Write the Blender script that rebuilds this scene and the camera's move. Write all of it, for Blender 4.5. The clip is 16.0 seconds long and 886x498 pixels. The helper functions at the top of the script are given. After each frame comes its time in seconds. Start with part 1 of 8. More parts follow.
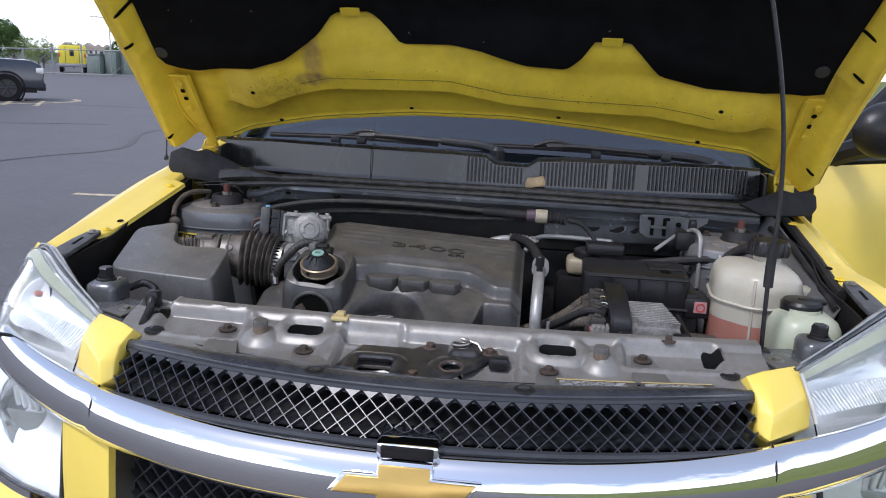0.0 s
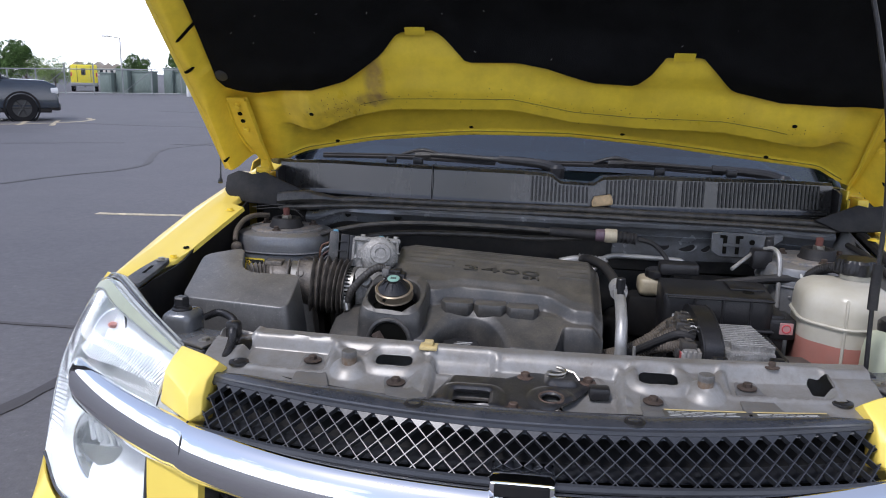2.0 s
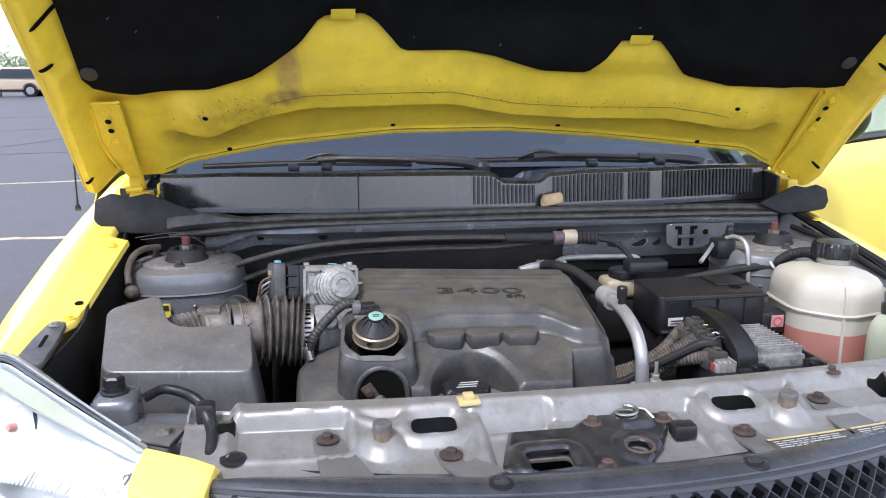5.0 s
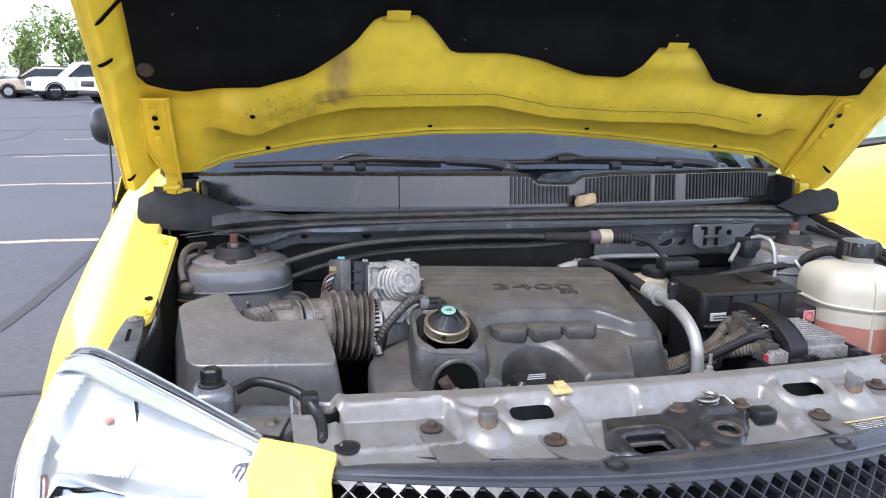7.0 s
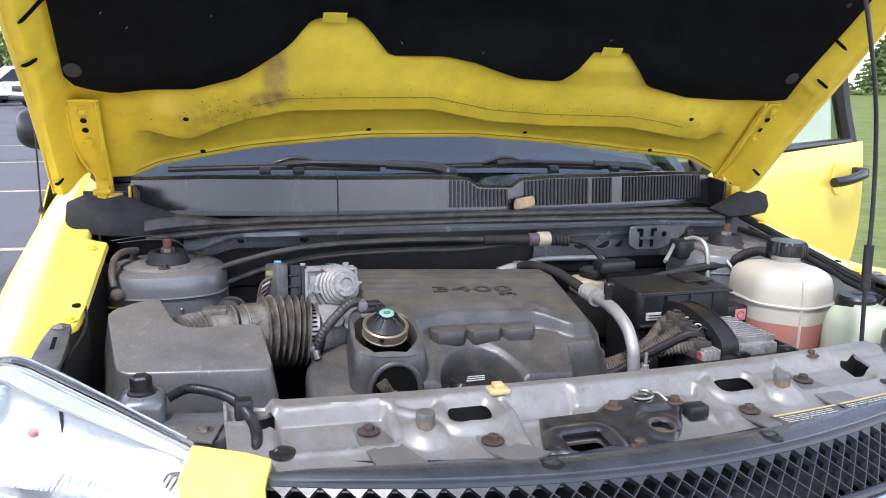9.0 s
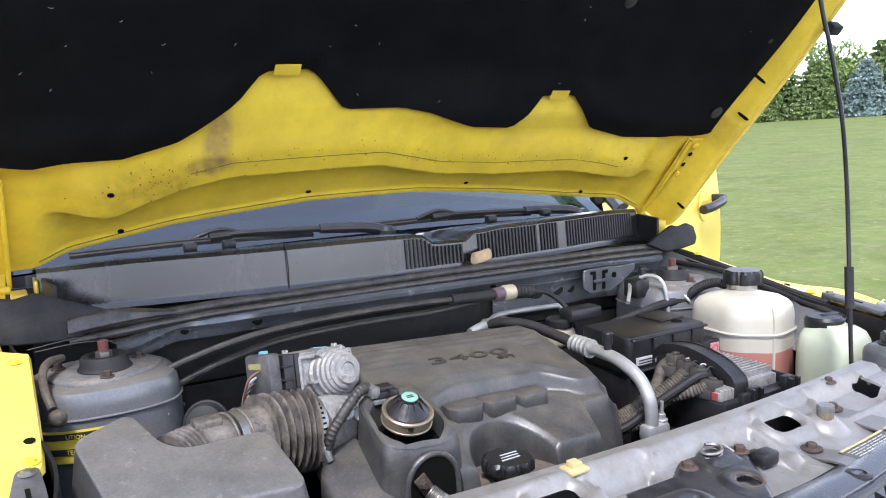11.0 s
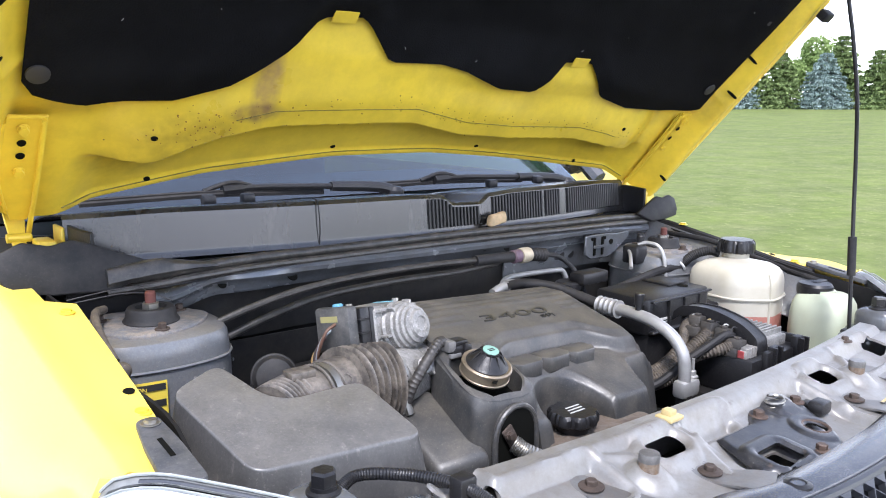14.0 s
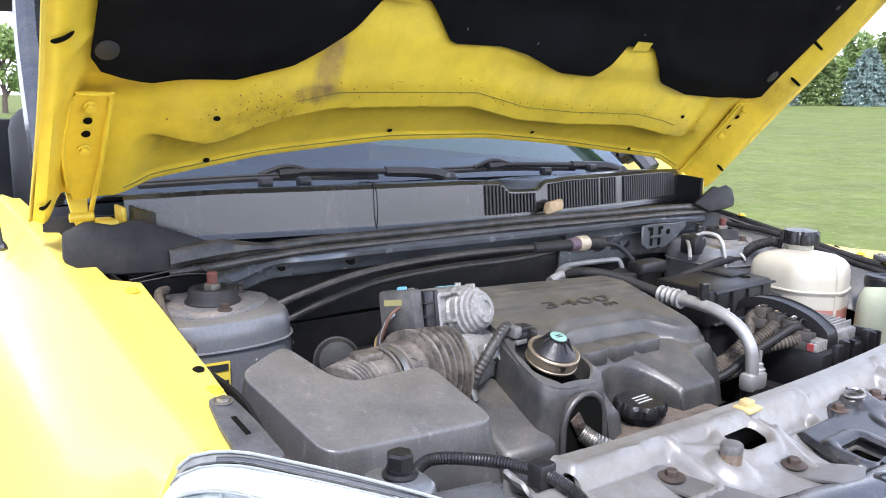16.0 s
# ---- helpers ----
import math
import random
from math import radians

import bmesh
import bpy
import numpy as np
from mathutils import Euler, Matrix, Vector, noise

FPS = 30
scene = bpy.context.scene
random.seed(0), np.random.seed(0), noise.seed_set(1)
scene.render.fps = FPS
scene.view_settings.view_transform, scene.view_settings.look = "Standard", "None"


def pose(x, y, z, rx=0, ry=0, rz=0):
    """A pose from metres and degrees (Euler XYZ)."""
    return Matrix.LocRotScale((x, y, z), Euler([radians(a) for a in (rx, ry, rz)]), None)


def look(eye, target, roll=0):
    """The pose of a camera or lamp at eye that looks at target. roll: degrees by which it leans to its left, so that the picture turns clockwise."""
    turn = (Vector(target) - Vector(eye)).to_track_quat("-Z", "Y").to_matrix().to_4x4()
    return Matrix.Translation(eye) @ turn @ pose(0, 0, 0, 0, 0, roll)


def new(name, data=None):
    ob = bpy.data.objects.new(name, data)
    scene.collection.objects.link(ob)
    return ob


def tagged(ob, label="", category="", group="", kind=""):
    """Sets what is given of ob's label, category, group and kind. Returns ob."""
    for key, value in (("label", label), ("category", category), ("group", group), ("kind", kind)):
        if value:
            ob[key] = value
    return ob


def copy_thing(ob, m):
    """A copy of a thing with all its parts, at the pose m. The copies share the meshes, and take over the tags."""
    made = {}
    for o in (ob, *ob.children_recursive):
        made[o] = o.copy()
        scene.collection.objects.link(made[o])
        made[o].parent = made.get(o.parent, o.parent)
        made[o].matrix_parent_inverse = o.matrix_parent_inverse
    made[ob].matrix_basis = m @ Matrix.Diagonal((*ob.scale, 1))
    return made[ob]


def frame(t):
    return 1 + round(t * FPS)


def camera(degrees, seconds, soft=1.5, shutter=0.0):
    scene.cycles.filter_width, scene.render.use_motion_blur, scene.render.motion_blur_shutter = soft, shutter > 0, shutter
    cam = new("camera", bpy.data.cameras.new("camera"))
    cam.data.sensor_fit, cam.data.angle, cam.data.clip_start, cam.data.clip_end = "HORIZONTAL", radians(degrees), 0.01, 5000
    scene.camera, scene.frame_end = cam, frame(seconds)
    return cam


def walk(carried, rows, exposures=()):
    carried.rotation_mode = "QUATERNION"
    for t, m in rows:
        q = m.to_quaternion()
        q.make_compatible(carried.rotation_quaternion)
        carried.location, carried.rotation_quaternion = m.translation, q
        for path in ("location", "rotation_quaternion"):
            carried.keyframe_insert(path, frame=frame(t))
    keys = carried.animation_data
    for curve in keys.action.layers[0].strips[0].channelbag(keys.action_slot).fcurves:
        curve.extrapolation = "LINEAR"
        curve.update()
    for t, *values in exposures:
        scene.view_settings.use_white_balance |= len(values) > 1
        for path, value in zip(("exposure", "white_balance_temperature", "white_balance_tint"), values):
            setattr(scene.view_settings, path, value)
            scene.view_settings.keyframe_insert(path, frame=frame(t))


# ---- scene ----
cam = camera(58.5, 16.0, 1.05)
PATH = [
    (0, (0.131, -1.135, 1.305), (-0.076, 0.803, 0.853), 2.5),
    (0.5, (0.109, -1.138, 1.307), (-0.116, 0.803, 0.877), 2.7),
    (1, (0.079, -1.129, 1.304), (-0.166, 0.809, 0.877), 2.6),
    (1.5, (0.038, -1.117, 1.311), (-0.226, 0.82, 0.889), 2.1),
    (2, (0.002, -1.11, 1.314), (-0.231, 0.831, 0.891), 1.5),
    (2.5, (-0.038, -1.096, 1.312), (-0.19, 0.849, 0.872), 1.1),
    (3, (-0.082, -1.084, 1.312), (-0.159, 0.865, 0.87), 0.3),
    (3.5, (-0.116, -1.048, 1.311), (-0.134, 0.902, 0.866), 1.1),
    (3.7, (-0.124, -1.008, 1.314), (-0.134, 0.945, 0.884), 1.2),
    (5.8, (-0.472, -0.852, 1.309), (0.019, 1.035, 0.862), -0.3),
    (6, (-0.486, -0.853, 1.307), (0.01, 1.034, 0.868), -0.2),
    (6.2, (-0.502, -0.853, 1.305), (-0.008, 1.038, 0.857), 0.1),
    (6.5, (-0.526, -0.853, 1.301), (-0.057, 1.044, 0.873), 0.5),
    (7, (-0.539, -0.857, 1.3), (-0.07, 1.041, 0.878), 0.9),
    (7.5, (-0.519, -0.866, 1.302), (0.021, 1.015, 0.888), 1.2),
    (8, (-0.511, -0.871, 1.303), (0.05, 1.005, 0.897), 1.2),
    (8.5, (-0.513, -0.868, 1.301), (0.053, 1.006, 0.891), 1.2),
    (9, (-0.527, -0.858, 1.293), (0.075, 1.006, 0.89), 1.2),
    (9.5, (-0.567, -0.841, 1.291), (0.085, 1.011, 0.909), 0.5),
    (9.7, (-0.577, -0.837, 1.294), (0.087, 1.017, 0.947), 0.4),
    (11.8, (-0.877, -0.5, 1.295), (0.344, 1.059, 1.015), -1.6),
    (12, (-0.908, -0.49, 1.296), (0.323, 1.057, 0.998), -0.4),
    (12.5, (-0.931, -0.483, 1.289), (0.337, 1.029, 0.968), 0.5),
    (13, (-0.947, -0.48, 1.282), (0.327, 1.023, 0.941), 0.1),
    (13.5, (-0.952, -0.475, 1.276), (0.328, 1.02, 0.924), 0.5),
    (14, (-0.961, -0.47, 1.271), (0.314, 1.032, 0.924), 0.8),
    (14.5, (-0.963, -0.466, 1.269), (0.32, 1.031, 0.932), 1.4),
    (15, (-0.967, -0.452, 1.263), (0.304, 1.054, 0.923), 1.5),
    (15.5, (-0.971, -0.438, 1.254), (0.279, 1.083, 0.901), 1.2),
    (16, (-0.984, -0.425, 1.25), (0.228, 1.125, 0.89), 1.1),
]
EXPOSURES = [(0.0, 0.08, 5860, 16), (1.5, 0.08, 5860, 16), (3.5, 0.36, 5860, 16), (6.0, 1.04, 5860, 16), (7.5, 0.92, 5860, 16), (9.5, 0.95, 5860, 16), (12.0, 1.21, 5860, 16), (14.0, 1.21, 5860, 16), (16.0, 1.22, 5860, 16)]
walk(cam, [(t, look(eye, target, roll)) for t, eye, target, roll in PATH], EXPOSURES)

# ---- world and light ----
world = bpy.data.worlds.new("sky")
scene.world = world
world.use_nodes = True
wn, wl = world.node_tree.nodes, world.node_tree.links
sky = wn.new("ShaderNodeTexSky")
sky.sky_type = "NISHITA"
sky.sun_disc = False
SUN_ELEV, SUN_AZ = radians(58), radians(215)
sky.sun_elevation, sky.sun_rotation = SUN_ELEV, SUN_AZ
sky.air_density, sky.dust_density, sky.ozone_density = 1.0, 1.0, 1.5
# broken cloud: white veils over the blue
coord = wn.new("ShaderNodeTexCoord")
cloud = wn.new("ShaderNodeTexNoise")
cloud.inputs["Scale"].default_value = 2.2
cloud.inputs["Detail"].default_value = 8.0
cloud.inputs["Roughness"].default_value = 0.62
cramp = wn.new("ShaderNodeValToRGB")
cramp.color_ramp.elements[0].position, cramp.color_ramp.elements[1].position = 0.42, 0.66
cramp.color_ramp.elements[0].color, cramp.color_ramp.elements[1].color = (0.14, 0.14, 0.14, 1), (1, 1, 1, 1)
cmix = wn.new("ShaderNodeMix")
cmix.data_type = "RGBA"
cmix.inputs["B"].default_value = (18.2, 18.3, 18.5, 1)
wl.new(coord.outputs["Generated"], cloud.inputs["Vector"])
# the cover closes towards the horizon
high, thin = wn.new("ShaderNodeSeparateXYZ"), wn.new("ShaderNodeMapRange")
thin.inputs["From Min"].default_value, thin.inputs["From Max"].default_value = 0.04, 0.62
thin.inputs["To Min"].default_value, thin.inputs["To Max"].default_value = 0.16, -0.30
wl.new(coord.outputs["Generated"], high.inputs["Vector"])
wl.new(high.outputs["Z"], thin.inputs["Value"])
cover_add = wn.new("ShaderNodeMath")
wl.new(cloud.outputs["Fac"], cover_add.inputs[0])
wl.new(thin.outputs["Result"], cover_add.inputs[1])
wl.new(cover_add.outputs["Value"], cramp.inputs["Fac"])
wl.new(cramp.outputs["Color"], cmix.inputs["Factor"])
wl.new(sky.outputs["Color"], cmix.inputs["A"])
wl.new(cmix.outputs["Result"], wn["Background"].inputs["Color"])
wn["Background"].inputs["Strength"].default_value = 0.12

sun_data = bpy.data.lights.new("sun", "SUN")
sun_data.energy, sun_data.angle, sun_data.color = 2.5, radians(10), (1.0, 0.95, 0.87)
sun = new("sun", sun_data)
sun.matrix_world = look((0, 0, 30), (30 * math.sin(SUN_AZ) * -1 / math.tan(SUN_ELEV), 30 * math.cos(SUN_AZ) * -1 / math.tan(SUN_ELEV), 0))

# ---- materials ----
def mat(name, col, rough=0.5, metal=0.0, var=0.18, scale=9.0, bump=0.08, bscale=90.0, dust=0.0, dust_col=(0.21, 0.195, 0.175), coat=0.0, spec=0.5, trans=0.0, top_dust=0.0, speck=0.0, speck_scale=420.0):
    m = bpy.data.materials.new(name)
    m.use_nodes = True
    n, l = m.node_tree.nodes, m.node_tree.links
    p = n["Principled BSDF"]
    p.inputs["Metallic"].default_value = metal
    p.inputs["Coat Weight"].default_value = coat
    p.inputs["Specular IOR Level"].default_value = spec
    p.inputs["Transmission Weight"].default_value = trans
    tc = n.new("ShaderNodeTexCoord")
    big = n.new("ShaderNodeTexNoise")
    big.inputs["Scale"].default_value = scale
    big.inputs["Detail"].default_value = 6.0
    big.inputs["Roughness"].default_value = 0.6
    fine = n.new("ShaderNodeTexNoise")
    fine.inputs["Scale"].default_value = bscale
    fine.inputs["Detail"].default_value = 4.0
    l.new(tc.outputs["Object"], big.inputs["Vector"])
    l.new(tc.outputs["Object"], fine.inputs["Vector"])
    dark, light = [c * (1 - var) for c in col], [min(1, c * (1 + var)) for c in col]
    ramp = n.new("ShaderNodeValToRGB")
    ramp.color_ramp.elements[0].position, ramp.color_ramp.elements[1].position = 0.3, 0.7
    ramp.color_ramp.elements[0].color, ramp.color_ramp.elements[1].color = (*dark, 1), (*light, 1)
    l.new(big.outputs["Fac"], ramp.inputs["Fac"])
    out = ramp.outputs["Color"]
    if dust:
        dn = n.new("ShaderNodeTexNoise")
        dn.inputs["Scale"].default_value = scale * 2.7
        dn.inputs["Detail"].default_value = 9.0
        dn.inputs["Roughness"].default_value = 0.72
        l.new(tc.outputs["Object"], dn.inputs["Vector"])
        dr = n.new("ShaderNodeMapRange")
        dr.inputs["From Min"].default_value, dr.inputs["From Max"].default_value = 0.40, 0.66
        dr.inputs["To Max"].default_value = dust
        l.new(dn.outputs["Fac"], dr.inputs["Value"])
        fac = dr.outputs["Result"]
        if top_dust:
            geo, sep = n.new("ShaderNodeNewGeometry"), n.new("ShaderNodeSeparateXYZ")
            l.new(geo.outputs["Normal"], sep.inputs["Vector"])
            up = n.new("ShaderNodeMapRange")
            up.inputs["From Min"].default_value, up.inputs["From Max"].default_value = 0.3, 1.0
            up.inputs["To Max"].default_value = top_dust
            l.new(sep.outputs["Z"], up.inputs["Value"])
            rise, add = n.new("ShaderNodeMath"), n.new("ShaderNodeMath")
            rise.operation, add.operation, add.use_clamp = "ADD", "MULTIPLY_ADD", True
            rise.inputs[1].default_value = 0.15
            l.new(dn.outputs["Fac"], rise.inputs[0])
            l.new(up.outputs["Result"], add.inputs[0])
            l.new(rise.outputs["Value"], add.inputs[1])
            l.new(fac, add.inputs[2])
            fac = add.outputs["Value"]
        mx = n.new("ShaderNodeMix")
        mx.data_type = "RGBA"
        mx.inputs["B"].default_value = (*dust_col, 1)
        l.new(fac, mx.inputs["Factor"])
        l.new(out, mx.inputs["A"])
        out = mx.outputs["Result"]
    if speck:
        sn, sr, sm = n.new("ShaderNodeTexNoise"), n.new("ShaderNodeMapRange"), n.new("ShaderNodeMix")
        sn.inputs["Scale"].default_value, sn.inputs["Detail"].default_value, sn.inputs["Roughness"].default_value = speck_scale, 3.0, 0.7
        l.new(tc.outputs["Object"], sn.inputs["Vector"])
        sr.inputs["From Min"].default_value, sr.inputs["From Max"].default_value, sr.inputs["To Max"].default_value = 0.60, 0.70, speck * 0.55
        l.new(sn.outputs["Fac"], sr.inputs["Value"])
        sm.data_type = "RGBA"
        sm.inputs["B"].default_value = (*[min(1, c * 1.7) for c in dust_col], 1)
        l.new(sr.outputs["Result"], sm.inputs["Factor"])
        l.new(out, sm.inputs["A"])
        out = sm.outputs["Result"]
    if speck:
        gn, gr, gm = n.new("ShaderNodeTexNoise"), n.new("ShaderNodeMapRange"), n.new("ShaderNodeMix")
        gn.inputs["Scale"].default_value, gn.inputs["Detail"].default_value, gn.inputs["Roughness"].default_value = speck_scale * 0.6, 5.0, 0.75
        l.new(tc.outputs["Object"], gn.inputs["Vector"])
        gr.inputs["From Min"].default_value, gr.inputs["From Max"].default_value = 0.34, 0.66
        gr.inputs["To Min"].default_value, gr.inputs["To Max"].default_value = 1 - 0.24 * min(1.0, speck), 1 + 0.26 * min(1.0, speck)
        l.new(gn.outputs["Fac"], gr.inputs["Value"])
        gm.data_type, gm.blend_type = "RGBA", "MULTIPLY"
        gm.inputs["Factor"].default_value = 1.0
        l.new(out, gm.inputs["A"])
        l.new(gr.outputs["Result"], gm.inputs["B"])
        out = gm.outputs["Result"]
    l.new(out, p.inputs["Base Color"])
    rr = n.new("ShaderNodeMapRange")
    rr.inputs["To Min"].default_value, rr.inputs["To Max"].default_value = max(0.02, rough * 0.75), min(1.0, rough * 1.25)
    l.new(big.outputs["Fac"], rr.inputs["Value"])
    l.new(rr.outputs["Result"], p.inputs["Roughness"])
    if bump:
        b = n.new("ShaderNodeBump")
        b.inputs["Strength"].default_value = bump
        b.inputs["Distance"].default_value = 0.004
        l.new(fine.outputs["Fac"], b.inputs["Height"])
        l.new(b.outputs["Normal"], p.inputs["Normal"])
    return m


def scuff(m, col, strong, scale, lo=0.56, hi=0.64, stretch=(1, 1, 1)):
    """Worn patches or streaks with broken edges over a material."""
    n, l = m.node_tree.nodes, m.node_tree.links
    p = n["Principled BSDF"]
    out = p.inputs["Base Color"].links[0].from_socket
    tc, mp, noi, mr, mx = (n.new("ShaderNode" + k) for k in ("TexCoord", "Mapping", "TexNoise", "MapRange", "Mix"))
    mp.inputs["Scale"].default_value = stretch
    noi.inputs["Scale"].default_value, noi.inputs["Detail"].default_value, noi.inputs["Roughness"].default_value = scale, 8.0, 0.68
    mr.inputs["From Min"].default_value, mr.inputs["From Max"].default_value, mr.inputs["To Max"].default_value = lo, hi, strong
    mx.data_type = "RGBA"
    mx.inputs["B"].default_value = (*col, 1)
    l.new(tc.outputs["Object"], mp.inputs["Vector"])
    l.new(mp.outputs["Vector"], noi.inputs["Vector"])
    l.new(noi.outputs["Fac"], mr.inputs["Value"])
    l.new(mr.outputs["Result"], mx.inputs["Factor"])
    l.new(out, mx.inputs["A"])
    l.new(mx.outputs["Result"], p.inputs["Base Color"])


YELLOW = mat("yellow_paint", (0.84, 0.64, 0.11), 0.36, var=0.03, bump=0.0, coat=0.28)
YELLOW_INNER = mat("yellow_inner_paint", (0.83, 0.61, 0.045), 0.34, var=0.10, scale=5, bump=0.02, bscale=30, dust=0.22, dust_col=(0.30, 0.20, 0.03))
BLACK = mat("black_plastic", (0.010, 0.010, 0.0115), 0.38, var=0.25, bump=0.12, bscale=220, dust=0.07, dust_col=(0.13, 0.12, 0.105), speck=0.3, spec=0.4)
GLOSSBLACK = mat("glossy_black_plastic", (0.030, 0.033, 0.040), 0.25, var=0.3, bump=0.03, bscale=120, dust=0.25, dust_col=(0.12, 0.115, 0.11), speck=0.35, spec=0.9)
AIRBOX = mat("air_box_plastic", (0.074, 0.073, 0.071), 0.36, var=0.3, scale=13, bump=0.10, bscale=260, dust=0.22, dust_col=(0.17, 0.16, 0.145), top_dust=0.62, speck=0.55, spec=0.8)
COVER = mat("engine_cover_plastic", (0.034, 0.035, 0.036), 0.42, var=0.35, scale=9, bump=0.08, bscale=260, dust=0.3, dust_col=(0.155, 0.136, 0.108), top_dust=0.25, speck=0.5, spec=0.6)
COWL = mat("cowl_plastic", (0.0135, 0.014, 0.0155), 0.24, var=0.5, scale=4, bump=0.008, bscale=200, dust=0.25, dust_col=(0.085, 0.075, 0.06), top_dust=0.25, speck=0.12, spec=0.8)
RUBBER = mat("rubber", (0.013, 0.013, 0.014), 0.6, var=0.3, bump=0.1, dust=0.2, dust_col=(0.09, 0.08, 0.07), speck=0.2, spec=0.3)
HOSE = mat("dusty_hose", (0.023, 0.021, 0.019), 0.5, var=0.35, scale=16, bump=0.15, dust=0.3, dust_col=(0.13, 0.115, 0.095), speck=0.4)
CORR = mat("dusty_intake_rubber", (0.046, 0.041, 0.036), 0.46, var=0.35, scale=14, bump=0.2, dust=0.65, dust_col=(0.25, 0.215, 0.175), speck=0.3)
LINER = mat("hood_liner_felt", (0.008, 0.008, 0.0085), 0.95, var=0.3, scale=16, bump=0.5, bscale=400, spec=0.05)
GREY = mat("bare_grey_paint", (0.25, 0.245, 0.232), 0.41, metal=0.35, var=0.14, scale=11, bump=0.05, dust=0.5, dust_col=(0.15, 0.122, 0.092), speck=0.15)
BAYGREY = mat("bay_grey_paint", (0.150, 0.158, 0.168), 0.32, metal=0.25, var=0.2, scale=9, bump=0.03, dust=0.22, dust_col=(0.22, 0.185, 0.14), top_dust=0.35, speck=0.5)
RAILGREY = mat("dull_rail_paint", (0.15, 0.158, 0.168), 0.26, metal=0.4, var=0.3, scale=9, bump=0.03, dust=0.35, dust_col=(0.085, 0.075, 0.06), speck=0.3)
FIREWALL = mat("firewall_pad", (0.015, 0.015, 0.015), 0.5, var=0.4, scale=12, bump=0.25, bscale=60, dust=0.35, dust_col=(0.06, 0.052, 0.042), spec=0.3)
# near-black base puts the shade of deep bay parts and backings into their colour
DARKBAY = mat("dark_bay_shade", (0.009, 0.009, 0.0095), 0.65, var=0.3, bump=0.1, dust=0.3, dust_col=(0.035, 0.03, 0.025), spec=0.15)
ALU = mat("cast_aluminium", (0.25, 0.245, 0.232), 0.5, metal=0.3, var=0.35, scale=30, bump=0.4, bscale=180, dust=0.4, speck=1.3, speck_scale=190)
PIPE = mat("aluminium_pipe", (0.37, 0.365, 0.35), 0.44, metal=0.5, var=0.2, scale=20, bump=0.04, dust=0.25)
STEEL = mat("zinc_steel", (0.36, 0.345, 0.31), 0.4, metal=0.9, var=0.2, scale=40, dust=0.3)
RUST = mat("rusty_bolt", (0.062, 0.044, 0.034), 0.65, metal=0.35, var=0.4, scale=60, bump=0.4, dust=0.3, dust_col=(0.1, 0.085, 0.07))
BRONZE = mat("bronze_ring", (0.27, 0.215, 0.145), 0.4, metal=0.6, var=0.2, scale=40, dust=0.3)
CHROME = mat("chrome", (0.9, 0.9, 0.9), 0.03, metal=1.0, var=0.02, bump=0.0)
GOLD = mat("gold_badge", (0.65, 0.42, 0.11), 0.3, metal=0.75, var=0.08, bump=0.0, coat=0.4)
WHITE_TANK = mat("milky_plastic", (0.45, 0.428, 0.36), 0.30, var=0.14, scale=6, bump=0.03, dust=0.4, dust_col=(0.38, 0.33, 0.22))
WASHER = mat("pale_green_plastic", (0.45, 0.485, 0.36), 0.4, var=0.08, scale=7, bump=0.03, dust=0.3, dust_col=(0.36, 0.32, 0.22))
COOLANT = mat("coolant_seen_through", (0.36, 0.15, 0.115), 0.4, var=0.14, scale=9, dust=0.15)
WHITE = mat("white_paint", (0.75, 0.75, 0.74), 0.35, var=0.05, bump=0.0)
OCHRE = mat("ochre_clip", (0.50, 0.39, 0.17), 0.55, var=0.12, scale=40, dust=0.2)
RED = mat("red_mark", (0.5, 0.05, 0.06), 0.5, bump=0.0)
GREEN_DISC = mat("green_disc", (0.22, 0.38, 0.31), 0.5, bump=0.0)
PALE = mat("pale_label", (0.5, 0.5, 0.48), 0.5, var=0.1, bump=0.0, dust=0.2)
YLABEL = mat("yellow_label", (0.72, 0.55, 0.05), 0.5, var=0.08, bump=0.0, dust=0.15)
INK = mat("dark_ink", (0.02, 0.02, 0.02), 0.6, bump=0.0)
TYRE = mat("tyre_rubber", (0.012, 0.012, 0.013), 0.9, var=0.2, spec=0.15)
ASPHALT = mat("asphalt", (0.086, 0.083, 0.088), 0.7, var=0.2, scale=0.35, bump=0.5, bscale=70, dust=0.35, dust_col=(0.125, 0.118, 0.12), speck=0.6, speck_scale=34)
TAR = mat("tar_seam", (0.042, 0.036, 0.034), 0.6, var=0.3, scale=3)
LINE = mat("worn_line_paint", (0.56, 0.47, 0.31), 0.7, var=0.3, scale=6, bump=0.3, dust=0.7, dust_col=(0.12, 0.115, 0.11))
GRASS = mat("lawn", (0.118, 0.150, 0.037), 0.9, var=0.25, scale=0.6, bump=0.8, bscale=25, dust=0.6, dust_col=(0.19, 0.20, 0.085), spec=0.1, speck=0.7, speck_scale=9)


# wear of the plastics and metals in the bay
scuff(AIRBOX, (0.045, 0.045, 0.046), 0.4, 7, 0.54, 0.66, (1.6, 1.6, 0.8))
scuff(AIRBOX, (0.27, 0.255, 0.23), 0.45, 60, 0.60, 0.68, (1, 1, 0.45))
scuff(AIRBOX, (0.32, 0.30, 0.27), 0.5, 230, 0.63, 0.70)
scuff(COVER, (0.17, 0.155, 0.13), 0.22, 34, 0.58, 0.72, (1, 1, 0.5))
scuff(COVER, (0.24, 0.22, 0.19), 0.45, 220, 0.64, 0.71)
scuff(GREY, (0.12, 0.088, 0.062), 0.55, 9, 0.58, 0.70)
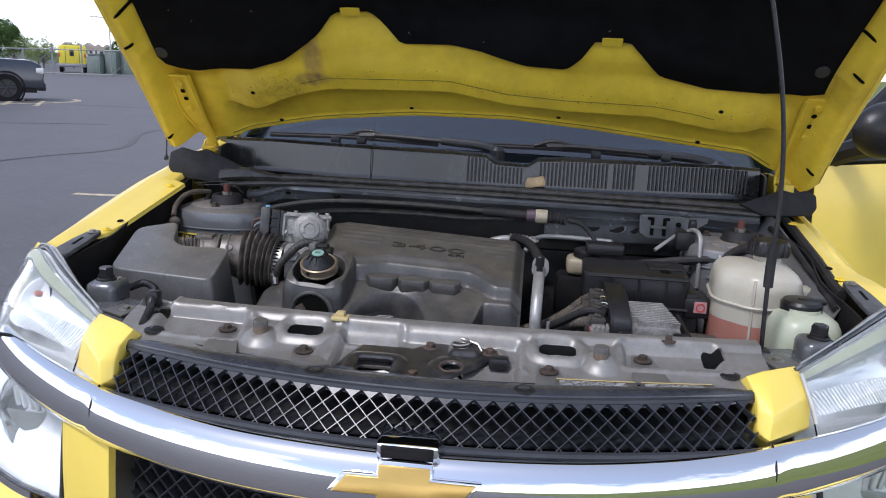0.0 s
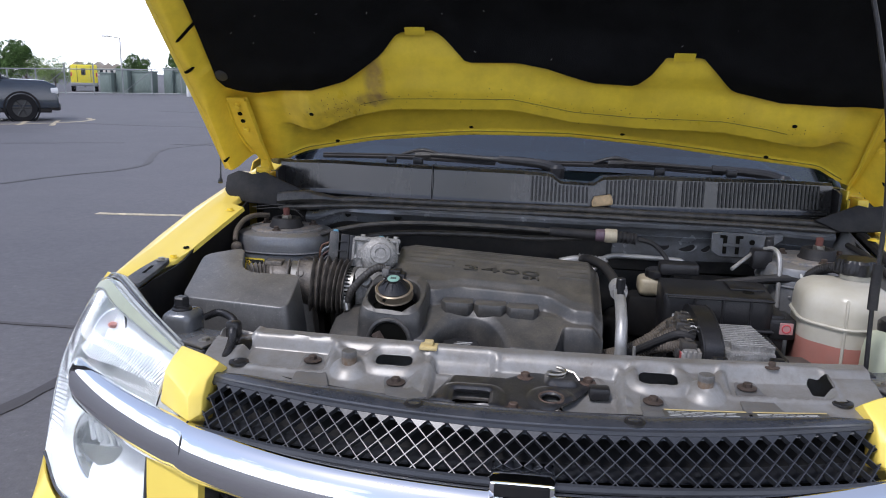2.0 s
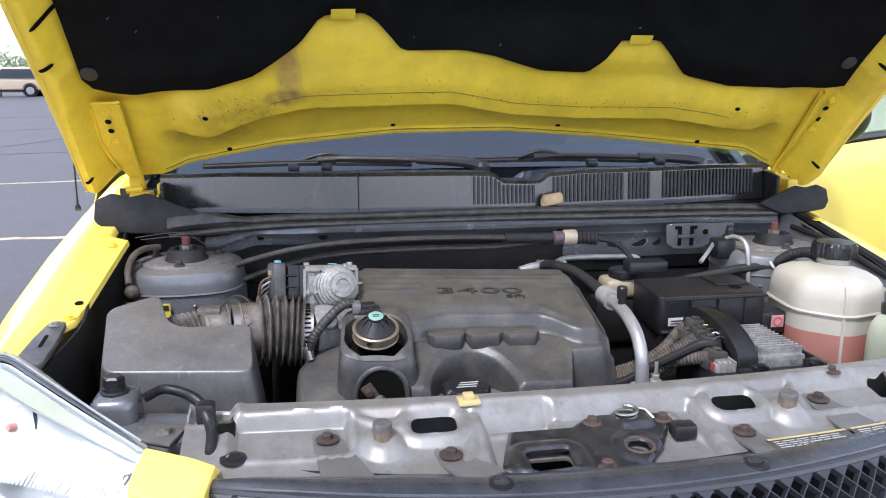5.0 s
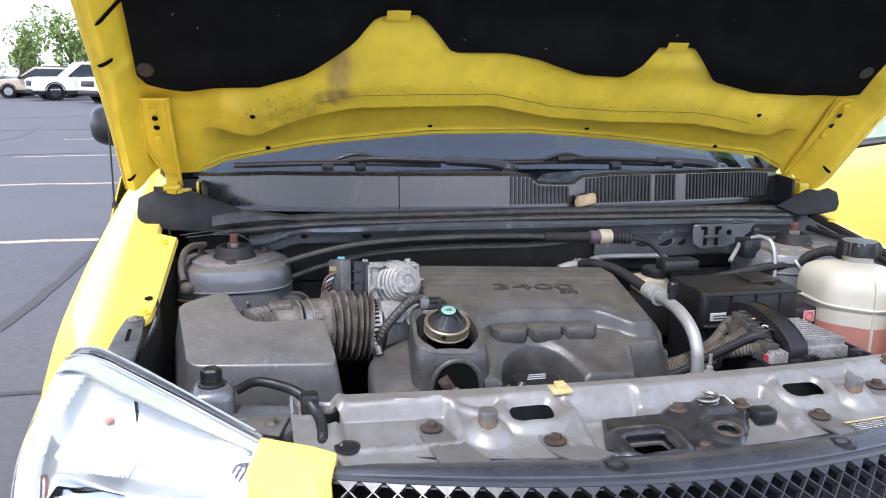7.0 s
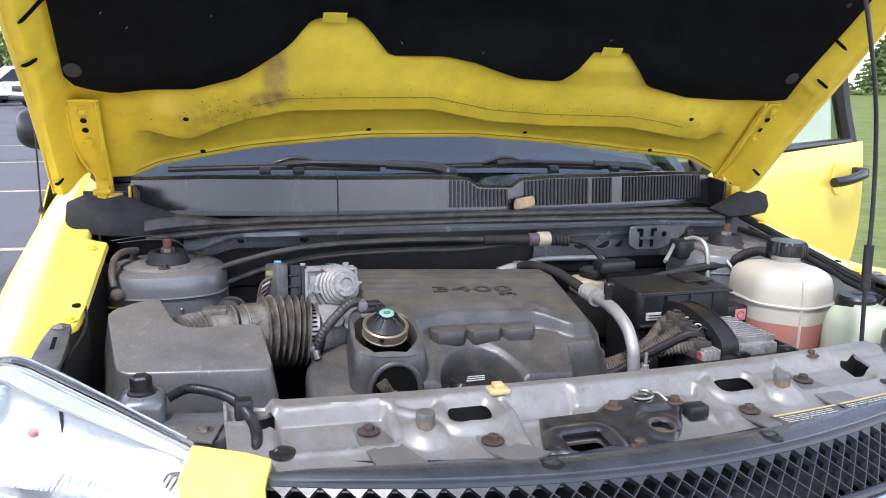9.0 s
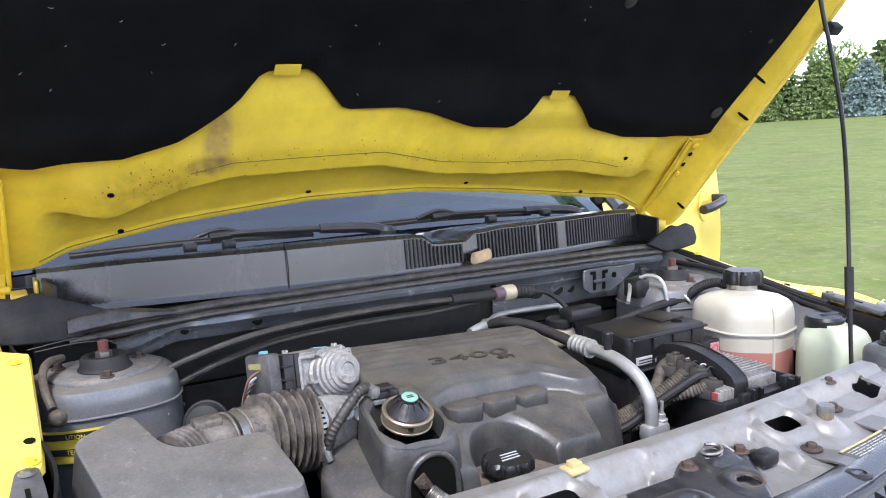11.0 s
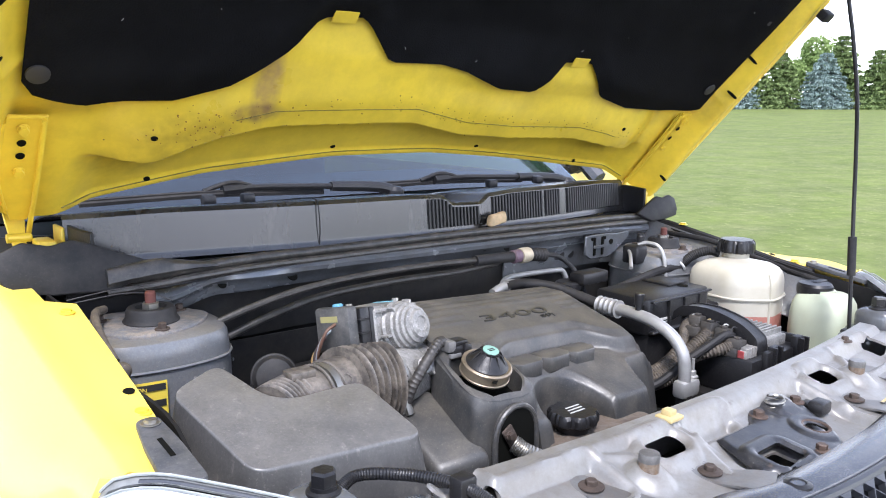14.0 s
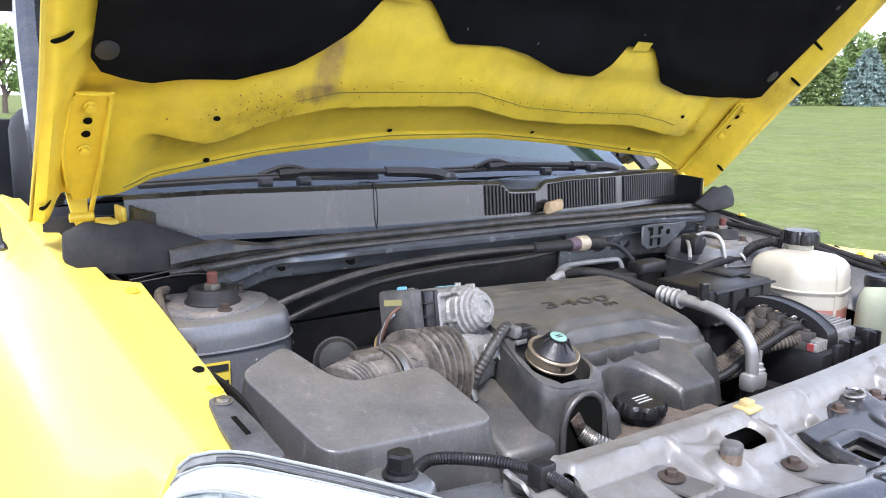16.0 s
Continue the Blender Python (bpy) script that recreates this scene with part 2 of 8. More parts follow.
scuff(GREY, (0.10, 0.07, 0.048), 0.5, 42, 0.62, 0.70)
scuff(GREY, (0.38, 0.375, 0.36), 0.3, 120, 0.66, 0.72)
scuff(BAYGREY, (0.25, 0.21, 0.165), 0.5, 22, 0.60, 0.66)
scuff(BLACK, (0.10, 0.092, 0.08), 0.4, 90, 0.63, 0.72)
scuff(COWL, (0.05, 0.053, 0.057), 0.35, 7, 0.54, 0.66, (1, 1, 0.6))
scuff(COWL, (0.006, 0.006, 0.007), 0.4, 9, 0.55, 0.66, (1, 1, 0.25))
scuff(COWL, (0.06, 0.055, 0.047), 0.5, 26, 0.58, 0.68, (1, 1, 0.12))
scuff(CORR, (0.016, 0.015, 0.014), 0.6, 45, 0.56, 0.66)
scuff(ALU, (0.05, 0.047, 0.042), 0.6, 60, 0.56, 0.66)
scuff(ALU, (0.55, 0.54, 0.52), 0.7, 330, 0.60, 0.66)


def glass(name, tint, rough=0.02, ior=1.45):
    m = bpy.data.materials.new(name)
    m.use_nodes = True
    p = m.node_tree.nodes["Principled BSDF"]
    p.inputs["Base Color"].default_value = (*tint, 1)
    p.inputs["Roughness"].default_value = rough
    p.inputs["IOR"].default_value = ior
    p.inputs["Transmission Weight"].default_value = 1.0
    return m


GLASS = glass("windscreen_glass", (0.11, 0.19, 0.25), 0.012, 1.62)
SIDEGLASS = glass("side_glass", (0.66, 0.80, 0.72), 0.012, 1.40)
GLASS.node_tree.nodes["Principled BSDF"].inputs["Coat Weight"].default_value = 1.0
LENS = glass("lamp_lens", (0.95, 0.97, 0.98), 0.04, 1.35)


# ---- mesh tools ----
def thing(name, loc, label, category, group="", kind=""):
    ob = new(name)
    ob.location = loc
    ob.empty_display_size = 0.05
    return tagged(ob, label, category, group, kind)


def part(name, bm, material, parent=None, label="", angle=35, normals=True):
    if normals:
        bmesh.ops.recalc_face_normals(bm, faces=bm.faces)
    me = bpy.data.meshes.new(name)
    bm.to_mesh(me)
    bm.free()
    me.polygons.foreach_set("use_smooth", [True] * len(me.polygons))
    me.set_sharp_from_angle(angle=radians(angle))
    me.materials.append(material)
    ob = new(name, me)
    if parent is not None:
        ob.parent = parent
        if parent.type == "EMPTY":
            ob.matrix_parent_inverse = Matrix.Translation(-Vector(parent.location))
    if label:
        tagged(ob, label)
    return ob


def solo(name, bm, material, label, category, group="", kind="", angle=35):
    return tagged(part(name, bm, material, None, "", angle), label, category, group, kind)


def merge(*bms):
    out = bmesh.new()
    for b in bms:
        me = bpy.data.meshes.new("tmp")
        b.to_mesh(me)
        b.free()
        out.from_mesh(me)
        bpy.data.meshes.remove(me)
    return out


def move(bm, m):
    bmesh.ops.transform(bm, matrix=m, verts=bm.verts)
    return bm


def warp(bm, f):
    for v in bm.verts:
        v.co = Vector(f(v.co.x, v.co.y, v.co.z))
    return bm


def bevelled(bm, b, seg=2, flat=20):
    if b:
        edges = [e for e in bm.edges if len(e.link_faces) == 2 and e.calc_face_angle() > radians(flat)]
        bmesh.ops.bevel(bm, geom=edges, offset=b, segments=seg, affect="EDGES", profile=0.5, clamp_overlap=True)
    return bm


def rbox(x0, x1, y0, y1, z0, z1, b=0.008, seg=2):
    bm = bmesh.new()
    bmesh.ops.create_cube(bm, size=1.0)
    for v in bm.verts:
        v.co = Vector(((x0 + x1) / 2 + v.co.x * (x1 - x0), (y0 + y1) / 2 + v.co.y * (y1 - y0), (z0 + z1) / 2 + v.co.z * (z1 - z0)))
    return bevelled(bm, b, seg)


def prism(poly, z0, z1, b=0.008, seg=2, top=None):
    """An upright block on a plan outline; top(x, y) bends its upper face."""
    bm = bmesh.new()
    lo = [bm.verts.new((x, y, z0)) for x, y in poly]
    hi = [bm.verts.new((x, y, top(x, y) if top else z1)) for x, y in poly]
    k = len(poly)
    bm.faces.new(lo[::-1])
    bm.faces.new(hi)
    for i in range(k):
        bm.faces.new((lo[i], lo[(i + 1) % k], hi[(i + 1) % k], hi[i]))
    bmesh.ops.recalc_face_normals(bm, faces=bm.faces)
    return bevelled(bm, b, seg)


def loft(rows, closed=False, caps=False):
    """A skin over rows of points."""
    bm = bmesh.new()
    vs = [[bm.verts.new(p) for p in r] for r in rows]
    for a, b in zip(vs, vs[1:]):
        k = len(a)
        for i in range(k if closed else k - 1):
            bm.faces.new((a[i], a[(i + 1) % k], b[(i + 1) % k], b[i]))
    if caps:
        bm.faces.new(vs[0][::-1])
        bm.faces.new(vs[-1])
    return bm


def thicken(bm, t):
    bmesh.ops.recalc_face_normals(bm, faces=bm.faces)
    bmesh.ops.solidify(bm, geom=list(bm.faces), thickness=t)
    return bm


def field(x0, x1, nx, y0, y1, ny, f, keep=None, thick=0.0):
    """A sheet over a plan grid; f gives each point its place, keep leaves holes."""
    bm = bmesh.new()
    xs, ys = np.linspace(x0, x1, nx + 1), np.linspace(y0, y1, ny + 1)
    vs = [[bm.verts.new(f(float(x), float(y))) for x in xs] for y in ys]
    for j in range(ny):
        for i in range(nx):
            if keep is None or keep(float(xs[i] + xs[i + 1]) / 2, float(ys[j] + ys[j + 1]) / 2):
                bm.faces.new((vs[j][i], vs[j][i + 1], vs[j + 1][i + 1], vs[j + 1][i]))
    bmesh.ops.delete(bm, geom=[v for v in bm.verts if not v.link_faces], context="VERTS")
    if thick:
        thicken(bm, thick)
    return bm


def curve(pts, n=8):
    """A smooth run of points through those given."""
    p = [Vector(q) for q in pts]
    p = [2 * p[0] - p[1]] + p + [2 * p[-1] - p[-2]]
    out = []
    for i in range(1, len(p) - 2):
        a, b, c, d = p[i - 1 : i + 3]
        for k in range(n):
            t = k / n
            out.append(0.5 * (2 * b + (c - a) * t + (2 * a - 5 * b + 4 * c - d) * t * t + (3 * b - a - 3 * c + d) * t * t * t))
    return out + [p[-2]]


def tube(pts, r, seg=10, n=8, radius=None):
    """A hose or pipe along points; radius(t) scales it on the way."""
    path = curve(pts, n) if n > 1 else [Vector(q) for q in pts]
    rows, up = [], None
    for i, q in enumerate(path):
        way = (path[min(i + 1, len(path) - 1)] - path[max(i - 1, 0)]).normalized()
        if up is None:
            up = way.orthogonal().normalized()
        up = (up - way * up.dot(way)).normalized()
        side = way.cross(up)
        rr = r * (radius(i / (len(path) - 1)) if radius else 1)
        rows.append([q + rr * (math.cos(a) * up + math.sin(a) * side) for a in (2 * math.pi * k / seg for k in range(seg))])
    return loft(rows, True, True)


def knurled(bm, x, y, n, depth):
    """Gives a turned piece on an upright axis n lobes."""
    def f(px, py, pz):
        a, r = math.atan2(py - y, px - x), math.hypot(px - x, py - y)
        r *= 1 + depth * (0.5 + 0.5 * math.copysign(abs(math.cos(n * a / 2)) ** 0.5, math.cos(n * a)))
        return (x + r * math.cos(a), y + r * math.sin(a), pz)
    return warp(bm, f)


def rounded_poly(pts, r, n=5):
    """A plan outline with its corners eased."""
    out = []
    for i, q in enumerate(pts):
        p, q, s = Vector(pts[i - 1]), Vector(q), Vector(pts[(i + 1) % len(pts)])
        a, b = q + (p - q).normalized() * min(r, (p - q).length * 0.45), q + (s - q).normalized() * min(r, (s - q).length * 0.45)
        for k in range(n + 1):
            t = k / n
            v = a * (1 - t) ** 2 + q * 2 * t * (1 - t) + b * t * t
            out.append((v.x, v.y))
    return out


def ribbed(pts, r, ribs, depth=0.12, seg=12, per=4, n=None):
    """A corrugated hose."""
    k = max(1, ribs * per // max(1, len(pts) - 1))
    return tube(pts, r, seg, k, lambda t: 1 + depth * (0.5 + 0.5 * math.cos(2 * math.pi * ribs * t)) - depth / 2)


def ring(at, axis, r, thick, seg=28, side=8):
    """A round hoop."""
    q = Vector((0, 0, 1)).rotation_difference(Vector(axis)).to_matrix()
    rows = []
    for k in range(seg):
        a = 2 * math.pi * k / seg
        rows.append([Vector(at) + q @ Vector(((r + thick * math.cos(b)) * math.cos(a), (r + thick * math.cos(b)) * math.sin(a), thick * math.sin(b))) for b in (2 * math.pi * j / side for j in range(side))])
    return loft(rows + [rows[0]], True)


def lathe(profile, at, axis=(0, 0, 1), seg=24, caps=True):
    """A turned piece: (radius, height) pairs along an axis."""
    bm = bmesh.new()
    rows = [[(r * math.cos(2 * math.pi * k / seg), r * math.sin(2 * math.pi * k / seg), z) for k in range(seg)] for r, z in profile]
    bm.free()
    bm = loft(rows, True, caps)
    q = Vector((0, 0, 1)).rotation_difference(Vector(axis)).to_matrix().to_4x4()
    return move(bm, Matrix.Translation(at) @ q)


def interp(table, x):
    return float(np.interp(x, [a for a, _ in table], [b for _, b in table]))


def smooth(a, b, x):
    t = min(1.0, max(0.0, (x - a) / (b - a)))
    return t * t * (3 - 2 * t)


def hexbolt(at, r, h, washer=1.6, axis=(0, 0, 1)):
    return merge(lathe([(r * washer, 0), (r * washer, h * 0.2), (r * washer * 0.9, h * 0.28)], at, axis, 18), lathe([(r, h * 0.2), (r, h * 0.92), (r * 0.86, h)], at, axis, 6))


REAR = pose(0, 0, 0, 0, 0, -1.8)  # the car's rear stands turned by this much


def both(f):
    """The same shape on both sides of the car."""
    for side in (-1, 1):
        f(side)

# ---- ground ----
def ground_z(x):
    """The lot falls off gently to the far side."""
    return -0.015 * max(0.0, min(60.0, -x) - 3.0)


def lawn_height(x, y):
    return 0.004 + 1.9 * smooth(4.0, 75.0, x)


GRASS_EDGE = 2.35
ground = tagged(part("ground", field(-420, 420, 280, -420, 420, 8, lambda x, y: (x, y, ground_z(x))), ASPHALT), "grey worn asphalt of a large open parking lot", "ground", kind="structure")
lawn_bm = bmesh.new()
cols = [GRASS_EDGE, 3, 4, 6, 9, 13, 18, 25, 34, 45, 58, 75, 120, 420]
lawn_bm.free()
lawn_bm = loft([[(x, y, lawn_height(x, y)) for x in cols] for y in np.linspace(-160, 420, 60)])
tagged(part("lawn", lawn_bm, GRASS), "mown green lawn rising gently to a row of trees", "lawn", kind="structure")


def strip(pts, width, z):
    rows = []
    path = curve(pts, 10)
    for i, q in enumerate(path):
        way = path[min(i + 1, len(path) - 1)] - path[max(i - 1, 0)]
        side = Vector((-way.y, way.x, 0)).normalized() * width * 0.5 * (0.75 + 0.5 * random.random())
        j = Vector((random.uniform(-1, 1), random.uniform(-1, 1), 0)) * width * 0.2
        rows.append([p + Vector((0, 0, z + ground_z(p.x))) for p in (q + side + j, q - side + j)])
    return loft(rows)


for k, y in enumerate((5.78, 9.3, 12.85, 16.4, 20.0, 23.5)):
    bm = thicken(strip([(-4.12, y, 0), (-2.5, y + 0.02, 0), (-0.5, y, 0), (1.6, y, 0)], 0.085, 0.004), 0.003)
    tagged(part("parking_line", bm, LINE), "faded yellow parking line worn on the asphalt", "road marking", "parking lines", "structure")
for pts, w in [
    ([(-2.1, 0.6, 0), (-2.03, 1.6, 0), (-1.85, 3.2, 0), (-1.7, 5.2, 0), (-1.72, 8.5, 0), (-1.6, 13, 0)], 0.07),
    ([(-6.0, 2.65, 0), (-4.2, 2.5, 0), (-2.6, 2.55, 0), (-1.5, 2.53, 0), (0.2, 2.5, 0)], 0.035),
    ([(-6.9, 4.0, 0), (-6.3, 7.8, 0), (-5.7, 9.6, 0), (-6.6, 12.6, 0), (-5.2, 16.5, 0), (-5.6, 21, 0)], 0.10),
    ([(-7, 13.3, 0), (-5.2, 13.2, 0), (-3, 13.3, 0)], 0.06),
    ([(-16, 20, 0), (-9, 18.5, 0), (-6, 19.6, 0), (-1, 19.2, 0)], 0.10),
    ([(-14, 27, 0), (-9, 25.5, 0), (-4, 26.4, 0)], 0.12),
    ([(-18, 14.5, 0), (-12, 12.6, 0), (-8, 13.4, 0)], 0.08),
]:
    tagged(part("tar_seam", thicken(strip(pts, w, 0.004), 0.002), TAR), "dark sealed crack across the asphalt", "crack", "tar seams", "structure")
# painted island with hatching under the parked grey car
for k in range(8):
    x = -20.0 + k * 0.9
    bm = thicken(strip([(x, 20.2, 0), (x + 0.7, 18.9, 0), (x + 1.2, 18.0, 0)], 0.12, 0.005), 0.003)
    tagged(part("hatched_line", bm, LINE), "pale hatched line of a no-parking island", "road marking", "hatched lines", "structure")
bm = thicken(strip([(-20, 17.7, 0), (-15, 17.8, 0), (-13.3, 18.8, 0), (-12.9, 20.4, 0), (-13.6, 21.6, 0)], 0.16, 0.005), 0.003)
tagged(part("hatched_line", bm, LINE), "pale curved border of a no-parking island", "road marking", "hatched lines", "structure")

# ---- the car ----
car = thing("car", (0, 0, 0), "yellow compact SUV with its hood propped open, front door ajar", "car")

# hood: u across, s up along it from the rear edge, h towards the engine
HO, HD, HN = Vector((0, 0.738, 1.075)), Vector((0, -0.664, 0.748)), Vector((0, -0.748, -0.664))
CREASE = [(-0.72, 0.10), (-0.64, 0.098), (-0.54, 0.086), (-0.45, 0.118), (-0.366, 0.14), (-0.085, 0.142), (0.047, 0.11), (0.178, 0.101), (0.368, 0.103), (0.495, 0.083), (0.634, 0.102), (0.72, 0.1)]
EDGE = [(-0.76, 0.30), (-0.725, 0.245), (-0.66, 0.222), (-0.536, 0.219), (-0.458, 0.244), (-0.368, 0.308), (-0.335, 0.348), (-0.318, 0.357), (-0.25, 0.357), (-0.225, 0.335), (-0.184, 0.29), (-0.074, 0.29),
        (-0.013, 0.279), (0.084, 0.248), (0.172, 0.244), (0.206, 0.278), (0.224, 0.309), (0.30, 0.313), (0.33, 0.285), (0.369, 0.242), (0.468, 0.218), (0.582, 0.218), (0.66, 0.23), (0.703, 0.246), (0.76, 0.3)]
LIP = [(-0.80, 0.012), (-0.782, 0.002), (-0.745, -0.010), (-0.71, -0.028), (-0.666, -0.026), (-0.432, 0.020), (-0.187, 0.043), (0.046, 0.044), (0.247, 0.027), (0.447, 0.005), (0.603, -0.008), (0.67, -0.022), (0.72, -0.028), (0.748, 0.0), (0.80, 0.01)]
HLEN = 0.93


def hood_at(u, s, h):
    return HO + Vector((u, 0, 0)) + HD * s + HN * h


def hood_edge(a, s):
    half = 0.768 + 0.023 * smooth(0.0, 0.5, s) - 0.05 * smooth(0.6, HLEN, s) + (0.006 * smooth(0.30, 0.0, s) if a < 0 else 0.0)
    return a * half - 0.018 * abs(a) ** 8 * (1 - 0.4 * smooth(0.0, 0.5, s))


def hood_base(u, s):
    crown = 1 - min(1, (u / 0.7) ** 2)
    return -0.052 + 0.013 * smooth(0.60, 0.70, abs(u)) - 0.028 * crown - 0.035 * crown * smooth(0.26, 0.37, s) + 0.03 * smooth(0.55, HLEN, s)


def crease(u):
    """Foot of the ridge; its fold stands nearer than the panel."""
    return interp(CREASE, u) + 0.024 * smooth(0.64, 0.45, abs(u))


def hood_relief(u, s):
    a = abs(u)
    e_ = hood_edge(1 if u > 0 else -1, s)
    d = abs(e_) - a
    side = -0.004 * smooth(0.012, 0.0, d) - 0.006 - 0.003 * smooth(0.034, 0.012, d) + 0.008 * smooth(0.20, 0.02, s)
    bead = 0.0045 * math.exp(-((s - (0.284 if u < 0 else 0.274) - 0.44 * (d - 0.026)) / 0.0085) ** 2) * smooth(0.085, 0.07, d) * smooth(0.022, 0.034, d)
    lip = -0.090 - 0.026 * (1 - min(1, (u / 0.66) ** 2))
    c, e = crease(u), interp(EDGE, u)
    beam = lip + 0.034
    lo = interp(LIP, u)
    h = lip + 0.012 * max(0.0, min(1.0, (s - lo) / (c - lo))) - 0.006 * smooth(lo + 0.004, lo + 0.02, s)
    # beam: a proud ridge that leans back to the panel above it
    top = min(e, c + 0.11)
    t = max(0.0, min(1.0, (s - c) / (top - c)))
    face = beam + 0.012 + (hood_base(u, s) - 0.004 - beam - 0.012) * (0.25 * t + 0.75 * smooth(0.38, 1.0, t))
    h += (face - h) * smooth(c - 0.008, c + 0.002, s) * smooth(0.66, 0.54, a)
    j = smooth(0.60, 0.67, a)
    h = h * (1 - j) + ((-0.074 if u < 0 else -0.062) + (0.028 if u < 0 else 0.016) * smooth(0.17, 0.25, s)) * j
    wide = 0.034 * smooth(0.25, 0.12, s)
    k = smooth(0.064 + 0.3 * wide, 0.018, d) if u > 0 else smooth(0.066 - 0.3 * wide, 0.014 - 0.12 * wide, d)
    return h * (1 - k) + side * k + bead


def hood_panel():
    """The pressed inner panel."""
    def f(a, b):
        s = b * HLEN
        u = hood_edge(a, s)
        lo = interp(LIP, u)
        s = lo + (HLEN - lo) * b
        return hood_at(u, s, hood_relief(u, s))
    return move(field(-1, 1, 260, 0, 1, 330, f), REAR)


HOODPAINT = mat("hood_inner_paint", (0.83, 0.61, 0.045), 0.30, coat=0.35, var=0.10, scale=5, bump=0.02, bscale=30, dust=0.25, dust_col=(0.30, 0.20, 0.03))


def scorch_and_shade(m, places):
    """Brown stains and painted-in olive shade, with soft, broken edges."""
    n, l = m.node_tree.nodes, m.node_tree.links
    p = n["Principled BSDF"]
    out = p.inputs["Base Color"].links[0].from_socket
    tc, noi = n.new("ShaderNodeTexCoord"), n.new("ShaderNodeTexNoise")
    noi.inputs["Scale"].default_value, noi.inputs["Detail"].default_value = 60.0, 6.0
    l.new(tc.outputs["Object"], noi.inputs["Vector"])
    for (u, s, h), (wu, ws), col, strong in places:
        mp, gr, mul, mx = n.new("ShaderNodeMapping"), n.new("ShaderNodeTexGradient"), n.new("ShaderNodeMath"), n.new("ShaderNodeMix")
        mp.vector_type, gr.gradient_type = "TEXTURE", "SPHERICAL"
        mp.inputs["Location"].default_value = REAR @ hood_at(u, s, h)
        mp.inputs["Rotation"].default_value = (math.atan2(HD.z, HD.y), 0, radians(-1.8))
        mp.inputs["Scale"].default_value = (wu, ws, 0.2)
        l.new(tc.outputs["Object"], mp.inputs["Vector"])
        l.new(mp.outputs["Vector"], gr.inputs["Vector"])
        mr = n.new("ShaderNodeMapRange")
        mr.inputs["From Max"].default_value, mr.inputs["To Max"].default_value = 0.45, strong * 1.7
        l.new(gr.outputs["Fac"], mr.inputs["Value"])
        mul.operation, mul.use_clamp = "MULTIPLY", True
        l.new(mr.outputs["Result"], mul.inputs[0])
        l.new(noi.outputs["Fac"], mul.inputs[1])
        mx.data_type = "RGBA"
        mx.inputs["B"].default_value = (*col, 1)
        l.new(mul.outputs["Value"], mx.inputs["Factor"])
        l.new(out, mx.inputs["A"])
        out = mx.outputs["Result"]
    l.new(out, p.inputs["Base Color"])


# two scorch marks, then wide olive patches that paint shade on the lower panel
scorch_and_shade(HOODPAINT, [((-0.392, 0.245, -0.07), (0.028, 0.085), (0.24, 0.13, 0.09), 0.6), ((-0.40, 0.195, -0.06), (0.055, 0.022), (0.19, 0.11, 0.07), 0.55), ((-0.50, 0.15, -0.06), (0.11, 0.06), (0.33, 0.22, 0.03), 0.5), ((-0.56, 0.075, -0.09), (0.1, 0.05), (0.30, 0.21, 0.03), 0.5), ((0.56, 0.09, -0.09), (0.12, 0.05), (0.33, 0.22, 0.03), 0.45), ((0.70, 0.26, -0.05), (0.09, 0.06), (0.36, 0.24, 0.03), 0.35)])
hood = part("hood", hood_panel(), HOODPAINT, car, "open yellow hood seen from below, pressed inner panel with dusty ridges")
part("hood_skin", move(thicken(field(-1, 1, 120, 0, 1, 24, lambda a, b: hood_at(hood_edge(a, b * HLEN) + a * 0.005, interp(LIP, a * 0.79) - 0.006 + (HLEN + 0.012) * b, -0.008 - 0.096 * smooth(0, 0.07, 1 - abs(a)) - 0.02 * smooth(0.07, 0.6, 1 - abs(a)))), 0.002), REAR), YELLOW, hood)


def liner_panel():
    def f(a, b):
        u = a * (0.694 + 0.036 * smooth(0.0, 0.5, b) if a > 0 else 0.738 + 0.004 * smooth(0.2, 0.5, b))
        e = interp(EDGE, u) + 0.002
        s = e + (0.86 - e) * b
        puff = 0.006 + 0.004 * math.sin(u * 9 + s * 5) * math.sin(s * 14)
        edge = min(1.0, min(b, 1 - b) * 14, (1 - abs(a)) * 20)
        return hood_at(u, s, hood_base(u, s) + puff * edge + 0.002)
    return move(thicken(field(-1, 1, 110, 0, 1, 60, f), 0.004), REAR)


liner = part("liner", liner_panel(), LINER, hood, "black felt sound-deadening liner")
PIN = mat("liner_pin", (0.025, 0.024, 0.024), 0.6, bump=0.1)
for u, s in [(-0.722, 0.282), (0.673, 0.301), (0.69, 0.49), (-0.69, 0.55), (-0.33, 0.56), (0.33, 0.52), (0.0, 0.62), (-0.5, 0.75), (0.5, 0.75)]:
    at = REAR @ hood_at(u, s, hood_base(u, s) + 0.008)
    part("push_pin", lathe([(0.0145, 0), (0.014, 0.002), (0.008, 0.004)], at, REAR.to_3x3() @ HN, 20), PIN, hood)
for u, s in [(-0.29, 0.357), (0.262, 0.313)]:
    part("tab", move(thicken(field(-1, 1, 6, 0, 1, 3, lambda a, b: hood_at(u + a * 0.021, s - 0.006 + 0.02 * b, hood_base(u, s) + 0.008)), 0.002), REAR), YELLOW_INNER, hood)
lint_rng = random.Random(12)
lint = []
